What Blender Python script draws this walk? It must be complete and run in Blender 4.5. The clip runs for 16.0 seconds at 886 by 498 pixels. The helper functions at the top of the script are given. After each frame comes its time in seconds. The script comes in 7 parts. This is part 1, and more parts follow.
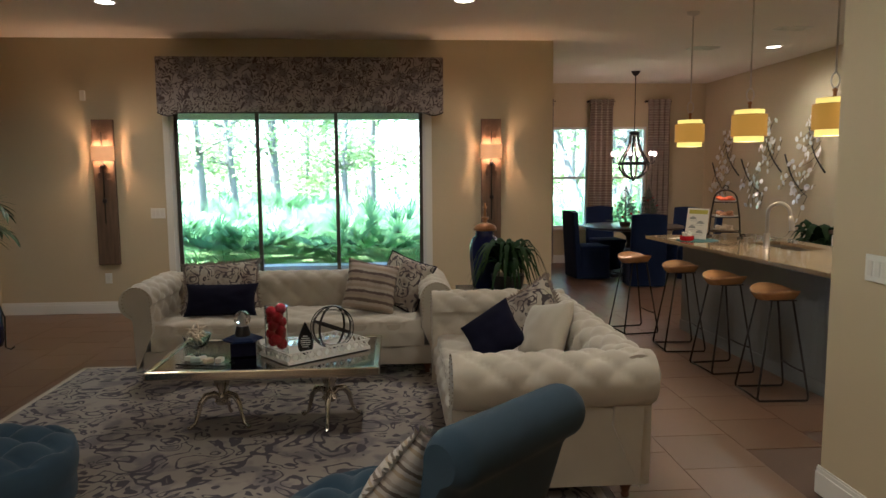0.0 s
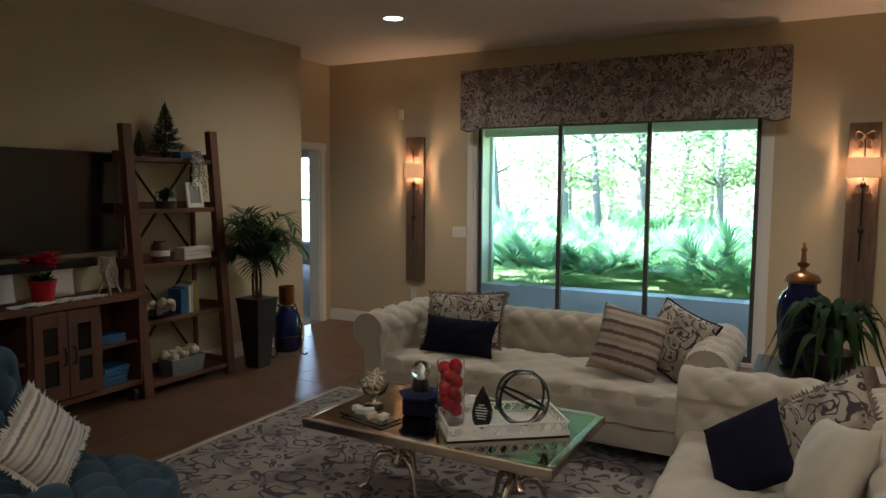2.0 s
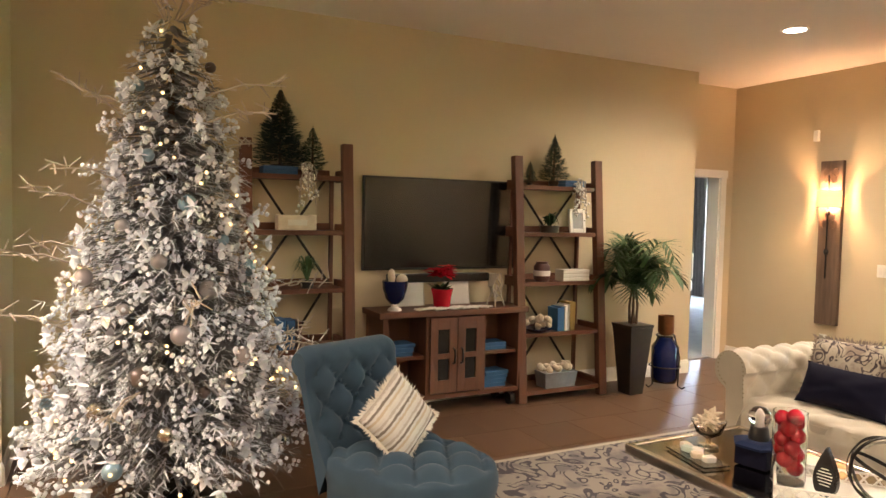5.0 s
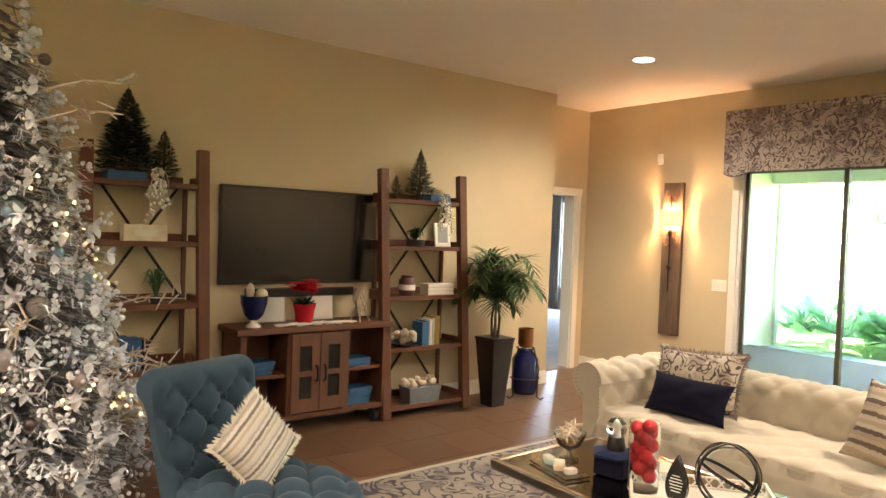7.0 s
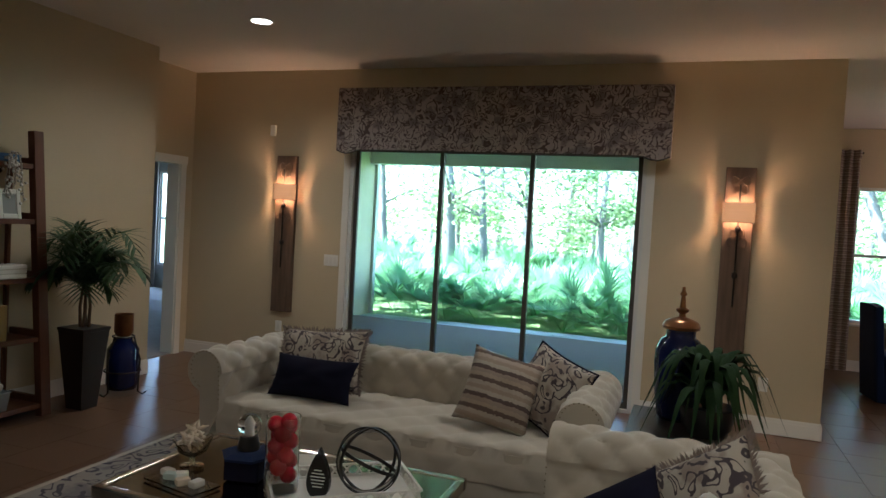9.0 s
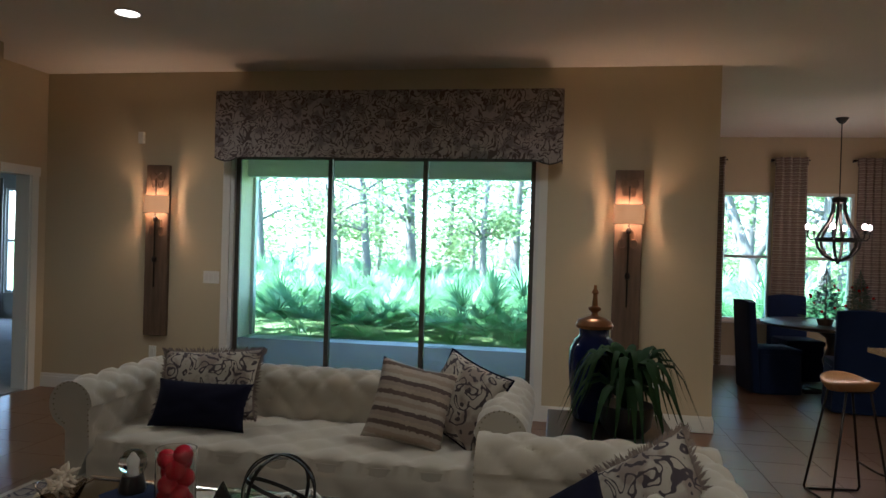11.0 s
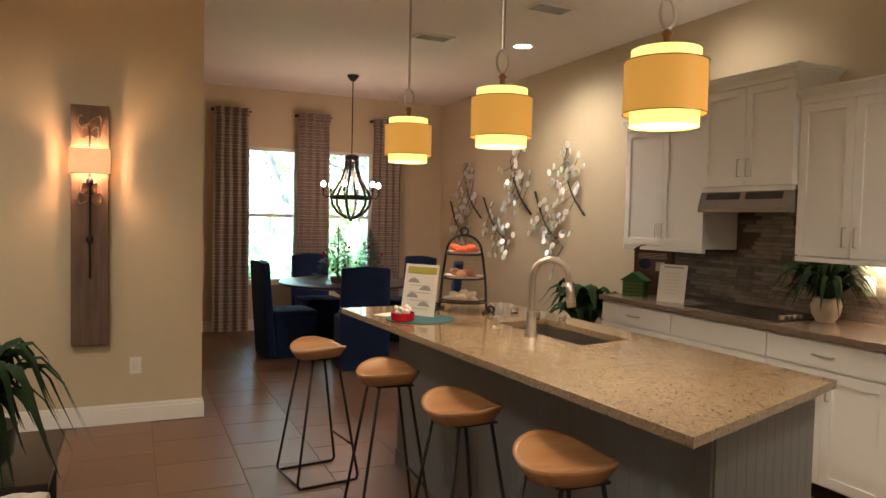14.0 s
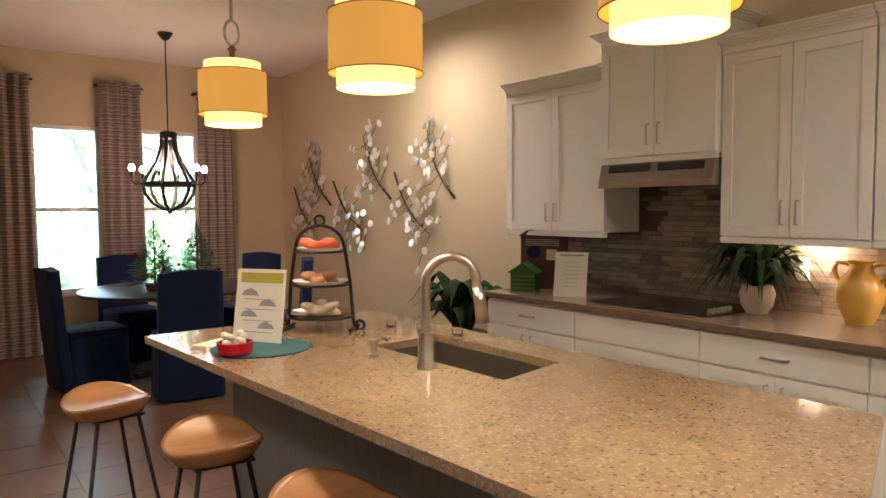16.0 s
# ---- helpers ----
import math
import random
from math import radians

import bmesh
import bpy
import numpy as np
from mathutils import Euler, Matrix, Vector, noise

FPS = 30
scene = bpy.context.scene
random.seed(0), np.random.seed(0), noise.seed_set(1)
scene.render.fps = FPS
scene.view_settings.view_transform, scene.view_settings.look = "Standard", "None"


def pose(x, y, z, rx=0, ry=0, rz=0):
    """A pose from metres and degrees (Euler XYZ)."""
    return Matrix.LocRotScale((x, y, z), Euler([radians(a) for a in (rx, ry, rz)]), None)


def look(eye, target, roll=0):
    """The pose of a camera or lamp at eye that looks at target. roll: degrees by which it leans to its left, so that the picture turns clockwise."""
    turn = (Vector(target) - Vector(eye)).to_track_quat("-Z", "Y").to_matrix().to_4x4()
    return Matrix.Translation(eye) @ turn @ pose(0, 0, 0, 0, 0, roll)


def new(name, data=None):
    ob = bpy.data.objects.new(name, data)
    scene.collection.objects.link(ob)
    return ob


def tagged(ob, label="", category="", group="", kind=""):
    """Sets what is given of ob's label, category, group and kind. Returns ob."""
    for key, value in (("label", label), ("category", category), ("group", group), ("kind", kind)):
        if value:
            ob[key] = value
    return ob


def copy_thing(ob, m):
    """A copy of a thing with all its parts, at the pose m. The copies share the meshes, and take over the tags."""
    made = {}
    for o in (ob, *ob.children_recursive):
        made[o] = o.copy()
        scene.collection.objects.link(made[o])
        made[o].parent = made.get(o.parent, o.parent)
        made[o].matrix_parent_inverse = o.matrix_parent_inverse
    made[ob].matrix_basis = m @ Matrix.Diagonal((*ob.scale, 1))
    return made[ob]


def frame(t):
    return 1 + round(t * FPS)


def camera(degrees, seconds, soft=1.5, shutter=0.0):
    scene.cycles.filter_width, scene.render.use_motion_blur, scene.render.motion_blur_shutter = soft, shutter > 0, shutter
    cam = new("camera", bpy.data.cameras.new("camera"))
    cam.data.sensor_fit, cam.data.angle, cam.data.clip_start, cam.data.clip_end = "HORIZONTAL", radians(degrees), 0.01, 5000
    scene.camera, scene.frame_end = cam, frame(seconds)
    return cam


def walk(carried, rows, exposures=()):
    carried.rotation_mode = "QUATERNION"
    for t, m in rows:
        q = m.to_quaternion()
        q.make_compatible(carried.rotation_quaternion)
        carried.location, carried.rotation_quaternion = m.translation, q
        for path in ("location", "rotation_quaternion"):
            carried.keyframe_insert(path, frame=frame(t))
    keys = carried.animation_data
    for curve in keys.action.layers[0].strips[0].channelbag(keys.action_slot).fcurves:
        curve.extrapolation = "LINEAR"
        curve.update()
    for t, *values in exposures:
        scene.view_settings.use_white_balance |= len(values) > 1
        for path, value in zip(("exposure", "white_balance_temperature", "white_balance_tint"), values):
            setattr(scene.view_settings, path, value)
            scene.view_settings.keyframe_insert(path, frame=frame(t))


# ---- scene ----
cam = camera(65.0, 16.0)
PATH = [
    (0, (1.541, -8.031, 1.557), (1.677, -6.047, 1.34), -0.4),
    (0.5, (1.675, -7.684, 1.559), (1.56, -5.695, 1.382), 0.4),
    (1, (1.873, -7.318, 1.593), (1.529, -5.352, 1.474), 0.6),
    (1.5, (2.116, -6.996, 1.57), (1.501, -5.096, 1.473), 1.3),
    (2, (2.349, -6.783, 1.602), (1.401, -5.031, 1.429), 0.4),
    (2.5, (2.421, -6.483, 1.53), (1.243, -4.874, 1.373), 1.5),
    (3, (2.527, -6.417, 1.539), (1.106, -5.019, 1.385), 1.0),
    (3.5, (2.65, -6.434, 1.555), (1.002, -5.312, 1.392), -0.1),
    (4, (2.726, -6.448, 1.557), (0.952, -5.532, 1.432), 0.5),
    (6.5, (2.738, -6.527, 1.595), (0.964, -5.606, 1.528), 2.4),
    (7, (2.646, -6.459, 1.581), (1.07, -5.229, 1.526), 2.2),
    (7.5, (2.573, -6.471, 1.581), (1.268, -4.956, 1.531), 2.4),
    (8, (2.42, -6.38, 1.6), (1.468, -4.62, 1.533), 2.3),
    (8.5, (2.353, -6.314, 1.596), (1.578, -4.472, 1.51), 3.0),
    (11, (2.091, -6.061, 1.497), (1.759, -4.089, 1.485), 1.7),
    (11.5, (2.219, -6.093, 1.504), (2.023, -4.103, 1.474), 2.0),
    (12, (2.27, -6.022, 1.507), (2.441, -4.03, 1.449), 1.5),
    (12.5, (2.427, -5.915, 1.492), (2.854, -3.963, 1.396), 2.0),
    (13, (2.575, -5.799, 1.499), (3.095, -3.871, 1.389), 3.2),
    (13.5, (2.728, -5.571, 1.476), (3.344, -3.672, 1.351), 2.2),
    (14, (2.917, -5.257, 1.472), (3.73, -3.432, 1.384), 1.3),
    (14.5, (3.083, -4.97, 1.457), (4.033, -3.212, 1.369), 1.0),
    (15, (3.189, -4.699, 1.455), (4.153, -2.949, 1.371), -0.6),
    (15.5, (3.246, -4.463, 1.455), (4.354, -2.802, 1.347), -1.9),
    (16, (3.338, -4.27, 1.447), (4.532, -2.67, 1.33), -0.4),
]
EXPOSURE = [(0, 3.95, 5500, 10), (1.5, 3.8, 5450, 10), (2.2, 3.8, 5500, 10), (3, 4.2, 5700, 10), (4, 5.6, 6400, 16), (7, 5.95, 6500, 14), (7.5, 5.8, 6250, 11), (8, 4.95, 5800, 11), (8.5, 3.9, 5200, 8), (11, 3.4, 5050, 8), (12.5, 3.7, 5500, 10), (13, 4.1, 5800, 12), (14, 4.5, 6000, 16), (16, 4.7, 6000, 20)]
walk(cam, [(t, look(eye, target, roll)) for t, eye, target, roll in PATH], EXPOSURE)

# light
world = bpy.data.worlds.new("world")
scene.world = world
world.use_nodes = True
sky = world.node_tree.nodes.new("ShaderNodeTexSky")
sky.sky_type = "NISHITA"
sky.sun_disc = False
sky.sun_elevation, sky.sun_rotation = radians(54), radians(250)
world.node_tree.links.new(sky.outputs[0], world.node_tree.nodes["Background"].inputs[0])
world.node_tree.nodes["Background"].inputs[1].default_value = 0.15
sun = new("sun", bpy.data.lights.new("sun", "SUN"))
sun.data.energy, sun.data.angle, sun.data.color = 5.0, radians(0.6), (1.0, 0.95, 0.86)
sun.matrix_world = look((0, 0, 0), (0.55, 0.2, -0.81))
scene.view_settings.exposure = 0.0
LAMPS = dict(downlight=6.4, pendant=1.4, sconce=2.0, chandelier=2.0, undercab=0.2)


# materials
def basic(name, color, rough=0.6, metal=0.0, spec=0.5):
    m = bpy.data.materials.new(name)
    m.use_nodes = True
    b = m.node_tree.nodes["Principled BSDF"]
    b.inputs["Base Color"].default_value = (*color, 1)
    b.inputs["Roughness"].default_value = rough
    b.inputs["Metallic"].default_value = metal
    b.inputs["Specular IOR Level"].default_value = spec
    return m


def mottled(name, color, other, rough=0.6, metal=0.0, scale=6.0, fine=60.0, bump=0.2, stretch=(1, 1, 1), sheen=0.0, distance=0.004):
    """Two scales of noise between two colours, and fine relief."""
    m = basic(name, color, rough, metal)
    n, l = m.node_tree.nodes, m.node_tree.links
    b = n["Principled BSDF"]
    co, mp = n.new("ShaderNodeTexCoord"), n.new("ShaderNodeMapping")
    mp.inputs["Scale"].default_value = stretch
    l.new(co.outputs["Object"], mp.inputs[0])
    big, small = n.new("ShaderNodeTexNoise"), n.new("ShaderNodeTexNoise")
    big.inputs["Scale"].default_value, small.inputs["Scale"].default_value = scale, fine
    big.inputs["Detail"].default_value = 4
    l.new(mp.outputs[0], big.inputs[0]), l.new(mp.outputs[0], small.inputs[0])
    mix = n.new("ShaderNodeMix")
    mix.data_type = "RGBA"
    mix.inputs[6].default_value, mix.inputs[7].default_value = (*color, 1), (*other, 1)
    add = n.new("ShaderNodeMath")
    add.operation = "MULTIPLY_ADD"
    add.inputs[1].default_value = 0.35
    l.new(small.outputs[0], add.inputs[0])
    scaled = n.new("ShaderNodeMapRange")
    scaled.inputs["From Min"].default_value, scaled.inputs["From Max"].default_value = 0.3, 0.7
    scaled.inputs["To Max"].default_value = 0.65
    l.new(big.outputs[0], scaled.inputs[0]), l.new(scaled.outputs[0], add.inputs[2])
    l.new(add.outputs[0], mix.inputs[0]), l.new(mix.outputs[2], b.inputs["Base Color"])
    bp = n.new("ShaderNodeBump")
    bp.inputs["Strength"].default_value, bp.inputs["Distance"].default_value = bump, distance
    l.new(small.outputs[0], bp.inputs["Height"]), l.new(bp.outputs[0], b.inputs["Normal"])
    b.inputs["Sheen Weight"].default_value = sheen
    return m


def glow(name, color, strength):
    m = basic(name, color)
    b = m.node_tree.nodes["Principled BSDF"]
    b.inputs["Emission Color"].default_value, b.inputs["Emission Strength"].default_value = (*color, 1), strength
    return m


WALL = mottled("wall_paint", (0.56, 0.47, 0.31), (0.52, 0.43, 0.28), 0.75, scale=1.3, fine=180, bump=0.08)
CEIL = mottled("ceiling_paint", (0.78, 0.72, 0.65), (0.74, 0.68, 0.61), 0.9, scale=1.5, fine=90, bump=0.3)
TRIM = mottled("white_trim_paint", (0.78, 0.76, 0.70), (0.74, 0.72, 0.66), 0.4, scale=2, fine=80, bump=0.03)
GROUT = mottled("grout", (0.10, 0.058, 0.036), (0.08, 0.047, 0.030), 0.8)
DOWNLIGHT = glow("downlight_glow", (1.0, 0.86, 0.68), 0.8)
CREAM = mottled("cream_linen", (0.48, 0.43, 0.34), (0.41, 0.36, 0.28), 0.85, scale=5, fine=420, bump=0.35, sheen=0.3, distance=0.001)
BLUE = mottled("slate_blue_linen", (0.036, 0.064, 0.092), (0.025, 0.046, 0.07), 0.85, scale=6, fine=420, bump=0.35, sheen=0.1, distance=0.001)
NAVY = mottled("navy_velvet", (0.008, 0.008, 0.022), (0.005, 0.005, 0.014), 0.9, scale=6, fine=300, bump=0.3, sheen=0.0, distance=0.001)
NAVYCHAIR = mottled("navy_slipcover", (0.011, 0.022, 0.07), (0.008, 0.016, 0.05), 0.85, scale=4, fine=260, bump=0.3, sheen=0.05, distance=0.001)
WOOD = mottled("stained_pine", (0.145, 0.050, 0.021), (0.078, 0.028, 0.012), 0.6, scale=3, fine=45, bump=0.25, stretch=(6, 6, 0.7))
WOODH = mottled("stained_pine_boards", (0.15, 0.053, 0.022), (0.085, 0.031, 0.013), 0.6, scale=3, fine=45, bump=0.2, stretch=(6, 0.7, 6))
BARN = mottled("weathered_barnwood", (0.17, 0.105, 0.065), (0.085, 0.055, 0.035), 0.8, scale=3, fine=50, bump=0.5, stretch=(9, 9, 0.8))
SEATWOOD = mottled("honey_oak", (0.42, 0.22, 0.09), (0.30, 0.14, 0.055), 0.26, scale=4, fine=60, bump=0.12, stretch=(1, 7, 7))
DARKWOOD = mottled("espresso_wood", (0.035, 0.022, 0.016), (0.02, 0.013, 0.01), 0.35, scale=4, fine=50, bump=0.12, stretch=(1, 6, 6))
IRON = mottled("dark_iron", (0.035, 0.030, 0.028), (0.02, 0.017, 0.015), 0.45, 0.7, scale=9, fine=90, bump=0.15)
NICKEL = mottled("brushed_nickel", (0.62, 0.58, 0.52), (0.5, 0.46, 0.41), 0.28, 1.0, scale=9, fine=120, bump=0.04)
SILVER = mottled("silver_leaf", (0.64, 0.59, 0.51), (0.50, 0.45, 0.39), 0.2, 1.0, scale=7, fine=60, bump=0.05)
STEEL = mottled("stainless_steel", (0.40, 0.38, 0.36), (0.33, 0.31, 0.29), 0.25, 1.0, scale=4, fine=150, bump=0.04, stretch=(1, 12, 1))
MIRROR = basic("mirror_disc", (0.95, 0.95, 0.95), 0.38, 1.0)
BLACK = mottled("black_plastic", (0.012, 0.011, 0.011), (0.016, 0.015, 0.014), 0.3, scale=3, fine=80, bump=0.02)
SCREEN = basic("screen_glass", (0.012, 0.011, 0.010), 0.18)
WHITECAB = mottled("white_cabinet_paint", (0.88, 0.87, 0.84), (0.85, 0.84, 0.81), 0.3, scale=3, fine=90, bump=0.02)
ISLEPAINT = mottled("grey_cabinet_paint", (0.155, 0.155, 0.145), (0.13, 0.13, 0.122), 0.45, scale=3, fine=90, bump=0.04)
COUNTER = mottled("brown_quartz", (0.24, 0.18, 0.13), (0.17, 0.125, 0.09), 0.22, scale=30, fine=160, bump=0.02)
GLAZE = mottled("cobalt_glaze", (0.006, 0.012, 0.07), (0.004, 0.008, 0.04), 0.12, scale=4, fine=30, bump=0.03)
COPPER = mottled("antique_copper", (0.40, 0.19, 0.08), (0.24, 0.11, 0.05), 0.32, 0.9, scale=9, fine=70, bump=0.1)
YELLOW = mottled("yellow_glaze", (0.62, 0.40, 0.08), (0.5, 0.30, 0.05), 0.3, scale=5, fine=40, bump=0.06)
RED = mottled("red_foil", (0.55, 0.012, 0.03), (0.4, 0.008, 0.02), 0.25, 0.2, scale=6, fine=60, bump=0.05)
CORAL = mottled("coral_glaze", (0.75, 0.13, 0.04), (0.6, 0.09, 0.03), 0.4, scale=9, fine=60, bump=0.1)
LEAF = mottled("dark_leaf", (0.022, 0.050, 0.014), (0.010, 0.025, 0.008), 0.75, scale=7, fine=60, bump=0.1)
for cloth in (LEAF, NAVY, NAVYCHAIR, BLUE):
    cloth.node_tree.nodes["Principled BSDF"].inputs["Specular IOR Level"].default_value = 0.15
PALMLEAF = mottled("palm_leaf", (0.05, 0.105, 0.03), (0.028, 0.062, 0.02), 0.5, scale=7, fine=60, bump=0.1)
FIR = mottled("fir_needles", (0.018, 0.045, 0.022), (0.01, 0.026, 0.014), 0.7, scale=9, fine=70, bump=0.1)
FLOCK = mottled("snow_flock", (0.80, 0.83, 0.90), (0.60, 0.63, 0.69), 0.9, scale=12, fine=110, bump=0.4)
# darker frosted needles; the shade between white clusters is put into this colour
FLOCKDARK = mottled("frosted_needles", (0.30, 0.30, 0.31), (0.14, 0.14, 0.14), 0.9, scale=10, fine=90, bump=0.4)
TWIG = mottled("frosted_twig", (0.50, 0.44, 0.37), (0.34, 0.29, 0.24), 0.85, scale=9, fine=90, bump=0.3)
WHITE = mottled("white_ceramic", (0.75, 0.72, 0.66), (0.68, 0.65, 0.59), 0.45, scale=6, fine=70, bump=0.06)
SHELLS = mottled("pale_shells", (0.66, 0.56, 0.42), (0.45, 0.36, 0.26), 0.6, scale=14, fine=90, bump=0.3)
GALV = mottled("galvanised_tin", (0.33, 0.35, 0.36), (0.22, 0.235, 0.245), 0.4, 0.6, scale=16, fine=90, bump=0.2)
BOOKBLUE = mottled("blue_book_cloth", (0.03, 0.11, 0.24), (0.02, 0.075, 0.17), 0.6, scale=6, fine=120, bump=0.08)
BOOKWHITE = mottled("white_book_cloth", (0.62, 0.58, 0.50), (0.52, 0.48, 0.41), 0.7, scale=6, fine=120, bump=0.08)
BOOKGOLD = mottled("mustard_book_cloth", (0.30, 0.20, 0.05), (0.22, 0.14, 0.035), 0.7, scale=6, fine=120, bump=0.08)
TEAL = mottled("teal_woven_mat", (0.03, 0.13, 0.16), (0.02, 0.09, 0.12), 0.8, scale=9, fine=160, bump=0.3)
GREENTIN = mottled("green_tin", (0.03, 0.13, 0.03), (0.02, 0.09, 0.02), 0.5, scale=8, fine=80, bump=0.08)
MAROON = mottled("maroon_tin", (0.09, 0.035, 0.03), (0.06, 0.025, 0.02), 0.5, scale=8, fine=80, bump=0.08)
PAPER = mottled("card_paper", (0.70, 0.67, 0.60), (0.66, 0.63, 0.56), 0.7, scale=4, fine=90, bump=0.02)
INKGREY = basic("grey_ink", (0.28, 0.28, 0.27), 0.7)
INKGOLD = basic("olive_ink", (0.36, 0.33, 0.04), 0.7)
SHADE = glow("pendant_shade", (1.0, 0.50, 0.07), 0.02)
SHADE.node_tree.nodes["Principled BSDF"].inputs["Base Color"].default_value = (0.58, 0.27, 0.05, 1)
SHADEIN = glow("pendant_inner_shade", (1.0, 0.80, 0.20), 0.06)
DIFFUSER = glow("pendant_diffuser", (1.0, 0.86, 0.50), 0.15)
BULB = glow("bulb_glass", (1.0, 0.72, 0.60), 0.9)
FAIRY = glow("fairy_light", (1.0, 0.55, 0.2), 0.09)
SCONCESHADE = glow("sconce_shade", (1.0, 0.42, 0.15), 0.045)
SCONCESHADE.node_tree.nodes["Principled BSDF"].inputs["Base Color"].default_value = (0.5, 0.30, 0.18, 1)


def glass(name, tint=(1, 1, 1), rough=0.0):
    m = basic(name, tint, rough)
    m.node_tree.nodes["Principled BSDF"].inputs["Transmission Weight"].default_value = 1.0
    m.node_tree.nodes["Principled BSDF"].inputs["IOR"].default_value = 1.45
    return m


GLASS = glass("clear_glass")
PANE = bpy.data.materials.new("window_pane")
PANE.use_nodes = True
_n, _l = PANE.node_tree.nodes, PANE.node_tree.links
_n.remove(_n["Principled BSDF"])
_t, _g, _m, _f = _n.new("ShaderNodeBsdfTransparent"), _n.new("ShaderNodeBsdfGlossy"), _n.new("ShaderNodeMixShader"), _n.new("ShaderNodeFresnel")
_t.inputs[0].default_value, _g.inputs["Roughness"].default_value = (0.94, 0.98, 0.96, 1), 0.02
_l.new(_f.outputs[0], _m.inputs[0]), _l.new(_t.outputs[0], _m.inputs[1]), _l.new(_g.outputs[0], _m.inputs[2]), _l.new(_m.outputs[0], _n["Material Output"].inputs[0])


def scroll(name, ground, ink, scale, lines=26.0, width=0.25, second=None, rough=0.85):
    """Cloth with curling scroll figures: the level lines of a twisted noise."""
    m = basic(name, ground, rough)
    n, l = m.node_tree.nodes, m.node_tree.links
    b = n["Principled BSDF"]
    co, no, si, cr, mix = n.new("ShaderNodeTexCoord"), n.new("ShaderNodeTexNoise"), n.new("ShaderNodeMath"), n.new("ShaderNodeMapRange"), n.new("ShaderNodeMix")
    l.new(co.outputs["Object"], no.inputs[0])
    no.inputs["Scale"].default_value, no.inputs["Detail"].default_value, no.inputs["Distortion"].default_value = scale, 0.6, 1.6
    mul = n.new("ShaderNodeMath")
    mul.operation, mul.inputs[1].default_value = "MULTIPLY", lines
    si.operation = "SINE"
    l.new(no.outputs[0], mul.inputs[0]), l.new(mul.outputs[0], si.inputs[0])
    cr.inputs["From Min"].default_value, cr.inputs["From Max"].default_value = 1 - 2 * width - 0.1, 1 - 2 * width + 0.1
    l.new(si.outputs[0], cr.inputs[0])
    mix.data_type = "RGBA"
    mix.inputs[7].default_value = (*ink, 1)
    l.new(cr.outputs[0], mix.inputs[0])
    base = n.new("ShaderNodeMix")
    base.data_type = "RGBA"
    base.inputs[6].default_value, base.inputs[7].default_value = (*ground, 1), (*(second or ground), 1)
    spot = n.new("ShaderNodeTexNoise")
    spot.inputs["Scale"].default_value, spot.inputs["Detail"].default_value = scale * 0.9, 3
    rng = n.new("ShaderNodeMapRange")
    rng.inputs["From Min"].default_value, rng.inputs["From Max"].default_value = 0.5, 0.6
    l.new(co.outputs["Object"], spot.inputs[0]), l.new(spot.outputs[0], rng.inputs[0]), l.new(rng.outputs[0], base.inputs[0])
    l.new(base.outputs[2], mix.inputs[6]), l.new(mix.outputs[2], b.inputs["Base Color"])
    weave = n.new("ShaderNodeTexNoise")
    weave.inputs["Scale"].default_value = 300
    bp = n.new("ShaderNodeBump")
    bp.inputs["Strength"].default_value, bp.inputs["Distance"].default_value = 0.3, 0.001
    l.new(co.outputs["Object"], weave.inputs[0]), l.new(weave.outputs[0], bp.inputs["Height"]), l.new(bp.outputs[0], b.inputs["Normal"])
    return m


def striped(name, colors, axis, period, rough=0.85, jitter=0.15):
    """Woven stripes of uneven width across one axis."""
    m = basic(name, colors[0], rough)
    n, l = m.node_tree.nodes, m.node_tree.links
    b = n["Principled BSDF"]
    co, sep, mul, ramp = n.new("ShaderNodeTexCoord"), n.new("ShaderNodeSeparateXYZ"), n.new("ShaderNodeMath"), n.new("ShaderNodeValToRGB")
    fr, no, ad = n.new("ShaderNodeMath"), n.new("ShaderNodeTexNoise"), n.new("ShaderNodeMath")
    l.new(co.outputs["Object"], sep.inputs[0]), l.new(co.outputs["Object"], no.inputs[0])
    no.inputs["Scale"].default_value, no.inputs["Detail"].default_value = 60, 3
    mul.operation, mul.inputs[1].default_value = "MULTIPLY", 1 / period
    l.new(sep.outputs[axis], mul.inputs[0])
    ad.operation, ad.inputs[1].default_value = "MULTIPLY_ADD", jitter
    l.new(no.outputs[0], ad.inputs[0]), l.new(mul.outputs[0], ad.inputs[2])
    fr.operation = "FRACT"
    l.new(ad.outputs[0], fr.inputs[0]), l.new(fr.outputs[0], ramp.inputs[0])
    ramp.color_ramp.interpolation = "CONSTANT"
    e = ramp.color_ramp.elements
    e[0].color, e[1].position, e[1].color = (*colors[0], 1), 1 / len(colors), (*colors[1], 1)
    for k, c in enumerate(colors[2:], 2):
        x = e.new(k / len(colors))
        x.color = (*c, 1)
    l.new(ramp.outputs[0], b.inputs["Base Color"])
    bp = n.new("ShaderNodeBump")
    bp.inputs["Strength"].default_value, bp.inputs["Distance"].default_value = 0.5, 0.002
    l.new(no.outputs[0], bp.inputs["Height"]), l.new(bp.outputs[0], b.inputs["Normal"])
    return m


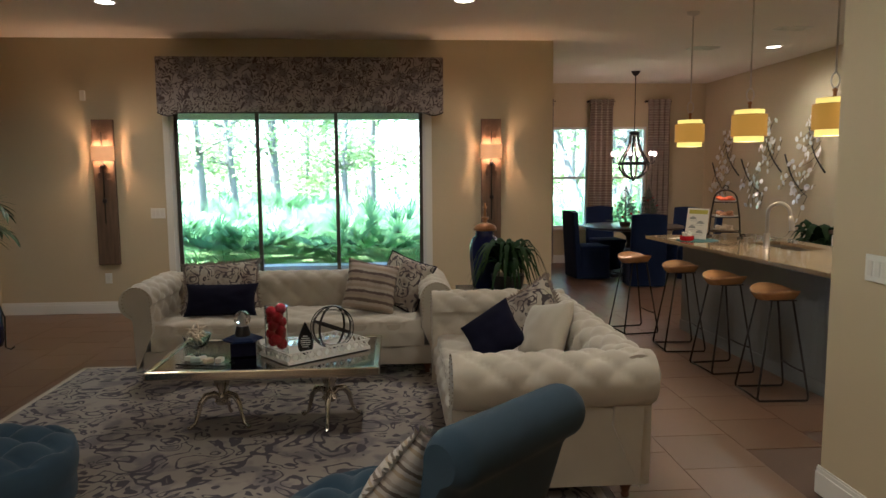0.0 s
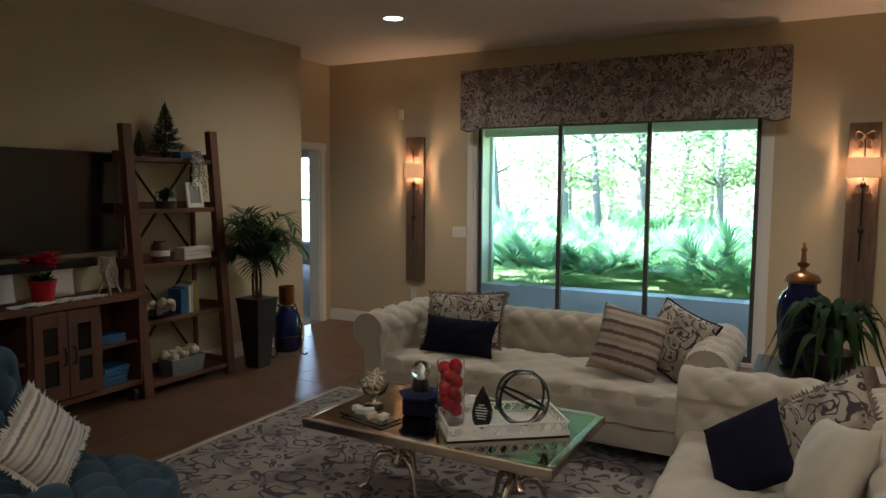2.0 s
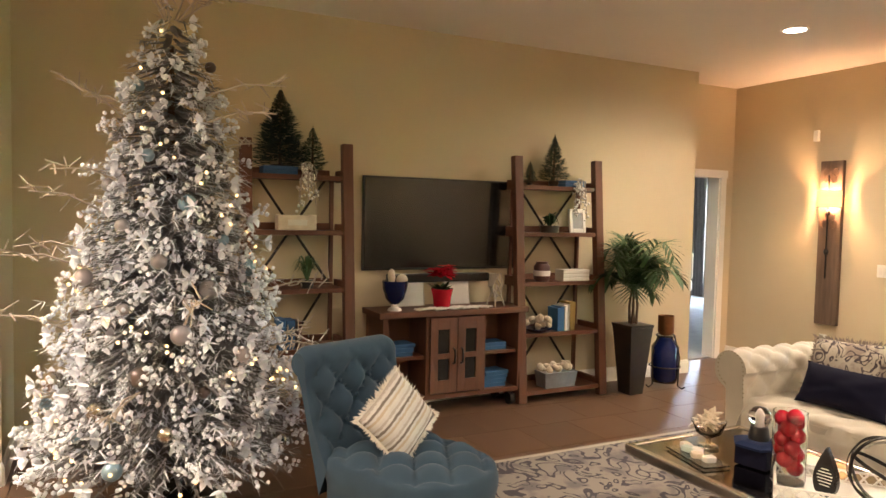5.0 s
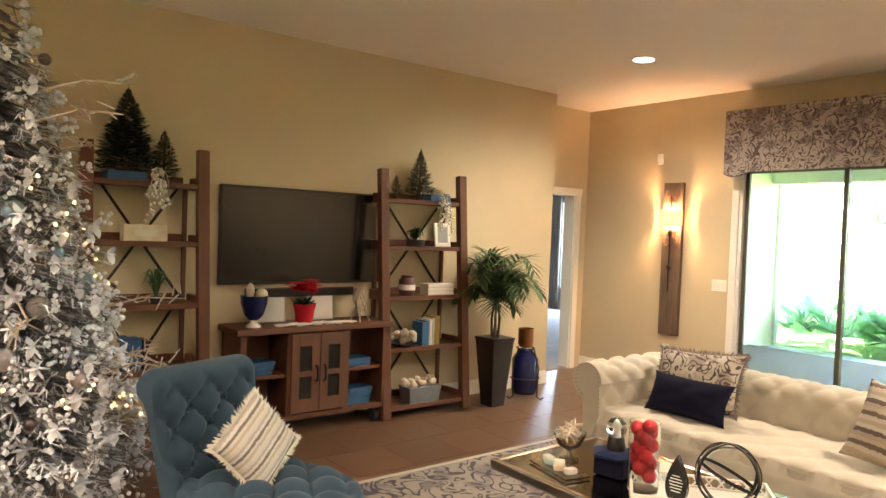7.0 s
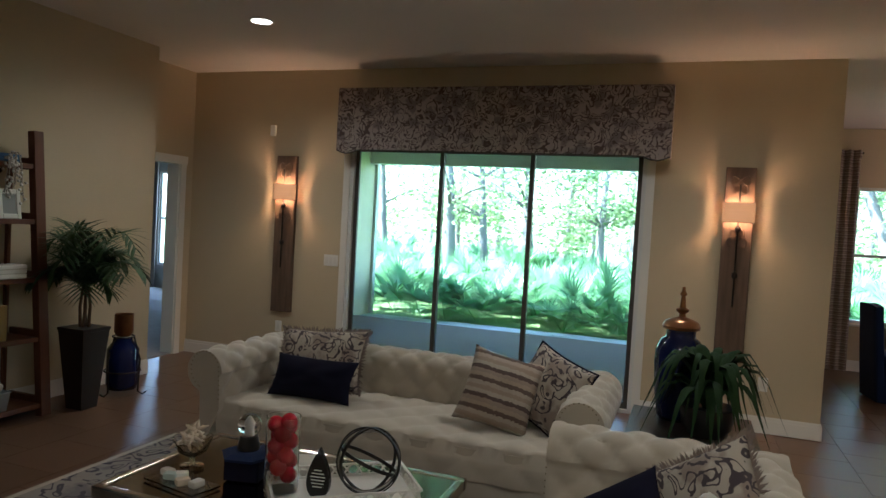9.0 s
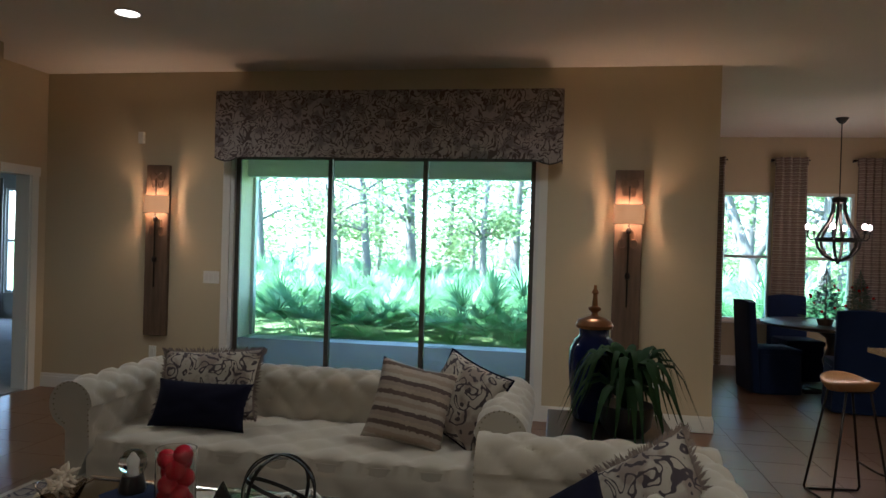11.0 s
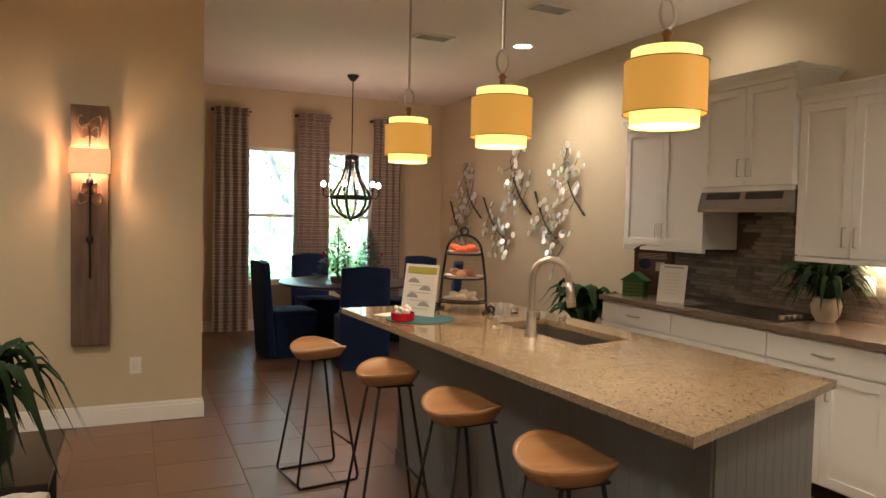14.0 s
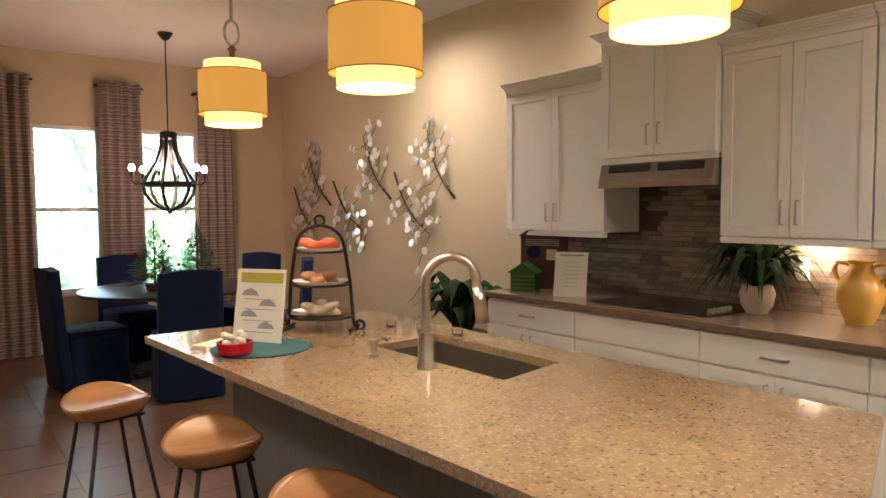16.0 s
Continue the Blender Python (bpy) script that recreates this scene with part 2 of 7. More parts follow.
def varied(name, dark, light, rough=0.4, scale=8.0, metal=0.0):
    """A piece's own shade by its object's random value, with grain on it."""
    m = mottled(name, dark, light, rough, metal, scale=scale, fine=70, bump=0.12)
    n, l = m.node_tree.nodes, m.node_tree.links
    b = n["Principled BSDF"]
    info, ramp, mix = n.new("ShaderNodeObjectInfo"), n.new("ShaderNodeMix"), n.new("ShaderNodeMix")
    ramp.data_type = mix.data_type = "RGBA"
    ramp.inputs[6].default_value, ramp.inputs[7].default_value = (*dark, 1), (*light, 1)
    l.new(info.outputs["Random"], ramp.inputs[0])
    old = b.inputs["Base Color"].links[0].from_socket
    mix.inputs[0].default_value = 0.5
    l.new(ramp.outputs[2], mix.inputs[6]), l.new(old, mix.inputs[7]), l.new(mix.outputs[2], b.inputs["Base Color"])
    return m


VALANCE = scroll("scroll_valance_cloth", (0.34, 0.285, 0.255), (0.09, 0.062, 0.056), 11, 26, 0.22, (0.19, 0.155, 0.15))
SCROLLCLOTH = scroll("scroll_cushion_cloth", (0.42, 0.37, 0.30), (0.06, 0.045, 0.05), 9.5, 26, 0.22, (0.26, 0.21, 0.17))
RUG = scroll("floral_rug_pile", (0.27, 0.235, 0.20), (0.062, 0.052, 0.062), 5.2, 24, 0.17, (0.165, 0.14, 0.14), 0.95)
STRIPE = striped("striped_cushion_cloth", ((0.40, 0.34, 0.27), (0.13, 0.09, 0.07), (0.36, 0.29, 0.22), (0.30, 0.24, 0.19), (0.10, 0.07, 0.06), (0.42, 0.36, 0.29), (0.33, 0.26, 0.2)), 1, 0.16)
STRIPE2 = striped("pale_striped_cloth", ((0.50, 0.47, 0.41), (0.40, 0.33, 0.24), (0.50, 0.47, 0.43), (0.16, 0.13, 0.11), (0.52, 0.49, 0.45), (0.36, 0.32, 0.28), (0.48, 0.45, 0.41)), 1, 0.085)
CURTAIN = striped("striped_curtain_cloth", ((0.24, 0.195, 0.16), (0.19, 0.145, 0.12), (0.36, 0.32, 0.275), (0.20, 0.155, 0.13), (0.27, 0.22, 0.18), (0.16, 0.12, 0.10), (0.33, 0.29, 0.25)), 2, 0.085, jitter=0.22)
TILE = varied("floor_tile", (0.105, 0.056, 0.032), (0.165, 0.092, 0.054), 0.36, 3.0)
MOSAIC = varied("mosaic_strip", (0.045, 0.038, 0.040), (0.44, 0.36, 0.29), 0.25, 9.0)
PAVER = varied("patio_paver", (0.36, 0.37, 0.37), (0.55, 0.555, 0.55), 0.8, 6.0)
SIDING = mottled("yellow_siding", (0.74, 0.68, 0.45), (0.68, 0.62, 0.40), 0.6, scale=3, fine=60, bump=0.1, stretch=(1, 1, 8))


def granite():
    m = mottled("granite", (0.30, 0.215, 0.125), (0.23, 0.165, 0.10), 0.08, scale=14, fine=160, bump=0.02)
    n, l = m.node_tree.nodes, m.node_tree.links
    b = n["Principled BSDF"]
    old = b.inputs["Base Color"].links[0].from_socket
    co, vo, rg, mix = n.new("ShaderNodeTexCoord"), n.new("ShaderNodeTexVoronoi"), n.new("ShaderNodeMapRange"), n.new("ShaderNodeMix")
    vo.inputs["Scale"].default_value = 150
    l.new(co.outputs["Object"], vo.inputs[0])
    sep = n.new("ShaderNodeSeparateColor")
    l.new(vo.outputs["Color"], sep.inputs[0])
    rg.inputs["From Min"].default_value, rg.inputs["From Max"].default_value = 0.90, 0.97
    l.new(sep.outputs[0], rg.inputs[0])
    mix.data_type = "RGBA"
    mix.inputs[7].default_value = (0.14, 0.10, 0.07, 1)
    l.new(rg.outputs[0], mix.inputs[0]), l.new(old, mix.inputs[6])
    mix2, rg2 = n.new("ShaderNodeMix"), n.new("ShaderNodeMapRange")
    mix2.data_type = "RGBA"
    mix2.inputs[7].default_value = (0.35, 0.27, 0.18, 1)
    rg2.inputs["From Min"].default_value, rg2.inputs["From Max"].default_value = 0.84, 0.93
    l.new(sep.outputs[1], rg2.inputs[0]), l.new(rg2.outputs[0], mix2.inputs[0]), l.new(mix.outputs[2], mix2.inputs[6])
    l.new(mix2.outputs[2], b.inputs["Base Color"])
    return m


GRANITE = granite()


# shapes
def bm_box(x0, x1, y0, y1, z0, z1, bevel=0.0, bm=None):
    own = bmesh.new()
    bmesh.ops.create_cube(own, size=1)
    for v in own.verts:
        v.co = Vector(((x0 + x1) / 2 + v.co.x * (x1 - x0), (y0 + y1) / 2 + v.co.y * (y1 - y0), (z0 + z1) / 2 + v.co.z * (z1 - z0)))
    if bevel:
        bmesh.ops.bevel(own, geom=own.edges[:], offset=bevel, segments=2, affect="EDGES", profile=0.6)
    return merged(bm, own)


def merged(bm, own, m=None):
    """Adds own, moved by m, to bm, or returns own."""
    if m is not None:
        own.transform(m)
    if bm is None:
        return own
    mesh = bpy.data.meshes.new("t")
    own.to_mesh(mesh), own.free()
    bm.from_mesh(mesh)
    bpy.data.meshes.remove(mesh)
    return bm


def bm_grid(fn, nu, nv, close_u=False, caps=False, bm=None):
    """A sheet of points fn(u, v), u and v from 0 to 1. close_u joins the seam; caps close the ends along v."""
    own = bmesh.new()
    cols = nu if close_u else nu + 1
    vs = [[own.verts.new(fn(i / nu, j / nv)) for i in range(cols)] for j in range(nv + 1)]
    for j in range(nv):
        for i in range(nu):
            k = (i + 1) % cols
            own.faces.new((vs[j][i], vs[j][k], vs[j + 1][k], vs[j + 1][i]))
    if caps:
        own.faces.new(vs[0][::-1]), own.faces.new(vs[-1])
    return merged(bm, own)


def bm_lathe(profile, n=28, bm=None, at=(0, 0, 0), squash=(1, 1)):
    """Turns (radius, height) points round z."""
    k = len(profile) - 1

    def fn(u, v):
        r, z = profile[round(v * k)]
        a = 2 * math.pi * u
        return (at[0] + r * squash[0] * math.cos(a), at[1] + r * squash[1] * math.sin(a), at[2] + z)
    return bm_grid(fn, n, k, close_u=True, caps=True, bm=bm)


def bm_tube(points, radius, n=8, bm=None, closed=False):
    """A round rod along points; radius may be one number or one per point."""
    own = bmesh.new()
    pts = [Vector(p) for p in points]
    rs = radius if isinstance(radius, (list, tuple)) else [radius] * len(pts)
    rings, side = [], None
    for i, p in enumerate(pts):
        a, b = pts[i - 1] if i or closed else p, pts[(i + 1) % len(pts)] if i + 1 < len(pts) or closed else p
        d = (b - a).normalized()
        if side is None:
            side = d.orthogonal().normalized()
        side = (side - d * side.dot(d)).normalized()
        up = d.cross(side)
        rings.append([own.verts.new(p + (side * math.cos(t) + up * math.sin(t)) * rs[i]) for t in (2 * math.pi * k / n for k in range(n))])
    for i in range(len(rings) if closed else len(rings) - 1):
        r0, r1 = rings[i], rings[(i + 1) % len(rings)]
        for k in range(n):
            own.faces.new((r0[k], r0[(k + 1) % n], r1[(k + 1) % n], r1[k]))
    if not closed:
        own.faces.new(rings[0][::-1]), own.faces.new(rings[-1])
    return merged(bm, own)


def bm_ball(radius, at=(0, 0, 0), seg=14, bm=None, squash=(1, 1, 1)):
    own = bmesh.new()
    bmesh.ops.create_uvsphere(own, u_segments=seg, v_segments=max(5, seg * 2 // 3), radius=radius)
    for v in own.verts:
        v.co = Vector((at[0] + v.co.x * squash[0], at[1] + v.co.y * squash[1], at[2] + v.co.z * squash[2]))
    return merged(bm, own)


def bm_leaf(bm, base, tip, width, droop=0.0, n=5, fold=0.15):
    """One long leaf from base to tip that sags by droop."""
    base, tip = Vector(base), Vector(tip)
    d = tip - base
    side = d.cross(Vector((0, 0, 1)))
    side = side.normalized() if side.length > 1e-5 else Vector((1, 0, 0))
    rows = []
    for i in range(n + 1):
        t = i / n
        c = base + d * t + Vector((0, 0, -droop * t * t))
        w = width * (0.25 + 0.75 * math.sin(math.pi * min(1, t * 0.9 + 0.12))) * (1 - t ** 4) + 0.0006
        lift = Vector((0, 0, -fold * w))
        rows.append((bm.verts.new(c - side * w / 2 + lift), bm.verts.new(c), bm.verts.new(c + side * w / 2 + lift)))
    for a, b in zip(rows, rows[1:]):
        bm.faces.new((a[0], a[1], b[1], b[0])), bm.faces.new((a[1], a[2], b[2], b[1]))


def part(name, bm, material, parent=None, label="", smooth=False, at=None):
    """Links a bmesh as one mesh object, under a thing or a part."""
    mesh = bpy.data.meshes.new(name)
    bmesh.ops.recalc_face_normals(bm, faces=bm.faces[:])
    bm.to_mesh(mesh), bm.free()
    if smooth:
        for p in mesh.polygons:
            p.use_smooth = True
        if smooth != "all":
            mesh.set_sharp_from_angle(angle=radians(42))
    mesh.materials.append(material)
    ob = new(name, mesh)
    if parent:
        ob.parent = parent
    if at is not None:
        ob.matrix_basis = at
    if label:
        tagged(ob, label)
    return ob


def again(ob, parent, m):
    """The same part once more, on the same mesh."""
    o = new(ob.name.split(".")[0], ob.data)
    o.parent, o.matrix_basis = parent, m
    return o


def holder(name, m, label, category, group=""):
    ob = new(name)
    ob.empty_display_size = 0.1
    ob.matrix_basis = m
    return tagged(ob, label, category, group)


def setting(name, bm, material, label, category, **kw):
    return tagged(part(name, bm, material, label=label, **kw), category=category, kind="structure")


# the rooms
H = 3.05
NX0, NX1 = -2.88, 3.37      # north wall of the living room
TVX, TVY = -2.45, -1.04     # media wall and where it ends
EX, DNY = 6.88, 3.75        # kitchen east wall, dining north wall
SLX0, SLX1, SLZ = -0.95, 1.90, 2.33
floor_ob = setting("floor", bm_box(-7, 7.2, -9.6, 3.9, -0.25, -0.006), GROUT, "brown tiled floor of the living room and kitchen", "floor")
setting("ceiling", bm_box(-9, 7.2, -9.6, 3.9, H, H + 0.2), CEIL, "smooth painted flat ceiling", "ceiling")
bm = bm_box(NX0, SLX0, 0, 0.15, 0, H)
bm_box(SLX1, NX1, 0, 0.15, 0, H, bm=bm), bm_box(SLX0, SLX1, 0, 0.15, SLZ, H, bm=bm)
setting("wall_north", bm, WALL, "tan painted wall round the patio door", "wall")
setting("wall_media", bm_box(-2.6, TVX, -9.3, TVY, 0, H), WALL, "tan painted wall behind the television", "wall")
bm = bm_box(NX0 - 0.15, NX0, -0.2, 0.15, 0, H)
bm_box(NX0 - 0.15, NX0, -1.04, -0.2, 2.04, H, bm=bm), bm_box(NX0 - 0.15, NX0, -1.3, -1.04, 0, H, bm=bm)
bm_box(NX0, -2.6, -1.3, TVY, 0, H, bm=bm)
setting("wall_west", bm, WALL, "tan painted wall with a bedroom doorway", "wall")
DW1, DW2 = (4.22, 4.85), (5.25, 5.86)
WZ0, WZ1 = 0.60, 2.32
bm = bm_box(3.37, DW1[0], DNY, DNY + 0.15, 0, H)
bm_box(DW1[1], DW2[0], DNY, DNY + 0.15, 0, H, bm=bm), bm_box(DW2[1], EX + 0.15, DNY, DNY + 0.15, 0, H, bm=bm)
for a, b in (DW1, DW2):
    bm_box(a, b, DNY, DNY + 0.15, 0, WZ0, bm=bm), bm_box(a, b, DNY, DNY + 0.15, WZ1, H, bm=bm)
setting("wall_dining", bm, WALL, "tan painted dining room wall with two windows", "wall")
setting("wall_dining_side", bm_box(3.22, 3.37, 0.15, DNY + 0.15, 0, H), WALL, "tan painted dining room side wall", "wall")
setting("wall_east", bm_box(EX, EX + 0.15, -5.1, DNY, 0, H), WALL, "tan painted kitchen wall", "wall")
bm = bm_box(3.58, 3.73, -9.3, -4.93, 0, H)
bm_box(3.73, EX + 0.15, -5.25, -5.1, 0, H, bm=bm)
setting("wall_hall", bm, WALL, "tan painted wall beside the hall with a switch plate", "wall")
setting("wall_south", bm_box(-2.6, 3.73, -9.45, -9.3, 0, H), WALL, "tan painted rear wall", "wall")
setting("wall_corner", bm_box(TVX, -1.75, -9.3, -6.95, 0, H), WALL, "tan painted wall return beside the snowy tree", "wall")
# bedroom beyond the doorway
bm = bm_box(-8.8, -8.65, -1.3, 4.65, 0, H)
bm_box(-8.65, -7.35, 4.5, 4.65, 0, H, bm=bm), bm_box(-6.5, -2.95, 4.5, 4.65, 0, H, bm=bm)
bm_box(-7.35, -6.5, 4.5, 4.65, 0, 0.45, bm=bm), bm_box(-7.35, -6.5, 4.5, 4.65, 2.25, H, bm=bm), bm_box(-8.8, -3.03, -1.45, -1.3, 0, H, bm=bm)
bm_box(-2.95, -2.88, 0.15, 4.65, 0, H, bm=bm)
setting("wall_bedroom", bm, mottled("grey_paint", (0.42, 0.42, 0.40), (0.39, 0.39, 0.37), 0.8), "grey painted bedroom wall with a window", "wall")
setting("floor_bedroom", bm_box(-8.65, NX0 - 0.02, -1.3, 4.5, -0.006, 0.012), mottled("pale_carpet", (0.42, 0.42, 0.42), (0.34, 0.34, 0.35), 0.95, fine=300, bump=0.6), "pale grey bedroom carpet", "floor")
lamp = new("bedroom_window_daylight", bpy.data.lights.new("bedroom_window_daylight", "AREA"))
lamp.data.shape, lamp.data.size, lamp.data.size_y, lamp.data.energy, lamp.data.color = "RECTANGLE", 0.85, 1.6, 2.5, (0.80, 0.92, 1.0)
lamp.matrix_world = look((-6.92, 4.68, 1.4), (-6.8, 0.0, 0.9))
setting("ceiling_bedroom", bm_box(-8.8, -2.88, 3.9, 4.65, H, H + 0.2), CEIL, "smooth painted bedroom ceiling", "ceiling")

# baseboards and casings


def baseboard(x0, y0, x1, y1, nx, ny):
    """A baseboard from one point to the other; (nx, ny) points into the room."""
    own = None
    for t, z0, z1 in ((0.016, 0, 0.105), (0.010, 0.105, 0.125), (0.006, 0.125, 0.135)):
        own = bm_box(min(x0, x1, x0 + nx * t, x1 + nx * t), max(x0, x1, x0 + nx * t, x1 + nx * t),
                     min(y0, y1, y0 + ny * t, y1 + ny * t), max(y0, y1, y0 + ny * t, y1 + ny * t), z0, z1, bm=own)
    setting("baseboard", own, TRIM, "white painted baseboard", "baseboard")


for run in ((NX0, 0, SLX0 - 0.07, 0, 0, -1), (SLX1 + 0.07, 0, NX1, 0, 0, -1), (TVX, -6.95, TVX, TVY, 1, 0), (TVX, TVY, NX0 + 0.02, TVY, 0, 1),
            (NX1, -0.016, NX1, DNY, 1, 0), (NX1 + 0.016, DNY, EX, DNY, 0, -1), (EX, -0.85, EX, DNY - 0.016, -1, 0), (3.58, -9.3, 3.58, -4.914, -1, 0),
            (3.58, -4.93, 3.73, -4.93, 0, 1), (-1.75, -6.95, TVX, -6.95, 0, 1), (-1.75, -9.3, -1.75, -6.95, 1, 0)):
    baseboard(*run)
bm = bm_box(NX0, NX0 + 0.02, -0.2, -0.12, 0, 2.04)
bm_box(NX0, NX0 + 0.02, -1.036, -1.0, 0, 2.04, bm=bm), bm_box(NX0, NX0 + 0.02, -1.036, -0.10, 2.04, 2.125, bm=bm)
bm_box(NX0 - 0.15, NX0, -0.215, -0.2, 0, 2.04, bm=bm), bm_box(NX0 - 0.15, NX0, -1.03, -1.015, 0, 2.04, bm=bm)
setting("door_casing", bm, TRIM, "white painted casing of the bedroom doorway", "door casing")
bm = bm_box(SLX0 - 0.07, SLX0, -0.015, 0, 0, SLZ)
bm_box(SLX1, SLX1 + 0.07, -0.015, 0, 0, SLZ, bm=bm)
setting("trim", bm, TRIM, "white painted trim beside the patio door", "trim")

# patio door
FRAME = mottled("bronze_aluminium", (0.10, 0.085, 0.07), (0.08, 0.07, 0.058), 0.4, 0.3, scale=6, fine=60, bump=0.03)
WFRAME = mottled("white_vinyl", (0.72, 0.72, 0.70), (0.68, 0.68, 0.66), 0.4, scale=5, fine=60, bump=0.02)
door = tagged(holder("door_1", pose(0, 0, 0), "three panel sliding glass patio door in a pale frame", "sliding door"), kind="structure")
bm = bm_box(SLX0, SLX0 + 0.035, 0.0, 0.14, 0, SLZ)
bm_box(SLX1 - 0.035, SLX1, 0.0, 0.14, 0, SLZ, bm=bm), bm_box(SLX0 + 0.035, SLX1 - 0.035, 0.0, 0.14, SLZ - 0.04, SLZ, bm=bm), bm_box(SLX0 + 0.035, SLX1 - 0.035, 0.0, 0.14, 0, 0.03, bm=bm)
part("door_frame", bm, WFRAME, door)
edges = [SLX0 + 0.035, 0.0, 0.885, SLX1 - 0.035]
for k, (a, b) in enumerate(zip(edges, edges[1:])):
    y = 0.04 + 0.03 * (k % 2)
    a, b = a - (0.02 if k else 0), b + (0.02 if k < 2 else 0)
    bm = bm_box(a, a + 0.04, y, y + 0.028, 0.03, SLZ - 0.04)
    bm_box(b - 0.04, b, y, y + 0.028, 0.03, SLZ - 0.04, bm=bm)
    bm_box(a + 0.04, b - 0.04, y, y + 0.028, 0.03, 0.09, bm=bm), bm_box(a + 0.04, b - 0.04, y, y + 0.028, SLZ - 0.09, SLZ - 0.04, bm=bm)
    panel = part("sliding_panel", bm, FRAME, door)
    glassob = part("glass", bm_box(a + 0.04, b - 0.04, y + 0.011, y + 0.017, 0.09, SLZ - 0.09), PANE, panel)
    glassob.visible_shadow = False

# dining windows
for k, (a, b) in enumerate((DW1, DW2)):
    w = tagged(holder("window_%d" % (k + 1), pose(0, 0, 0), "white double hung dining room window", "window"), kind="structure")
    mid = 1.46
    bm = bm_box(a, a + 0.035, DNY + 0.03, DNY + 0.12, WZ0, WZ1)
    bm_box(b - 0.035, b, DNY + 0.03, DNY + 0.12, WZ0, WZ1, bm=bm), bm_box(a + 0.035, b - 0.035, DNY + 0.03, DNY + 0.12, WZ1 - 0.04, WZ1, bm=bm)
    bm_box(a + 0.035, b - 0.035, DNY + 0.03, DNY + 0.12, WZ0, WZ0 + 0.04, bm=bm)
    part("window_frame", bm, WFRAME, w)
    part("meeting_rail", bm_box(a + 0.035, b - 0.035, DNY + 0.05, DNY + 0.10, mid - 0.02, mid + 0.02, 0.004), WFRAME, w)
    part("window_sill", bm_box(a - 0.03, b + 0.03, DNY - 0.03, DNY + 0.03, WZ0 - 0.03, WZ0 - 0.003, 0.006), TRIM, w)
    for z0, z1 in ((WZ0 + 0.04, mid - 0.02), (mid + 0.02, WZ1 - 0.04)):
        part("pane", bm_box(a + 0.035, b - 0.035, DNY + 0.072, DNY + 0.078, z0, z1), PANE, w).visible_shadow = False
w = tagged(holder("window_3", pose(0, 0, 0), "bright bedroom window with a centre rail", "window"), kind="structure")
bm = bm_box(-7.35, -7.31, 4.53, 4.62, 0.45, 2.25)
bm_box(-6.54, -6.5, 4.53, 4.62, 0.45, 2.25, bm=bm), bm_box(-7.31, -6.54, 4.53, 4.62, 1.33, 1.37, bm=bm), bm_box(-7.31, -6.54, 4.53, 4.62, 0.45, 0.49, bm=bm), bm_box(-7.31, -6.54, 4.53, 4.62, 2.21, 2.25, bm=bm)
part("window_frame", bm, WFRAME, w)

# ceiling fittings
# The last four stand out of view, added to brighten tree, hall and cabinets.
for x, y in ((-0.935, -1.638), (2.165, -1.816), (6.14, 0.3), (6.42, -1.53), (5.5, -4.6), (-0.6, -8.5), (2.2, -5.2), (0.9, -7.8)):
    dl = holder("downlight", pose(x, y, H), "white recessed ceiling downlight switched on, four of eight added unseen", "downlight", "downlights in the ceiling")
    part("trim_ring", bm_lathe([(0.098, 0), (0.098, -0.004), (0.088, -0.008), (0.078, -0.004), (0.078, -0.001)], 32), TRIM, dl, smooth=True)
    part("lens", bm_lathe([(0.077, -0.001), (0.077, -0.003), (0.02, -0.004)], 32), DOWNLIGHT, dl)
    lamp = new("downlight_lamp", bpy.data.lights.new("downlight_lamp", "SPOT"))
    lamp.data.spot_size, lamp.data.spot_blend, lamp.data.shadow_soft_size = radians(165), 1.0, 0.06
    lamp.data.energy, lamp.data.color = LAMPS["downlight"] * (0.15 if x > 6.3 else 2.2 if y < -8 else 0.7 if y < -7 else 1.0), (1.0, 0.86, 0.66)
    lamp.matrix_basis = pose(x, y, H - 0.03)
for x, y in ((5.30, 0.40), (5.74, -0.78)):
    v = holder("ceiling_vent", pose(x, y, H, 0, 0, 4), "white louvred ceiling air vent", "vent", "vents in the ceiling")
    bm = bm_box(-0.17, 0.17, -0.10, -0.08, -0.012, 0)
    bm_box(-0.17, 0.17, 0.08, 0.10, -0.012, 0, bm=bm), bm_box(-0.17, -0.15, -0.08, 0.08, -0.012, 0, bm=bm), bm_box(0.15, 0.17, -0.08, 0.08, -0.012, 0, bm=bm)
    part("frame", bm, TRIM, v)
    part("backing", bm_box(-0.15, 0.15, -0.08, 0.08, -0.002, 0), INKGREY, v)
    for k in range(7):
        part("slat", bm_box(-0.15, 0.15, -0.008, 0.008, -0.0015, 0.0015), TRIM, v, at=pose(0, -0.07 + k * 0.0233, -0.007, 35))

# switch plates, outlets and a sensor


def plate(x, y, z, rz, w, label, name="switch_plate", cat="switch plate", toggles=1):
    p = holder(name, pose(x, y, z, 0, 0, rz), label, cat)
    part("cover", bm_box(-w / 2, w / 2, -0.006, 0, -0.058, 0.058, 0.003), TRIM, p)
    for k in range(toggles):
        cx = (k - (toggles - 1) / 2) * 0.046
        part("rocker", bm_box(cx - 0.016, cx + 0.016, -0.009, -0.006, -0.033, 0.033, 0.0015), WHITE, p)


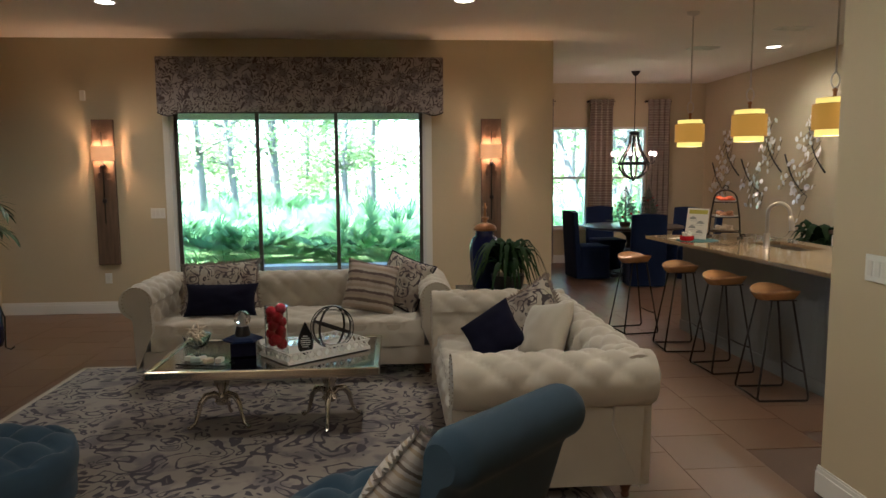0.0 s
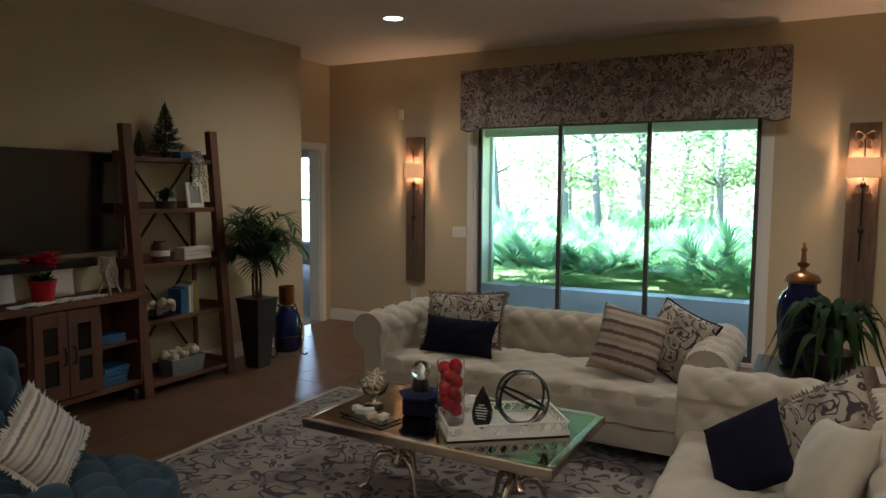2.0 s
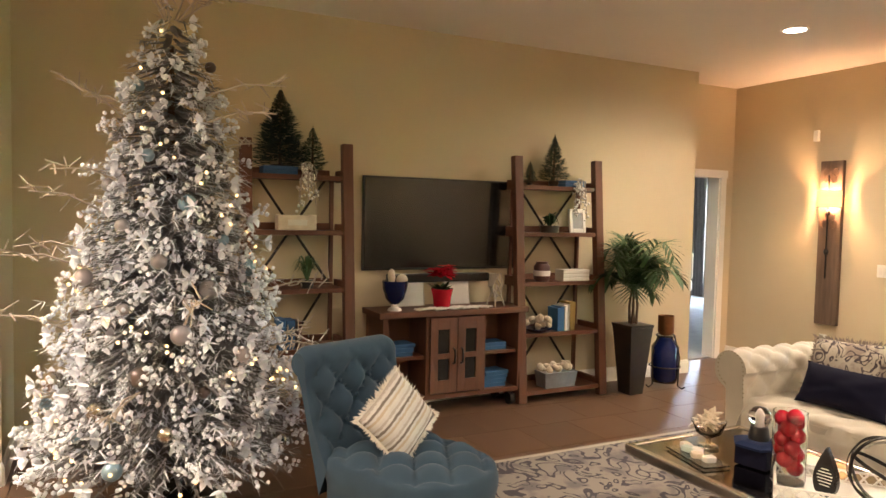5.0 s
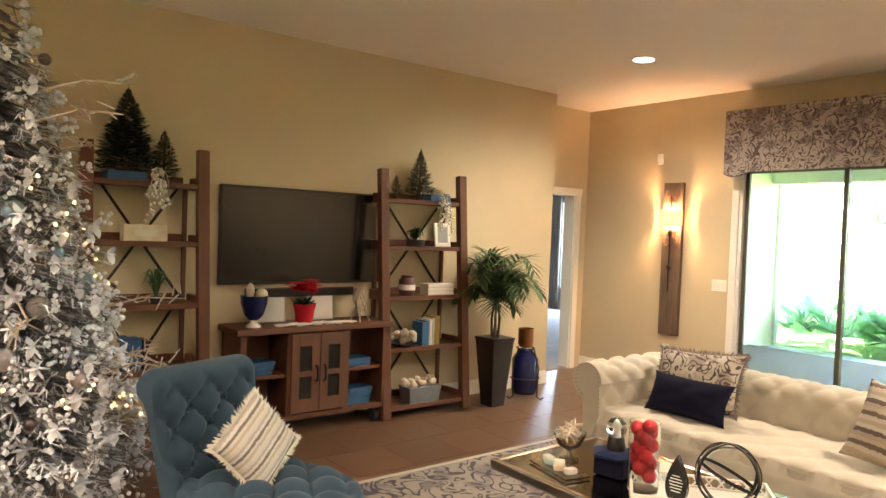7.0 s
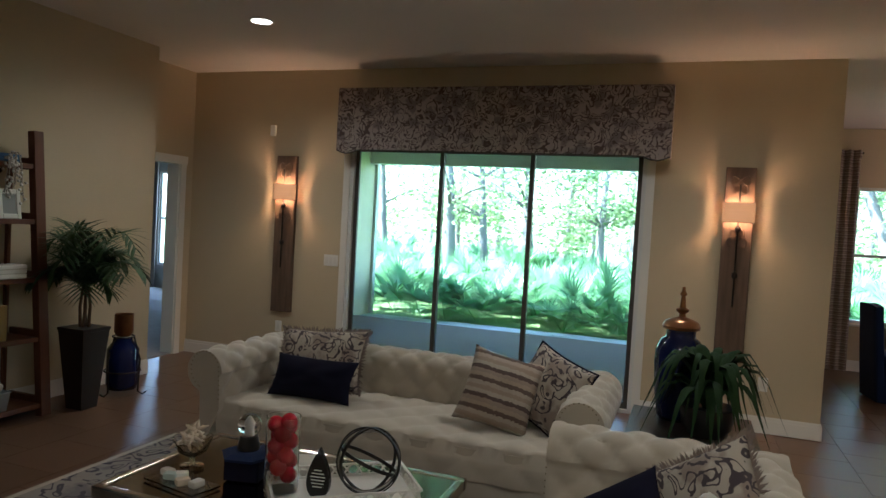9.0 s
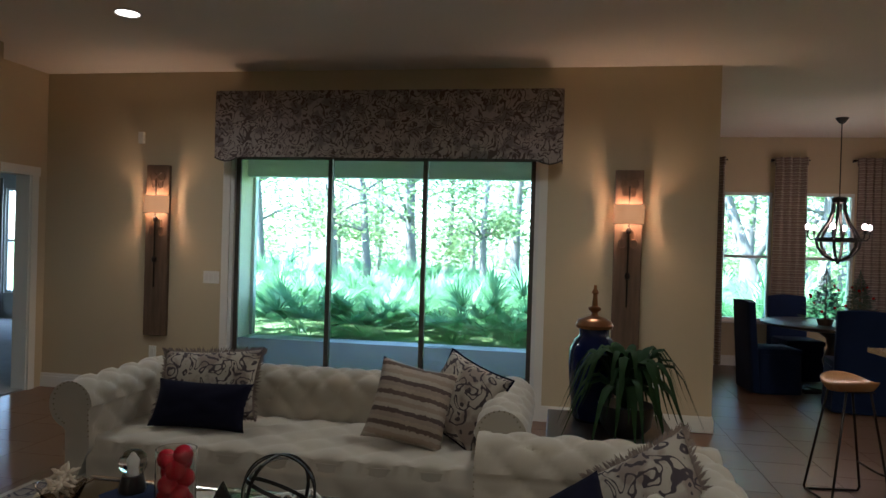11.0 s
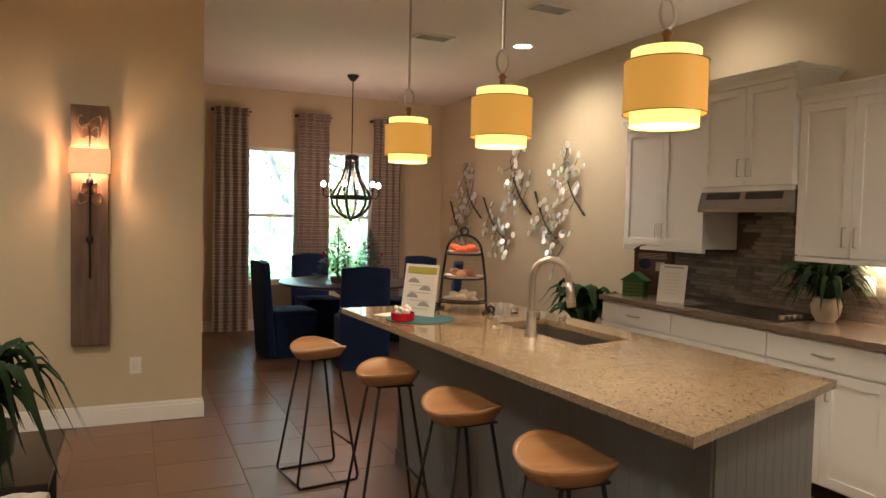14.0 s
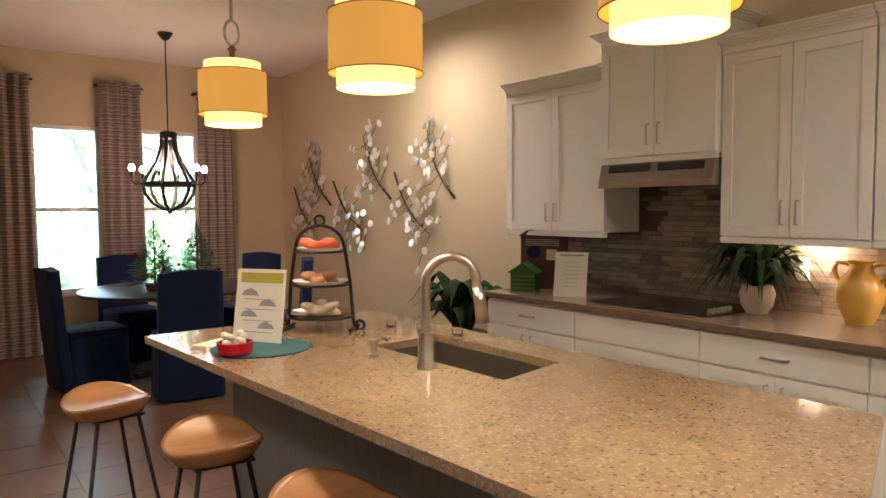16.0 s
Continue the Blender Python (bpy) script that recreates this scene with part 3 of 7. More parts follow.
plate(-1.12, 0, 1.13, 0, 0.16, "white three gang switch plate on the tan wall", toggles=3)
plate(3.58, -5.25, 1.14, -90, 0.16, "white three gang switch plate on the hall wall", toggles=3)
plate(-1.70, 0, 0.40, 0, 0.075, "white wall outlet under the wooden sconce", "wall_outlet", "outlet")
plate(2.93, 0, 0.40, 0, 0.075, "white wall outlet near the corner of the tan wall", "wall_outlet", "outlet")
part("sensor_body", bm_box(-0.028, 0.028, -0.035, 0, -0.055, 0.055, 0.008), TRIM,
     holder("motion_sensor", pose(-1.86, 0, 2.43), "small white sensor high on the tan wall", "sensor"))

# tufted seating
DULLBRASS = mottled("dull_brass", (0.30, 0.25, 0.18), (0.2, 0.17, 0.12), 0.45, 0.8)


def tuft(a, b, depth=0.03):
    return depth * (abs(math.cos(math.pi * a) * math.cos(math.pi * b)) ** 0.4 - 1)


def roll_profile(top=0.76, low=0.10, inner=0.30, r=0.115, n=30):
    """The section of a rolled back: (outward, height, how much it is tufted, normal)."""
    cz, out = top - r, []
    for k in range(8):
        t = k / 8
        out.append((-0.10 - 0.01 * (1 - t), inner + (cz - inner) * t, 1.0, (-1, 0)))
    for k in range(n - 12):
        a = math.pi - (math.pi * 1.35) * k / (n - 13)
        out.append((0.015 + r * math.cos(a), cz + r * math.sin(a), 1.0 if a > 0.6 else max(0, a + 0.4), (math.cos(a), math.sin(a))))
    for t in (0.0, 0.33, 0.66, 1.0):
        out.append((0.055 - 0.015 * t, cz - r * 0.95 - (cz - r * 0.95 - low) * t, 0.0, (1, 0)))
    return out


def rolled(length, top=0.76, low=0.10, inner=0.30, pitch=0.19, depth=0.03, r=0.115, bm=None):
    pr = roll_profile(top, low, inner, r)
    own = bmesh.new()
    nx = max(12, int(length / 0.022))
    rows, s = [], [0.0]
    for a, b in zip(pr, pr[1:]):
        s.append(s[-1] + math.dist(a[:2], b[:2]))
    fine = []
    for k in range(len(pr) - 1):
        for h in (0, 0.5):
            p, q = pr[k], pr[k + 1]
            fine.append((p[0] + (q[0] - p[0]) * h, p[1] + (q[1] - p[1]) * h, p[2] + (q[2] - p[2]) * h, p[3], s[k] + (s[k + 1] - s[k]) * h))
    fine.append((*pr[-1], s[-1]))
    for i in range(nx + 1):
        x = -length / 2 + length * i / nx
        edge = min(1, min(i, nx - i) / 3)
        col = []
        for y, z, w, (ny, nz), d in fine:
            a, b = x / pitch + d / pitch, x / pitch - d / pitch
            h = tuft(a, b, depth) * w * edge - 0.012 * (1 - edge) ** 2
            col.append(own.verts.new((x, y + ny * h, z + nz * h)))
        rows.append(col)
    for i in range(nx):
        for k in range(len(fine) - 1):
            own.faces.new((rows[i][k], rows[i + 1][k], rows[i + 1][k + 1], rows[i][k + 1]))
    own.faces.new(rows[0]), own.faces.new(rows[-1][::-1])
    bottoms = [(rows[i][0], rows[i][-1]) for i in range(nx + 1)]
    for a, b in zip(bottoms, bottoms[1:]):
        own.faces.new((a[0], a[1], b[1], b[0]))
    return merged(bm, own)


def cushion_slab(x0, x1, y0, y1, z0, z1, pitch=0.2, depth=0.02, round_=0.05):
    """A tufted seat: a rounded block whose top and front are buttoned."""
    nx, ny = int((x1 - x0) / 0.025), int((y1 - y0) / 0.025) + 8

    def fn(u, v):
        x = x0 + (x1 - x0) * u
        front = z1 - z0 - round_
        run = front + (y1 - y0)
        d = v * run
        if d < front:
            y, z = y0, z0 + d
        else:
            y, z = y0 + d - front, z1
        c = abs(d - front)
        if c < round_ * 1.5:
            z, y = z - (round_ * 1.5 - c) ** 2 * 5, y + (round_ * 1.5 - c) ** 2 * 5
        h = tuft(x / pitch + d / pitch, x / pitch - d / pitch, depth) * min(1, u * nx / 3, (1 - u) * nx / 3)
        return (x, y - (h if d < front else 0), z + (h if d >= front else 0))
    bm = bm_grid(fn, nx, ny)
    return bm_box(x0 + 0.005, x1 - 0.005, y0 + 0.03, y1, z0, z1 - 0.045, bm=bm)


def turned_leg(h, r=0.03):
    return bm_lathe([(r * 0.55, 0), (r * 0.7, 0.01), (r * 0.55, 0.025), (r, h * 0.6), (r * 1.1, h * 0.85), (r * 0.9, h)], 14)


def sofa(m, w, d, label):
    s = holder("sofa", m, label, "sofa", "cream tufted sofas")
    part("base", bm_box(-w / 2 + 0.14, w / 2 - 0.14, -d / 2 + 0.035, d / 2 - 0.16, 0.10, 0.25, 0.015), CREAM, s)
    part("seat", cushion_slab(-w / 2 + 0.215, w / 2 - 0.215, -d / 2 + 0.01, d / 2 - 0.24, 0.25, 0.455, 0.26, 0.022), CREAM, s, "cream linen bench seat with deep buttons", smooth=True)
    part("backrest", rolled(w - 0.12, top=0.745, inner=0.40), CREAM, s, "cream rolled tufted back", smooth=True, at=pose(0, d / 2 - 0.135, 0))
    for side in (-1, 1):
        arm = part("arm", rolled(d - 0.05, inner=0.40, top=0.75, r=0.135), CREAM, s, "cream rolled tufted arm", smooth=True,
                   at=pose(side * (w / 2 - 0.135), -0.02, 0, 0, 0, -90 * side))
        pr = roll_profile(0.745, 0.10, 0.40)
        nail = None
        for y, z, *_ in pr[2:-1]:
            at = pose(side * (d - 0.05) / 2, y * 0.86, 0.02 + z * 0.96)
            nail = part("nailhead", bm_ball(0.0045, seg=6), DULLBRASS, arm, at=at) if nail is None else (again(nail, arm, at), nail)[1]
        for end in (-1, 1):
            part("leg", turned_leg(0.11), WOOD, s, at=pose(side * (w / 2 - 0.19), end * (d / 2 - 0.13), 0))
    button = None
    n = int((w - 0.4) / 0.19)
    for k in range(-n // 2, n // 2 + 1):
        for z, odd in ((0.52, 0), (0.62, 1)):
            x = (k + 0.5 * odd) * 0.19
            if abs(x) < w / 2 - 0.25:
                at = pose(x, d / 2 - 0.135 - 0.082, z)
                button = part("button", bm_ball(0.011, seg=8, squash=(1, 0.5, 1)), CREAM, s, smooth="all", at=at) if button is None else (again(button, s, at), button)[1]
    return s


sofa(pose(0.735, -2.385, 0.0), 2.46, 0.93, "cream linen rolled arm tufted sofa in front of the patio door")
sofa(pose(2.27, -4.1, 0.0, 0, 0, -90), 1.95, 0.98, "cream linen rolled arm tufted loveseat at the rug's edge")


def pillow(m, w, h, mat, label, thick=0.16, fringe=None, piping=None):
    p = holder("cushion", m, label, "cushion", "cushions on the sofas")

    def shape(u, v, side):
        a, b = 2 * u - 1, 2 * v - 1
        bulge = ((1 - abs(a) ** 2.6) * (1 - abs(b) ** 2.6)) ** 0.55
        pinch = 1 - 0.09 * (1 - a * a) * abs(b) ** 3
        pinch2 = 1 - 0.09 * (1 - b * b) * abs(a) ** 3
        wr = noise.noise((a * 2.2 + w * 9, b * 2.2, side + m.translation.x)) * 0.012
        return (a * w / 2 * pinch2, b * h / 2 * pinch, side * (thick / 2 * bulge + 0.004) + wr * bulge)
    bm = bm_grid(lambda u, v: shape(u, v, 1), 22, 22)
    bm_grid(lambda u, v: shape(u, v, -1), 22, 22, bm=bm)
    bmesh.ops.remove_doubles(bm, verts=bm.verts[:], dist=0.0085)
    part("cover", bm, mat, p, smooth="all")
    rim = []
    for k in range(64):
        t = k / 64 * 4
        e, f = int(t), t - int(t)
        u, v = ((f, 0), (1, f), (1 - f, 1), (0, 1 - f))[e]
        rim.append(Vector(shape(u, v, 1)) * 1.0 - Vector((0, 0, 0.004)))
    if piping:
        part("piping", bm_tube(rim, 0.006, 6, closed=True), piping, p)
    if fringe:
        bm, rng = bmesh.new(), random.Random(5)
        for a, b in zip(rim, rim[1:] + rim[:1]):
            for k in range(7):
                q = a.lerp(b, k / 7)
                o = q.normalized() * rng.uniform(0.015, 0.04)
                bm_leaf(bm, q, q + o + Vector((rng.uniform(-0.01, 0.01), rng.uniform(-0.01, 0.01), rng.uniform(-0.01, 0.01))), 0.008, 0.0, 2)
        part("fringe", bm, fringe, p)
    return p


def leaning(x, y, z, facing, lean, spin=0):
    """A cushion stood up facing the given way (degrees from -y), leant back, turned in its plane."""
    return pose(x, y, z, 0, 0, facing) @ pose(0, 0, 0, 90 - lean) @ pose(0, 0, 0, 0, 0, spin)


FRINGE = mottled("taupe_fringe", (0.27, 0.22, 0.18), (0.18, 0.14, 0.12), 0.9)
pillow(leaning(0.13, -2.36, 0.665, 0, 26, 4), 0.60, 0.40, SCROLLCLOTH, "taupe scroll patterned cushion with a fringe on the cream sofa", fringe=FRINGE)
pillow(leaning(0.16, -2.50, 0.575, 0, 26), 0.57, 0.27, NAVY, "navy lumbar cushion in front of a patterned one", 0.13)
pillow(leaning(1.34, -2.47, 0.65, 8, 26, -12), 0.43, 0.44, STRIPE, "brown and cream striped cushion on the cream sofa")
pillow(leaning(1.60, -2.36, 0.665, -22, 24, -18), 0.43, 0.44, SCROLLCLOTH, "scroll patterned cushion with dark piping in the sofa's corner", piping=NAVY)
pillow(leaning(2.43, -3.58, 0.615, -40, 22, 38), 0.42, 0.40, SCROLLCLOTH, "taupe scroll patterned cushion with a fringe on the cream loveseat", fringe=FRINGE)
pillow(leaning(2.14, -3.82, 0.56, -38, 30, 42), 0.36, 0.35, NAVY, "navy cushion leaning on the loveseat", 0.13)
pillow(leaning(2.42, -4.02, 0.61, -75, 25, 14), 0.44, 0.38, CREAM, "pale ribbed cushion against the loveseat's back")

# rug
rug = holder("rug", pose(0.77, -3.73, 0.0), "grey and cream floral woven rug under the coffee table", "rug")
part("woven_field", bm_box(-1.72, 1.72, -1.35, 1.35, 0.0, 0.012, 0.004), RUG, rug)
bm = bm_box(-1.76, -1.72, -1.39, 1.39, 0, 0.010)
bm_box(1.72, 1.76, -1.39, 1.39, 0, 0.010, bm=bm), bm_box(-1.72, 1.72, -1.39, -1.35, 0, 0.010, bm=bm), bm_box(-1.72, 1.72, 1.35, 1.39, 0, 0.010, bm=bm)
part("binding", bm, mottled("cream_binding", (0.50, 0.44, 0.35), (0.42, 0.36, 0.28), 0.9), rug)

# coffee table and what stands on it
TX, TY, TZ = 0.785, -3.75, 0.462
ct = holder("coffee_table", pose(TX, TY, 0.012), "silver leafed coffee table with two pedestals on the floral rug", "coffee table")
TOPLEAF = mottled("aged_mirror_top", (0.34, 0.30, 0.25), (0.24, 0.21, 0.17), 0.10, 1.0, scale=3, fine=30, bump=0.03)
part("tabletop", bm_box(-0.615, 0.615, -0.36, 0.36, 0.405, 0.444, 0.002), TOPLEAF, ct, "aged mirror table top")
for x0, x1, y0, y1 in ((-0.655, 0.655, -0.40, -0.362), (-0.655, 0.655, 0.362, 0.40), (-0.655, -0.617, -0.361, 0.361), (0.617, 0.655, -0.361, 0.361)):
    part("edge_moulding", bm_box(x0, x1, y0, y1, 0.40, 0.45, 0.008), SILVER, ct)
part("apron", bm_box(-0.58, 0.58, -0.33, 0.33, 0.375, 0.40, 0.004), SILVER, ct)
for sx in (-0.33, 0.33):
    ped = part("pedestal", bm_lathe([(0.035, 0.13), (0.05, 0.15), (0.03, 0.18), (0.022, 0.21), (0.045, 0.26), (0.055, 0.30), (0.035, 0.33), (0.05, 0.35), (0.075, 0.375)], 20), SILVER, ct, smooth=True, at=pose(sx, 0, 0))
    for k in range(3):
        a = radians((90 if sx < 0 else -90) + 120 * k)
        pts = [(math.cos(a) * r, math.sin(a) * r, z) for r, z in ((0.02, 0.17), (0.05, 0.20), (0.10, 0.195), (0.135, 0.15), (0.15, 0.09), (0.17, 0.035), (0.205, 0.012), (0.22, 0.02))]
        part("foot", bm_tube(pts, [0.02, 0.022, 0.021, 0.017, 0.012, 0.010, 0.013, 0.007], 10), SILVER, ped, smooth=True)

tray = holder("tray", pose(1.04, -3.77, TZ, 0, 0, 38), "white square tray with fretwork sides on the silver table", "tray")
part("bottom", bm_box(-0.29, 0.29, -0.17, 0.17, 0.0, 0.012), WHITE, tray)
for L, m in ((0.58, pose(0, -0.165, 0)), (0.58, pose(0, 0.165, 0)), (0.32, pose(-0.285, 0, 0, 0, 0, 90)), (0.32, pose(0.285, 0, 0, 0, 0, 90))):
    bm = bm_box(-L / 2, L / 2, -0.005, 0.005, 0.012, 0.020)
    bm_box(-L / 2, L / 2, -0.005, 0.005, 0.058, 0.066, bm=bm)
    n = round(L / 0.055)
    for k in range(n):
        x = -L / 2 + (k + 0.5) * L / n
        for s in (-1, 1):
            merged(bm, bm_box(-0.003, 0.003, -0.005, 0.005, -0.026, 0.026), pose(x, 0, 0.039, 0, 38 * s, 0))
    part("side", bm, WHITE, tray, at=m)

cyl = holder("ornament_vase", pose(0.82, -3.87, TZ + 0.012), "clear glass cylinder filled with shiny red baubles on the white tray", "vase")
part("glass_cylinder", bm_lathe([(0.066, 0), (0.068, 0.008), (0.068, 0.30), (0.064, 0.30), (0.064, 0.012), (0.0, 0.012)], 28), GLASS, cyl, smooth=True)
rng = random.Random(3)
for k in range(14):
    a = k * 2.4
    r = 0.030
    part("bauble", bm_ball(0.0335, seg=14), RED, cyl, smooth="all", at=pose(r * math.cos(a), r * math.sin(a), 0.07 + k * 0.0165))

drop = holder("plaque", pose(0.99, -3.87, TZ + 0.012, 0, 0, 10), "black teardrop glass plaque with fine white writing on the tray", "award")
bm = bmesh.new()
out = []
for k in range(40):
    t = k / 40 * 2 * math.pi
    x = 0.062 * math.sin(t) * (0.5 - 0.5 * math.cos(t)) ** 0.55
    out.append((x, 0.10 + 0.10 * math.cos(t)))
f = [bm.verts.new((x, -0.014, z)) for x, z in out]
g = [bm.verts.new((x, 0.014, z)) for x, z in out]
bm.faces.new(f), bm.faces.new(g[::-1])
for k in range(40):
    bm.faces.new((f[k], g[k], g[(k + 1) % 40], f[(k + 1) % 40]))
part("body", bm, SCREEN, drop)
bm = bmesh.new()
for k, w in enumerate((0.03, 0.05, 0.06, 0.055, 0.05, 0.04)):
    bm_box(-w / 2, w / 2, -0.0155, -0.0145, 0.112 - k * 0.013, 0.116 - k * 0.013, bm=bm)
part("writing", bm, PAPER, drop)

orb = holder("ring_sculpture", pose(1.14, -3.74, TZ + 0.012), "open sphere of crossed bronze rings on the white tray", "sculpture")
R = 0.135
for k, (rx, ry, rad, mat) in enumerate(((90, 0, R, IRON), (75, 62, R * 0.97, IRON), (40, -30, R * 0.94, STEEL), (90, 100, R * 0.99, IRON), (15, 20, R * 0.92, IRON))):
    ring = [(rad * math.cos(t), rad * math.sin(t)) for t in (2 * math.pi * j / 40 for j in range(40))]
    own = bmesh.new()
    vs = [[own.verts.new((x * q, y * q, z)) for x, y in ring] for q, z in ((1, -0.007), (1, 0.007), (0.965, 0.007), (0.965, -0.007))]
    for a in range(4):
        for j in range(40):
            own.faces.new((vs[a][j], vs[a][(j + 1) % 40], vs[(a + 1) % 4][(j + 1) % 40], vs[(a + 1) % 4][j]))
    part("ring", own, mat, orb, at=pose(0, 0, R, rx, ry, 20 * k))

bx = holder("decor_box", pose(0.60, -3.78, TZ, 0, 0, 12), "blue lidded box on the silver table", "box")
part("body", bm_box(-0.075, 0.075, -0.075, 0.075, 0, 0.085, 0.006), NAVY, bx)
part("lid", bm_lathe([(0.0, 0.085), (0.115, 0.088), (0.12, 0.10), (0.09, 0.112), (0.07, 0.115), (0.0, 0.116)], 6), NAVYCHAIR, bx)
gl = holder("snow_globe", pose(0.60, -3.78, TZ + 0.116), "small glass globe on a dark base standing on the blue box", "snow globe")
part("base", bm_lathe([(0.045, 0), (0.048, 0.01), (0.038, 0.055), (0.036, 0.06)], 24), BLACK, gl, smooth=True)
part("globe", bm_ball(0.05, (0, 0, 0.103), 22), GLASS, gl, smooth="all")
part("figure", bm_lathe([(0.016, 0.062), (0.012, 0.09), (0.016, 0.11), (0.006, 0.13)], 10), WHITE, gl, smooth=True)
bk = holder("book", pose(0.735, -3.60, TZ, 0, 0, 20), "cream hardback book beside the blue box", "book")
part("cover", bm_box(-0.07, 0.07, -0.10, 0.10, 0, 0.03, 0.003), BOOKWHITE, bk)

dish = holder("shell_bowl", pose(0.33, -3.80, TZ), "footed glass bowl filled with pale starfish and shells", "bowl")
part("bowl", bm_lathe([(0.05, 0), (0.05, 0.006), (0.012, 0.015), (0.012, 0.04), (0.06, 0.07), (0.085, 0.13), (0.082, 0.13), (0.055, 0.075), (0.0, 0.05)], 28), GLASS, dish, smooth=True)
rng = random.Random(8)
for k in range(9):
    bm = bmesh.new()
    for j in range(5):
        a = 2 * math.pi * j / 5
        bm_tube([(0, 0, 0), (0.028 * math.cos(a), 0.028 * math.sin(a), 0.004), (0.05 * math.cos(a), 0.05 * math.sin(a), 0)], [0.012, 0.008, 0.003], 6, bm)
    part("shell", bm, SHELLS, dish, smooth="all", at=pose(rng.uniform(-0.045, 0.045), rng.uniform(-0.045, 0.045), 0.09 + k * 0.008, rng.uniform(-60, 60), rng.uniform(-60, 60), rng.uniform(0, 90)))
cards = holder("coaster_tray", pose(0.42, -3.97, TZ, 0, 0, -12), "small glass tray with pastel soaps on the silver table", "tray")
part("glass_tray", bm_box(-0.15, 0.15, -0.07, 0.07, 0, 0.008, 0.003), GLASS, cards)
for k, (x, y, mat) in enumerate(((-0.10, 0.01, BOOKWHITE), (-0.055, -0.01, mottled("mint", (0.42, 0.5, 0.44), (0.38, 0.45, 0.4), 0.6)), (-0.03, 0.02, PAPER), (0.03, -0.02, SHELLS), (0.09, 0.0, BOOKWHITE))):
    part("soap", bm_box(-0.028, 0.028, -0.02, 0.02, 0, 0.028, 0.008), mat, cards, smooth=True, at=pose(x, y, 0.008, 0, 0, k * 23))

# tufted chairs


def blue_chair(m, label):
    c = holder("slipper_chair", m, label, "chair", "blue tufted armless chairs")

    def seat(u, v):
        a = 2 * math.pi * u
        ca, sa = math.cos(a), math.sin(a)
        e = 4.5 if sa > 0 else 2.5
        k = (abs(ca) ** e + abs(sa) ** e) ** (-1 / e)
        r = min(1, max(0.001, v / 0.7))
        x, y = 0.315 * ca * k * r, -0.13 + 0.385 * sa * k * r
        if v <= 0.7:
            return (x, y, 0.455 - 0.055 * r ** 7 + tuft(x / 0.23 + y / 0.23, x / 0.23 - y / 0.23, 0.07) * (1 - r ** 9))
        d = (v - 0.7) / 0.3
        bulge = 1 + 0.035 * math.sin(math.pi * min(1, d * 1.6))
        return (x * bulge, -0.13 + (y + 0.13) * bulge, 0.40 - 0.22 * d)
    bm = bm_grid(seat, 96, 44, close_u=True, caps=True)
    part("seat", bm, BLUE, c, "slate blue seat with a round front and deep buttons", smooth="all")
    # the section of the back: it leans, scrolls over the top and comes down behind
    sec = [(0.13 + 0.17 * t + 0.035 * math.sin(math.pi * t), 0.36 + 0.44 * t) for t in (k / 26 for k in range(27))]
    sec += [(0.385 + 0.085 * math.cos(t), 0.815 + 0.085 * math.sin(t)) for t in (math.pi * (0.98 - 1.38 * k / 20) for k in range(21))]
    sec += [(0.405 - 0.165 * t, 0.745 - 0.545 * t) for t in (k / 12 for k in range(1, 13))]
    run = [0.0]
    for p, q in zip(sec, sec[1:]):
        run.append(run[-1] + math.dist(p, q))

    def fn(u, v):
        k = round(v * (len(sec) - 1))
        p, q = sec[max(0, k - 1)], sec[min(len(sec) - 1, k + 1)]
        n = Vector((q[1] - p[1], -(q[0] - p[0]))).normalized()
        x, d = -0.31 + 0.62 * u, run[k]
        deep = 0.062 * min(1, u * 9, (1 - u) * 9) * min(1, max(0, (0.56 - d) * 6))
        h = tuft(x / 0.2 + d / 0.2, x / 0.2 - d / 0.2, deep) - 0.03 * (1 - min(1, u * 9, (1 - u) * 9)) ** 2
        return (x, sec[k][0] - n.x * h, sec[k][1] - n.y * h)
    bm = bm_grid(fn, 54, len(sec) - 1)
    for s in (0, 1):
        bm.faces.new([bm.verts.new(fn(s, k / (len(sec) - 1))) for k in range(len(sec))])
    part("backrest", bm, BLUE, c, "slate blue scrolled back with deep buttons", smooth=True)
    button = None
    for row in range(1, 4):
        for i in range(-2, 3):
            x, d = (i + 0.5 * (row % 2)) * 0.2, row * 0.1 + 0.1
            if abs(x) < 0.26:
                k = min(range(len(run)), key=lambda j: abs(run[j] - d))
                at = pose(x, sec[k][0] + 0.028, sec[k][1])
                button = part("button", bm_ball(0.012, seg=8, squash=(1, 0.6, 1)), BLUE, c, smooth="all", at=at) if button is None else (again(button, c, at), button)[1]
    for x in (-0.24, 0.24):
        for y in (-0.31, 0.20):
            part("leg", turned_leg(0.19, 0.024), DARKWOOD, c, at=pose(x, y, 0))
    return c


C1 = pose(-0.36, -5.16, 0, 0, 0, 112)
C2 = pose(1.60, -5.84, 0, 0, 0, -136.2)
blue_chair(C1, "slate blue tufted armless chair beside the snowy tree")
blue_chair(C2, "slate blue tufted armless chair facing the coffee table")
for C, lab in ((C1, "cream striped fringed cushion on the blue chair by the tree"), (C2, "cream striped fringed cushion on the chair facing the table")):
    pillow(C @ leaning(0.0, -0.01, 0.57, 0, 30, 30), 0.40, 0.32, STRIPE2, lab, 0.13, fringe=BOOKWHITE)

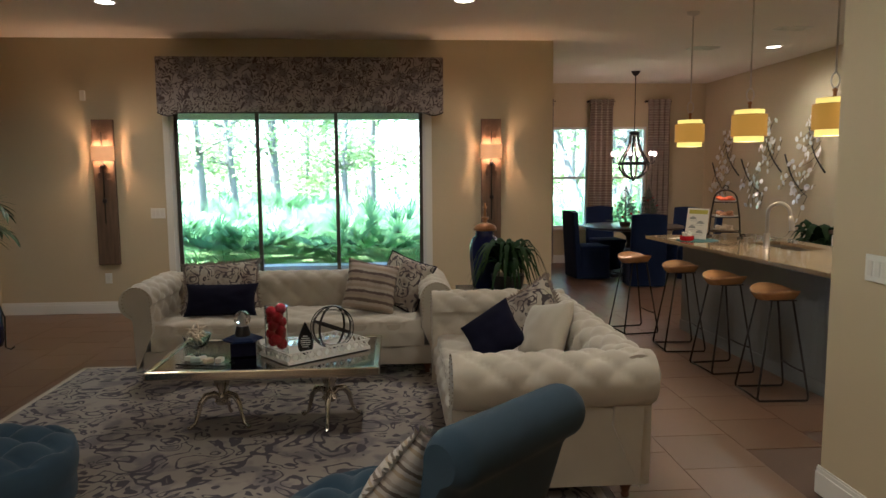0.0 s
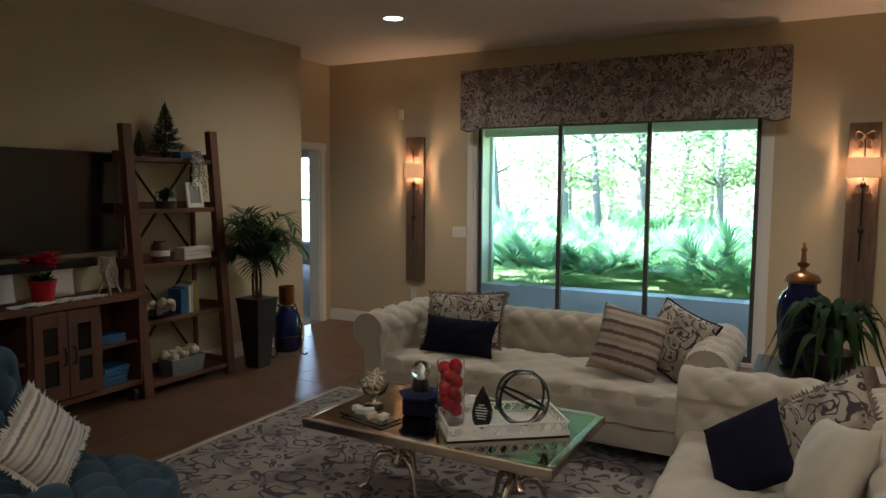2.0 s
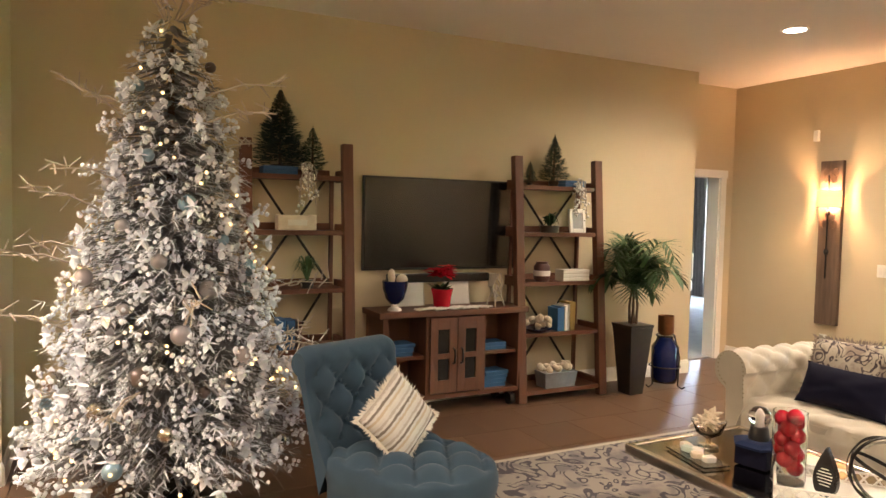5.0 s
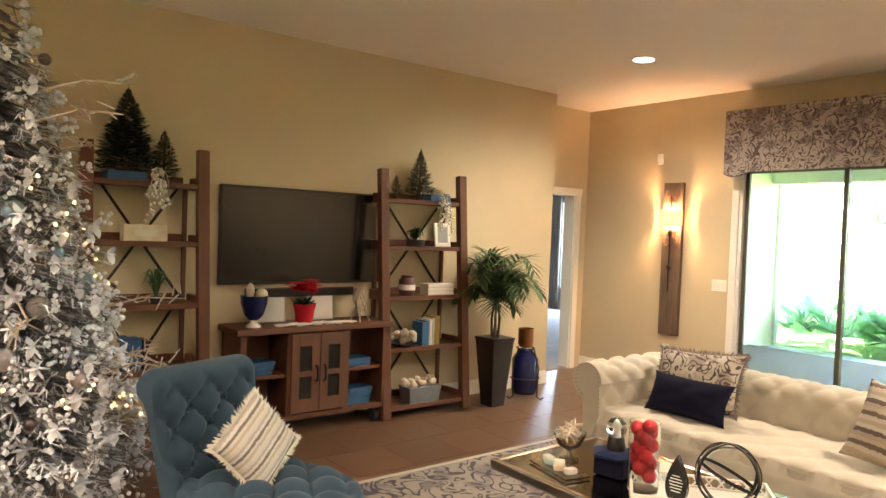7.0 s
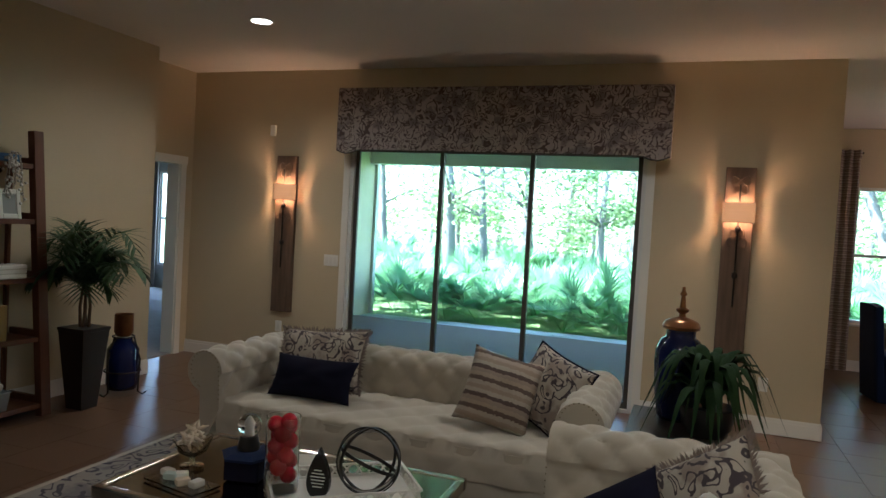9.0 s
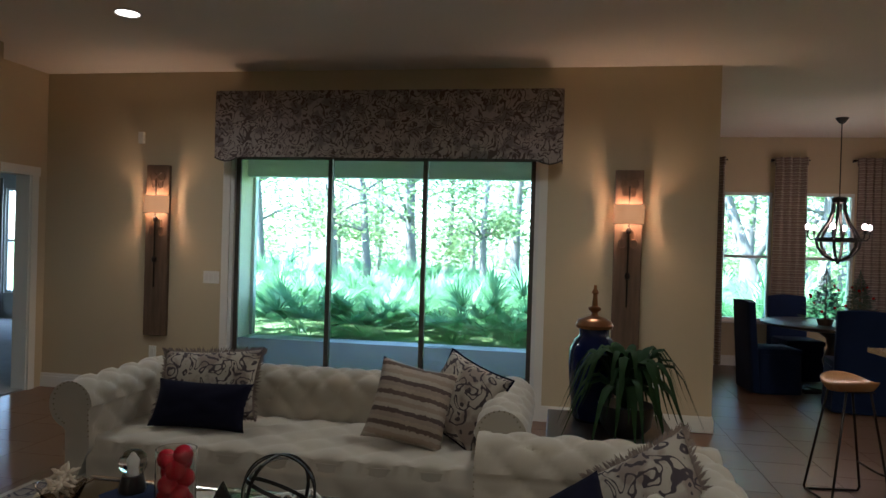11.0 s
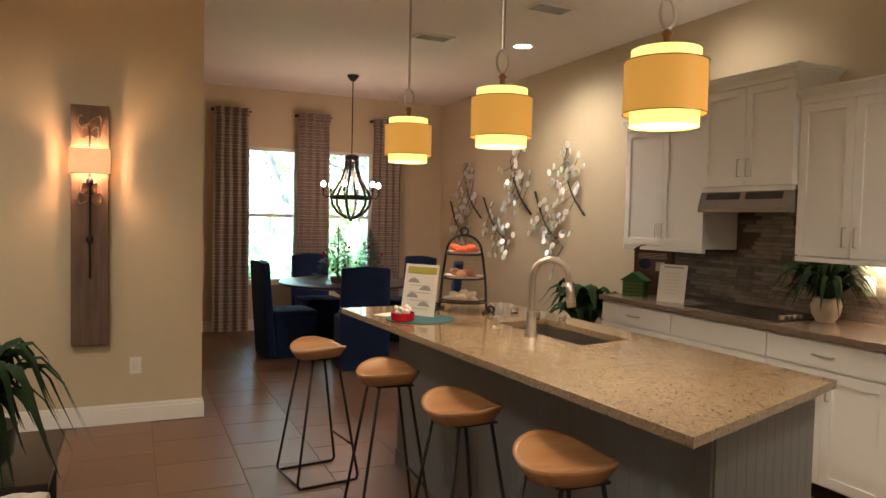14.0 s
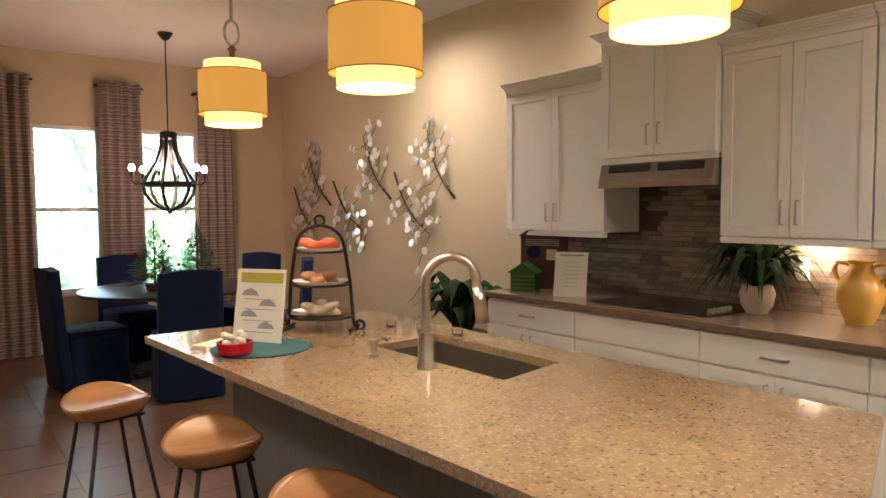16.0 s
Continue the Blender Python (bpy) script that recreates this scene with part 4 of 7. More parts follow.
# end table, jar and fern
et = holder("end_table", pose(2.36, -2.45, 0), "dark wooden end table between the two sofas", "side table")
part("tabletop", bm_box(-0.31, 0.31, -0.31, 0.31, 0.57, 0.60, 0.004), DARKWOOD, et)
part("apron", bm_box(-0.28, 0.28, -0.28, 0.28, 0.50, 0.57), DARKWOOD, et)
part("lower_shelf", bm_box(-0.27, 0.27, -0.27, 0.27, 0.14, 0.16), DARKWOOD, et)
for x in (-0.26, 0.26):
    for y in (-0.26, 0.26):
        part("leg", bm_box(x - 0.025, x + 0.025, y - 0.025, y + 0.025, 0, 0.50, 0.004), DARKWOOD, et)
jar = holder("ginger_jar", pose(2.28, -2.33, 0.60), "tall glossy cobalt jar with a copper lid on the end table", "jar")
part("body", bm_lathe([(0.085, 0), (0.10, 0.02), (0.118, 0.15), (0.128, 0.30), (0.125, 0.37), (0.10, 0.425), (0.078, 0.44), (0.075, 0.47), (0.082, 0.49)], 36), GLAZE, jar, smooth="all")
part("lid", bm_lathe([(0.094, 0.485), (0.098, 0.50), (0.085, 0.525), (0.05, 0.54), (0.02, 0.55), (0.016, 0.565), (0.032, 0.58), (0.034, 0.59), (0.016, 0.60), (0.011, 0.66), (0.02, 0.67), (0.009, 0.69), (0.008, 0.71)], 28), COPPER, jar, "antique copper lid with a finial", smooth=True)


def fern(m, label, n, reach, rise, mat, pot, potmat, width=0.03, seed=1, name="potted_fern", segs=7, leaf_droop=0.5):
    f = holder(name, m, label, "potted plant")
    top = max(z for r, z in pot)
    part("pot", bm_lathe(pot, 28), potmat, f, smooth=True)
    bm, rng = bmesh.new(), random.Random(seed)
    for k in range(n):
        a = k * 2.399 + rng.uniform(-0.3, 0.3)
        r = reach * rng.uniform(0.55, 1.05)
        up = rise * rng.uniform(0.5, 1.05)
        w = width * rng.uniform(0.7, 1.2)
        pts = []
        for j in range(segs + 1):
            t = j / segs
            pts.append(Vector((math.cos(a) * r * t, math.sin(a) * r * t, top - 0.02 + up * math.sin(min(1, t * 1.15) * math.pi * 0.72) - leaf_droop * r * t ** 3)))
        side = Vector((-math.sin(a), math.cos(a), 0))
        rows = []
        for j, p in enumerate(pts):
            t = j / segs
            ww = w * (0.5 + math.sin(math.pi * min(1, t + 0.12)) * 0.8) * (1 - t ** 3) / 2 + 0.001
            rows.append((bm.verts.new(p - side * ww + Vector((0, 0, -ww * 0.4))), bm.verts.new(p), bm.verts.new(p + side * ww + Vector((0, 0, -ww * 0.4)))))
        for p, q in zip(rows, rows[1:]):
            bm.faces.new((p[0], p[1], q[1], q[0])), bm.faces.new((p[1], p[2], q[2], q[1]))
    part("fronds", bm, mat, f, smooth="all")
    return f


fern(pose(2.43, -2.58, 0.60), "dark green potted fern with arching fronds on the end table", 58, 0.37, 0.33, LEAF, [(0.08, 0), (0.12, 0.05), (0.135, 0.15), (0.125, 0.15), (0.0, 0.13)], BLACK, 0.046, 4, leaf_droop=0.85)

# media wall
tv = holder("television", pose(-2.40, -3.905, 1.485), "large black flat television mounted on the tan wall", "television")
part("body", bm_box(-0.045, -0.01, -0.70, 0.70, -0.375, 0.375, 0.006), BLACK, tv)
part("screen", bm_box(-0.012, -0.008, -0.685, 0.685, -0.355, 0.362), SCREEN, tv)
sb = holder("soundbar", pose(-2.42, -3.93, 1.045), "narrow black soundbar under the television", "soundbar")
part("body", bm_box(-0.03, 0.05, -0.46, 0.46, -0.035, 0.035, 0.012), BLACK, sb)
part("grille", bm_box(0.05, 0.053, -0.43, 0.43, -0.025, 0.025), IRON, sb)


def bookcase(yc, w, label):
    """A ladder: two posts that lean to the wall, and shelves that grow shallower upwards."""
    b = holder("ladder_bookcase", pose(-2.05, yc, 0), label, "bookcase", "ladder bookcases beside the television")
    tilt = math.degrees(math.atan2(0.17, 2.06))
    for s in (-1, 1):
        y = s * (w / 2 - 0.04)
        part("post", bm_box(-0.065, 0.0, y - 0.04, y + 0.04, 0.0, 2.075, 0.006), WOOD, b, at=pose(0, 0, 0.005, 0, -tilt, 0))
        part("wall_post", bm_box(-0.385, -0.355, s * (w / 2 - 0.10) - 0.015, s * (w / 2 - 0.10) + 0.015, 0.0, 1.83, 0.003), WOOD, b)
    for z in (0.10, 0.58, 1.01, 1.43, 1.83):
        front = -0.17 * z / 2.06 - 0.012
        sh = part("shelf", bm_box(-0.355, front, -w / 2 + 0.082, w / 2 - 0.082, z - 0.035, z, 0.003), WOODH, b)
        part("shelf_lip", bm_box(-0.375, -0.355, -w / 2 + 0.12, w / 2 - 0.12, z - 0.035, z + 0.05, 0.003), WOODH, sh)
        for s in (-1, 1):
            part("side_rail", bm_box(-0.355, front - 0.035, s * (w / 2 - 0.06) - 0.018, s * (w / 2 - 0.06) + 0.018, z - 0.04, z + 0.045, 0.003), WOODH, b)
    wi = w / 2 - 0.12
    for z0, z1 in ((0.12, 1.0), (1.02, 1.82)):
        for s in (-1, 1):
            part("cross_brace", bm_tube([(-0.345, -s * wi, z0), (-0.345, s * wi * 0.9, z1)], 0.011, 6), IRON, b)
    return b


bookcase(-2.88, 0.92, "rustic wooden ladder bookcase filled with ornaments beside the potted palm")
bookcase(-5.17, 0.82, "rustic wooden ladder bookcase with crossed braces behind the snowy tree")

cn = holder("media_console", pose(-2.25, -3.93, 0), "rustic wooden media console on iron casters under the television", "cabinet")
W2 = 0.63
part("top", bm_box(-0.19, 0.20, -W2 - 0.03, W2 + 0.03, 0.775, 0.82, 0.006), WOODH, cn)
part("bottom_board", bm_box(-0.17, 0.17, -W2, W2, 0.12, 0.155, 0.003), WOODH, cn)
part("back_panel", bm_box(-0.175, -0.16, -W2, W2, 0.155, 0.775), WOODH, cn)
for y in (-W2 + 0.03, -0.24, 0.24, W2 - 0.03):
    part("upright", bm_box(-0.16, 0.175, y - 0.025, y + 0.025, 0.155, 0.775, 0.003), WOOD, cn)
for y0, y1 in ((-W2 + 0.056, -0.266), (0.266, W2 - 0.056)):
    part("inner_shelf", bm_box(-0.16, 0.15, y0, y1, 0.44, 0.465), WOODH, cn)
for s in (-1, 1):
    d = part("door", bm_box(0.175, 0.195, *sorted((s * 0.003, s * 0.07)), 0.17, 0.765, 0.002), WOOD, cn)
    for y0, y1, z0, z1 in ((0.17, 0.235, 0.17, 0.765), (0.07, 0.17, 0.17, 0.27), (0.07, 0.17, 0.44, 0.48), (0.07, 0.17, 0.67, 0.765)):
        part("door_rail", bm_box(0.175, 0.195, *sorted((s * y0, s * y1)), z0, z1, 0.002), WOOD, d)
    part("door_glass", bm_box(0.180, 0.184, *sorted((s * 0.07, s * 0.17)), 0.27, 0.67), SCREEN, d)
    part("handle", bm_tube([(0.195, s * 0.035, 0.40), (0.222, s * 0.035, 0.41), (0.228, s * 0.035, 0.46), (0.222, s * 0.035, 0.51), (0.195, s * 0.035, 0.52)], 0.008, 8), IRON, d, smooth=True)
for x in (-0.12, 0.12):
    for y in (-W2 + 0.09, W2 - 0.09):
        c = part("caster", bm_tube([(x, y - 0.018, 0.052), (x, y + 0.018, 0.052)], 0.052, 18), IRON, cn)
        part("caster_fork", bm_box(x - 0.02, x + 0.02, y - 0.028, y + 0.028, 0.09, 0.12, 0.004), IRON, c)


def book(m, size, mat, label, group="books on the shelves"):
    b = holder("book", m, label, "book", group)
    w, d, h = size
    part("cover", bm_box(-w / 2, w / 2, -d / 2, d / 2, 0, h, 0.003), mat, b)
    part("pages", bm_box(-w / 2 - 0.0015, w / 2 - 0.004, -d / 2 + 0.004, d / 2 - 0.004, 0.004, h - 0.004), PAPER, b)


for z, y, n in ((0.465, -4.40, 3), (0.155, -3.55, 4)):
    for k in range(n):
        book(pose(-2.22, y + 0.01 * k, z + 0.032 * k, 0, 0, 3 * k), (0.17, 0.24, 0.031), BOOKBLUE, "blue hardback lying in a stack inside the media console")
for k in range(2):
    book(pose(-2.22, -3.55, 0.465 + 0.03 * k), (0.17, 0.24, 0.029), BOOKBLUE, "blue hardback lying in a stack inside the media console")
pot = holder("small_pitcher", pose(-2.15, -4.42, 0.155), "small cream pitcher on the console's lower shelf", "pitcher")
part("body", bm_lathe([(0.03, 0), (0.05, 0.02), (0.06, 0.07), (0.045, 0.11), (0.055, 0.14)], 20), WHITE, pot, smooth="all")

urn = holder("hurricane_urn", pose(-2.18, -4.42, 0.82), "footed navy glass urn with pale shells on the media console", "vase")
part("foot", bm_lathe([(0.055, 0), (0.05, 0.015), (0.025, 0.03), (0.03, 0.05)], 24), WHITE, urn, smooth=True)
part("bowl", bm_lathe([(0.03, 0.05), (0.07, 0.09), (0.095, 0.17), (0.10, 0.23), (0.096, 0.23), (0.0, 0.20)], 28), GLAZE, urn, smooth=True)
part("shell", bm_ball(0.045, (0.04, 0.04, 0.24), 12), SHELLS, urn, smooth="all")
part("sponge", bm_ball(0.04, (0, -0.03, 0.26), 10, squash=(1, 0.7, 1.6)), SHELLS, urn, smooth="all")

pt = holder("poinsettia", pose(-2.17, -4.02, 0.82), "red poinsettia in a red foil pot on the media console", "potted plant")
part("pot", bm_lathe([(0.065, 0), (0.075, 0.10), (0.09, 0.16), (0.085, 0.16), (0, 0.14)], 20), RED, pt, smooth=True)
bm, bm2, rng = bmesh.new(), bmesh.new(), random.Random(2)
for k in range(16):
    a = k * 2.4
    c = Vector((0.075 * math.cos(a) * rng.uniform(0.3, 1.2), 0.10 * math.sin(a) * rng.uniform(0.3, 1.2), rng.uniform(0.27, 0.36)))
    for j in range(7):
        t = j * 0.9 + k
        bm_leaf(bm, c, c + Vector((math.cos(t) * 0.085, math.sin(t) * 0.085, rng.uniform(-0.02, 0.03))), 0.045, 0.015, 3)
    bm_leaf(bm2, (0, 0, 0.15), (c.x * 1.5, c.y * 1.5, c.z - 0.09), 0.05, 0.02, 3)
part("bracts", bm, RED, pt), part("leaves", bm2, LEAF, pt)

for y, lab in ((-4.20, "blank white card leaning on the wall behind the red poinsettia"), (-3.78, "blank white card leaning on the wall beside the twig figure")):
    cd = holder("white_card", pose(-2.375, y, 0.82, 0, -8, 0), lab, "card", "white cards on the media console")
    part("board", bm_box(-0.006, 0.006, -0.12, 0.12, 0, 0.24, 0.002), WHITE, cd)
    part("bevelled_edge", bm_tube([(0.006, -0.12, 0.0), (0.006, 0.12, 0.0), (0.006, 0.12, 0.24), (0.006, -0.12, 0.24)], 0.005, 6, closed=True), BOOKWHITE, cd)
dw = holder("driftwood_figure", pose(-2.18, -3.52, 0.82, 0, 0, 20), "pale twig figure standing on the media console", "ornament")
bm, rng = bmesh.new(), random.Random(6)
for k in range(16):
    a = rng.uniform(0, 6.3)
    bm_tube([(rng.uniform(-.03, .03), rng.uniform(-.06, .06), 0.08), (0.05 * math.cos(a), 0.07 * math.sin(a), 0.17), (0.04 * math.cos(a + 1), 0.06 * math.sin(a + 1), 0.27)], 0.007, 5, bm)
for s in (-1, 1):
    for u in (-1, 1):
        bm_tube([(0.05 * u, 0.06 * s, 0), (0.02 * u, 0.035 * s, 0.10)], 0.007, 5, bm)
part("twigs", bm, TWIG, dw)
rn = holder("table_runner", pose(-2.11, -3.90, 0.82), "white knotted twig runner on the media console", "runner")
bm, rng = bmesh.new(), random.Random(9)
for k in range(26):
    y = rng.uniform(-0.28, 0.28)
    bm_tube([(rng.uniform(-.05, .06), y - 0.10, 0.008), (rng.uniform(-.05, .06), y, 0.018), (rng.uniform(-.05, .06), y + 0.10, 0.008)], 0.006, 5, bm)
part("runner_twigs", bm, WHITE, rn)


def fir_tree(m, h, r, label, n=420, mat=FIR, potmat=DARKWOOD, name="tabletop_fir", berries=None):
    """A small artificial fir: trunk, drooping needle sprays, pot."""
    t = holder(name, m, label, "tabletop tree")
    part("pot", bm_lathe([(r * 0.25, 0), (r * 0.32, h * 0.10), (r * 0.30, h * 0.11), (0, h * 0.10)], 14), potmat, t, smooth=True)
    part("trunk", bm_tube([(0, 0, h * 0.08), (0, 0, h * 0.97)], [0.012, 0.004], 6), BARN, t)
    bm, rng = bmesh.new(), random.Random(int(h * 1000))
    for k in range(n):
        f = (k / n) ** 0.8
        z = h * (0.13 + 0.85 * f)
        rr = r * (1 - f) ** 0.85 * rng.uniform(0.55, 1.08) + 0.008
        a = k * 2.399 + rng.uniform(-0.5, 0.5)
        tip = Vector((rr * math.cos(a), rr * math.sin(a), z + rng.uniform(-0.1, 0.2) * rr))
        root = tip * 0.35
        root.z = z - rr * 0.05
        bm_leaf(bm, root, tip, 0.012 + rr * 0.10, 0.15 * rr, 3)
        for s in (-1, 1):
            q = root.lerp(tip, 0.55)
            o = Vector((math.cos(a + s * 0.8), math.sin(a + s * 0.8), 0.25)) * rr * 0.42
            bm_leaf(bm, q, q + o, 0.010 + rr * 0.07, 0.05 * rr, 2)
    bm_leaf(bm, (0, 0, h * 0.9), (0, 0.002, h * 1.06), 0.02, 0, 2)
    part("needles", bm, mat, t)
    if berries:
        for k in range(10):
            f, a = rng.uniform(0.05, 0.7), k * 2.4
            rr = r * (1 - f) ** 0.85
            part("berry", bm_ball(0.016, seg=8), berries, t, at=pose(rr * math.cos(a), rr * math.sin(a), h * (0.13 + 0.85 * f)))
    return t


def berry_spray(m, label, n=60, mat=WHITE, length=0.34, seed=4):
    s = holder("berry_spray", m, label, "decoration")
    bm, bb, rng = bmesh.new(), bmesh.new(), random.Random(seed)
    for k in range(6):
        pts = [Vector((0, 0, 0))]
        dx, dy = rng.uniform(0.0, 0.05), rng.uniform(-0.10, 0.10)
        for j in range(1, 7):
            t = j / 6
            pts.append(Vector((0.05 + dx * t, dy * t, 0.04 * math.sin(t * 3) - length * rng.uniform(0.6, 1.0) * t * t)))
        bm_tube(pts, 0.003, 5, bm)
        for j in range(n // 6):
            q = pts[0].lerp(pts[-1], rng.random()) + Vector([rng.uniform(-0.03, 0.03) for _ in range(3)])
            bm_ball(0.011, q, 6, bb)
    part("stems", bm, TWIG, s), part("berries", bb, mat, s, smooth="all")


X0 = -2.26
fir_tree(pose(X0 - 0.06, -2.87, 1.83), 0.44, 0.15, "dark green tabletop fir on top of the bookcase by the palm")
fir_tree(pose(X0 - 0.06, -3.12, 1.83), 0.20, 0.07, "tiny dark green fir on top of the bookcase by the palm", 160)
berry_spray(pose(X0 + 0.10, -2.72, 1.88), "white frosted berry spray hanging from the bookcase", 70)
fir_tree(pose(X0 - 0.06, -5.28, 1.83), 0.62, 0.24, "large dark green tabletop fir on top of a ladder bookcase", 620)
fir_tree(pose(X0 - 0.06, -5.04, 1.83), 0.36, 0.13, "small dark green fir on top of a ladder bookcase", 260)
berry_spray(pose(X0 + 0.10, -5.13, 1.90), "white frosted berry spray hanging from the bookcase behind the tree", 90, seed=7)
for k in range(2):
    book(pose(X0 - 0.02, -5.30, 1.83 + 0.028 * k), (0.16, 0.24, 0.027), BOOKBLUE, "blue book lying on the top shelf")
    book(pose(X0 - 0.02, -2.72, 1.83 + 0.028 * k), (0.16, 0.22, 0.027), BOOKBLUE, "blue book lying on the top shelf")
# bookcase by the palm
fr = holder("picture_frame", pose(X0 + 0.03, -2.66, 1.43, 0, -8, 0), "white ornate picture frame on the bookcase", "picture frame")
bm = bm_box(-0.012, 0.012, -0.085, -0.055, 0, 0.21, 0.006)
bm_box(-0.012, 0.012, 0.055, 0.085, 0, 0.21, 0.006, bm), bm_box(-0.012, 0.012, -0.055, 0.055, 0, 0.035, 0.006, bm), bm_box(-0.012, 0.012, -0.055, 0.055, 0.175, 0.21, 0.006, bm)
part("frame", bm, WHITE, fr), part("photo", bm_box(-0.004, 0.002, -0.055, 0.055, 0.035, 0.175), INKGREY, fr)
fern(pose(X0 + 0.04, -2.97, 1.43), "small dark plant in a low box on the bookcase", 26, 0.10, 0.14, LEAF, [(0.08, 0), (0.085, 0.06), (0.08, 0.06), (0, 0.05)], DARKWOOD, 0.025, 12)
bj = holder("ornament_jar", pose(X0 + 0.06, -3.05, 1.01), "dark red patterned jar on the bookcase", "jar")
part("body", bm_lathe([(0.055, 0), (0.07, 0.03), (0.07, 0.13), (0.05, 0.155), (0.052, 0.17)], 20), MAROON, bj, smooth=True)
part("band", bm_lathe([(0.0712, 0.05), (0.0725, 0.06), (0.0725, 0.085), (0.0712, 0.095)], 20), WHITE, bj)
lb = holder("carved_box", pose(X0 + 0.06, -2.73, 1.01), "cream slatted wooden box on the bookcase", "box")
part("body", bm_box(-0.06, 0.06, -0.14, 0.14, 0, 0.10, 0.004), BOOKWHITE, lb)
for k in range(3):
    part("slat", bm_box(0.06, 0.066, -0.14, 0.14, 0.008 + 0.032 * k, 0.032 + 0.032 * k, 0.002), WHITE, lb)
sh = holder("shell_cluster", pose(X0 + 0.09, -3.10, 0.58), "cluster of pale shells on the bookcase", "shells")
rng = random.Random(11)
part("dish", bm_lathe([(0.06, 0), (0.12, 0.03), (0.125, 0.035), (0.0, 0.02)], 20), GLAZE, sh, smooth=True)
for k in range(14):
    part("shell", bm_ball(0.03, seg=8, squash=(1, 1.3, 0.8)), SHELLS, sh, smooth="all", at=pose(rng.uniform(-0.06, 0.06), rng.uniform(-0.08, 0.08), 0.05 + 0.006 * k, rng.uniform(0, 90), 0, rng.uniform(0, 180)))
for k, (w, h, mat, col) in enumerate(((0.035, 0.20, BOOKBLUE, "blue"), (0.04, 0.21, BOOKBLUE, "blue"), (0.03, 0.22, BOOKWHITE, "pale"), (0.02, 0.23, BOOKWHITE, "pale"), (0.07, 0.25, BOOKGOLD, "mustard"))):
    book(pose(X0 + 0.05, -2.90 + sum((0.035, 0.04, 0.03, 0.03, 0.06)[:k]), 0.58), (0.15, w, h), mat, col + " book standing on the bookcase by the palm")
bu = holder("tin_planter", pose(X0 + 0.10, -2.90, 0.10), "galvanised tin trough full of pale shells on the lowest shelf", "planter")
part("trough", bm_grid(lambda u, v: (((-0.075 if u < 0.5 else 0.075) * (0.9 + 0.2 * v)), (-0.16 if u < 0.25 or u >= 0.75 else 0.16) * (0.95 + 0.1 * v), 0.13 * v), 4, 4, close_u=True, caps=True), GALV, bu)
part("rim", bm_tube([(-0.083, -0.168, 0.13), (0.083, -0.168, 0.13), (0.083, 0.168, 0.13), (-0.083, 0.168, 0.13)], 0.006, 6, closed=True), GALV, bu)
for k in range(18):
    part("shell", bm_ball(0.032, seg=8, squash=(1, 1.2, 0.8)), SHELLS, bu, smooth="all", at=pose(rng.uniform(-0.05, 0.05), -0.14 + k * 0.0165, 0.14 + rng.uniform(0, 0.04), rng.uniform(0, 90), 0, rng.uniform(0, 180)))
# bookcase by the tree
wb = holder("small_suitcase", pose(X0 + 0.02, -5.18, 1.43), "pale painted little case on the bookcase", "box")
part("body", bm_box(-0.05, 0.05, -0.14, 0.14, 0, 0.11, 0.006), SHELLS, wb)
part("label_plate", bm_box(0.05, 0.053, -0.07, 0.07, 0.035, 0.075, 0.001), BOOKWHITE, wb)
fern(pose(X0 + 0.05, -5.10, 1.01), "small spiky green plant in a dark pot on the bookcase", 34, 0.12, 0.20, PALMLEAF, [(0.04, 0), (0.05, 0.06), (0.045, 0.06), (0, 0.05)], BLACK, 0.012, 15, leaf_droop=0.15)
lt = holder("glass_lantern", pose(X0 + 0.06, -5.40, 1.01), "small glass globe lantern on the bookcase", "lantern")
part("foot", bm_lathe([(0.05, 0), (0.05, 0.012), (0.012, 0.02), (0.012, 0.05)], 18), SHELLS, lt, smooth=True)
part("globe", bm_ball(0.055, (0, 0, 0.10), 16), GLASS, lt, smooth="all")
for k, (w, h, mat, col) in enumerate(((0.04, 0.19, SHELLS, "tan"), (0.05, 0.22, BOOKBLUE, "blue"), (0.06, 0.21, BOOKBLUE, "blue"), (0.03, 0.2, MAROON, "brown"))):
    book(pose(X0 + 0.06, -5.36 + 0.062 * k, 0.58), (0.15, w, h), mat, col + " book standing on the bookcase behind the tree")

# potted palm
pp = holder("potted_palm", pose(-2.03, -2.17, 0), "green palm in a tall tapered dark brown pot beside the bookcase", "potted plant")
part("pot", bm_grid(lambda u, v: (0.5 * (0.15 + 0.10 * v) * (-1 if u < 0.5 else 1), 0.5 * (0.15 + 0.10 * v) * (-1 if u < 0.25 or u >= 0.75 else 1), 0.6 * v), 4, 6, close_u=True, caps=True), DARKWOOD, pp)
part("pot_rim", bm_box(-0.132, 0.132, -0.132, 0.132, 0.60, 0.625, 0.006), DARKWOOD, pp)
for k in range(4):
    a = k * 1.57 + 0.4
    part("stem", bm_tube([(0.03 * math.cos(a), 0.03 * math.sin(a), 0.6), (0.035 * math.cos(a + 0.5), 0.035 * math.sin(a + 0.5), 0.78), (0.015 * math.cos(a), 0.015 * math.sin(a), 0.98)], [0.013, 0.011, 0.008], 8), BARN, pp, smooth="all")
rng = random.Random(21)
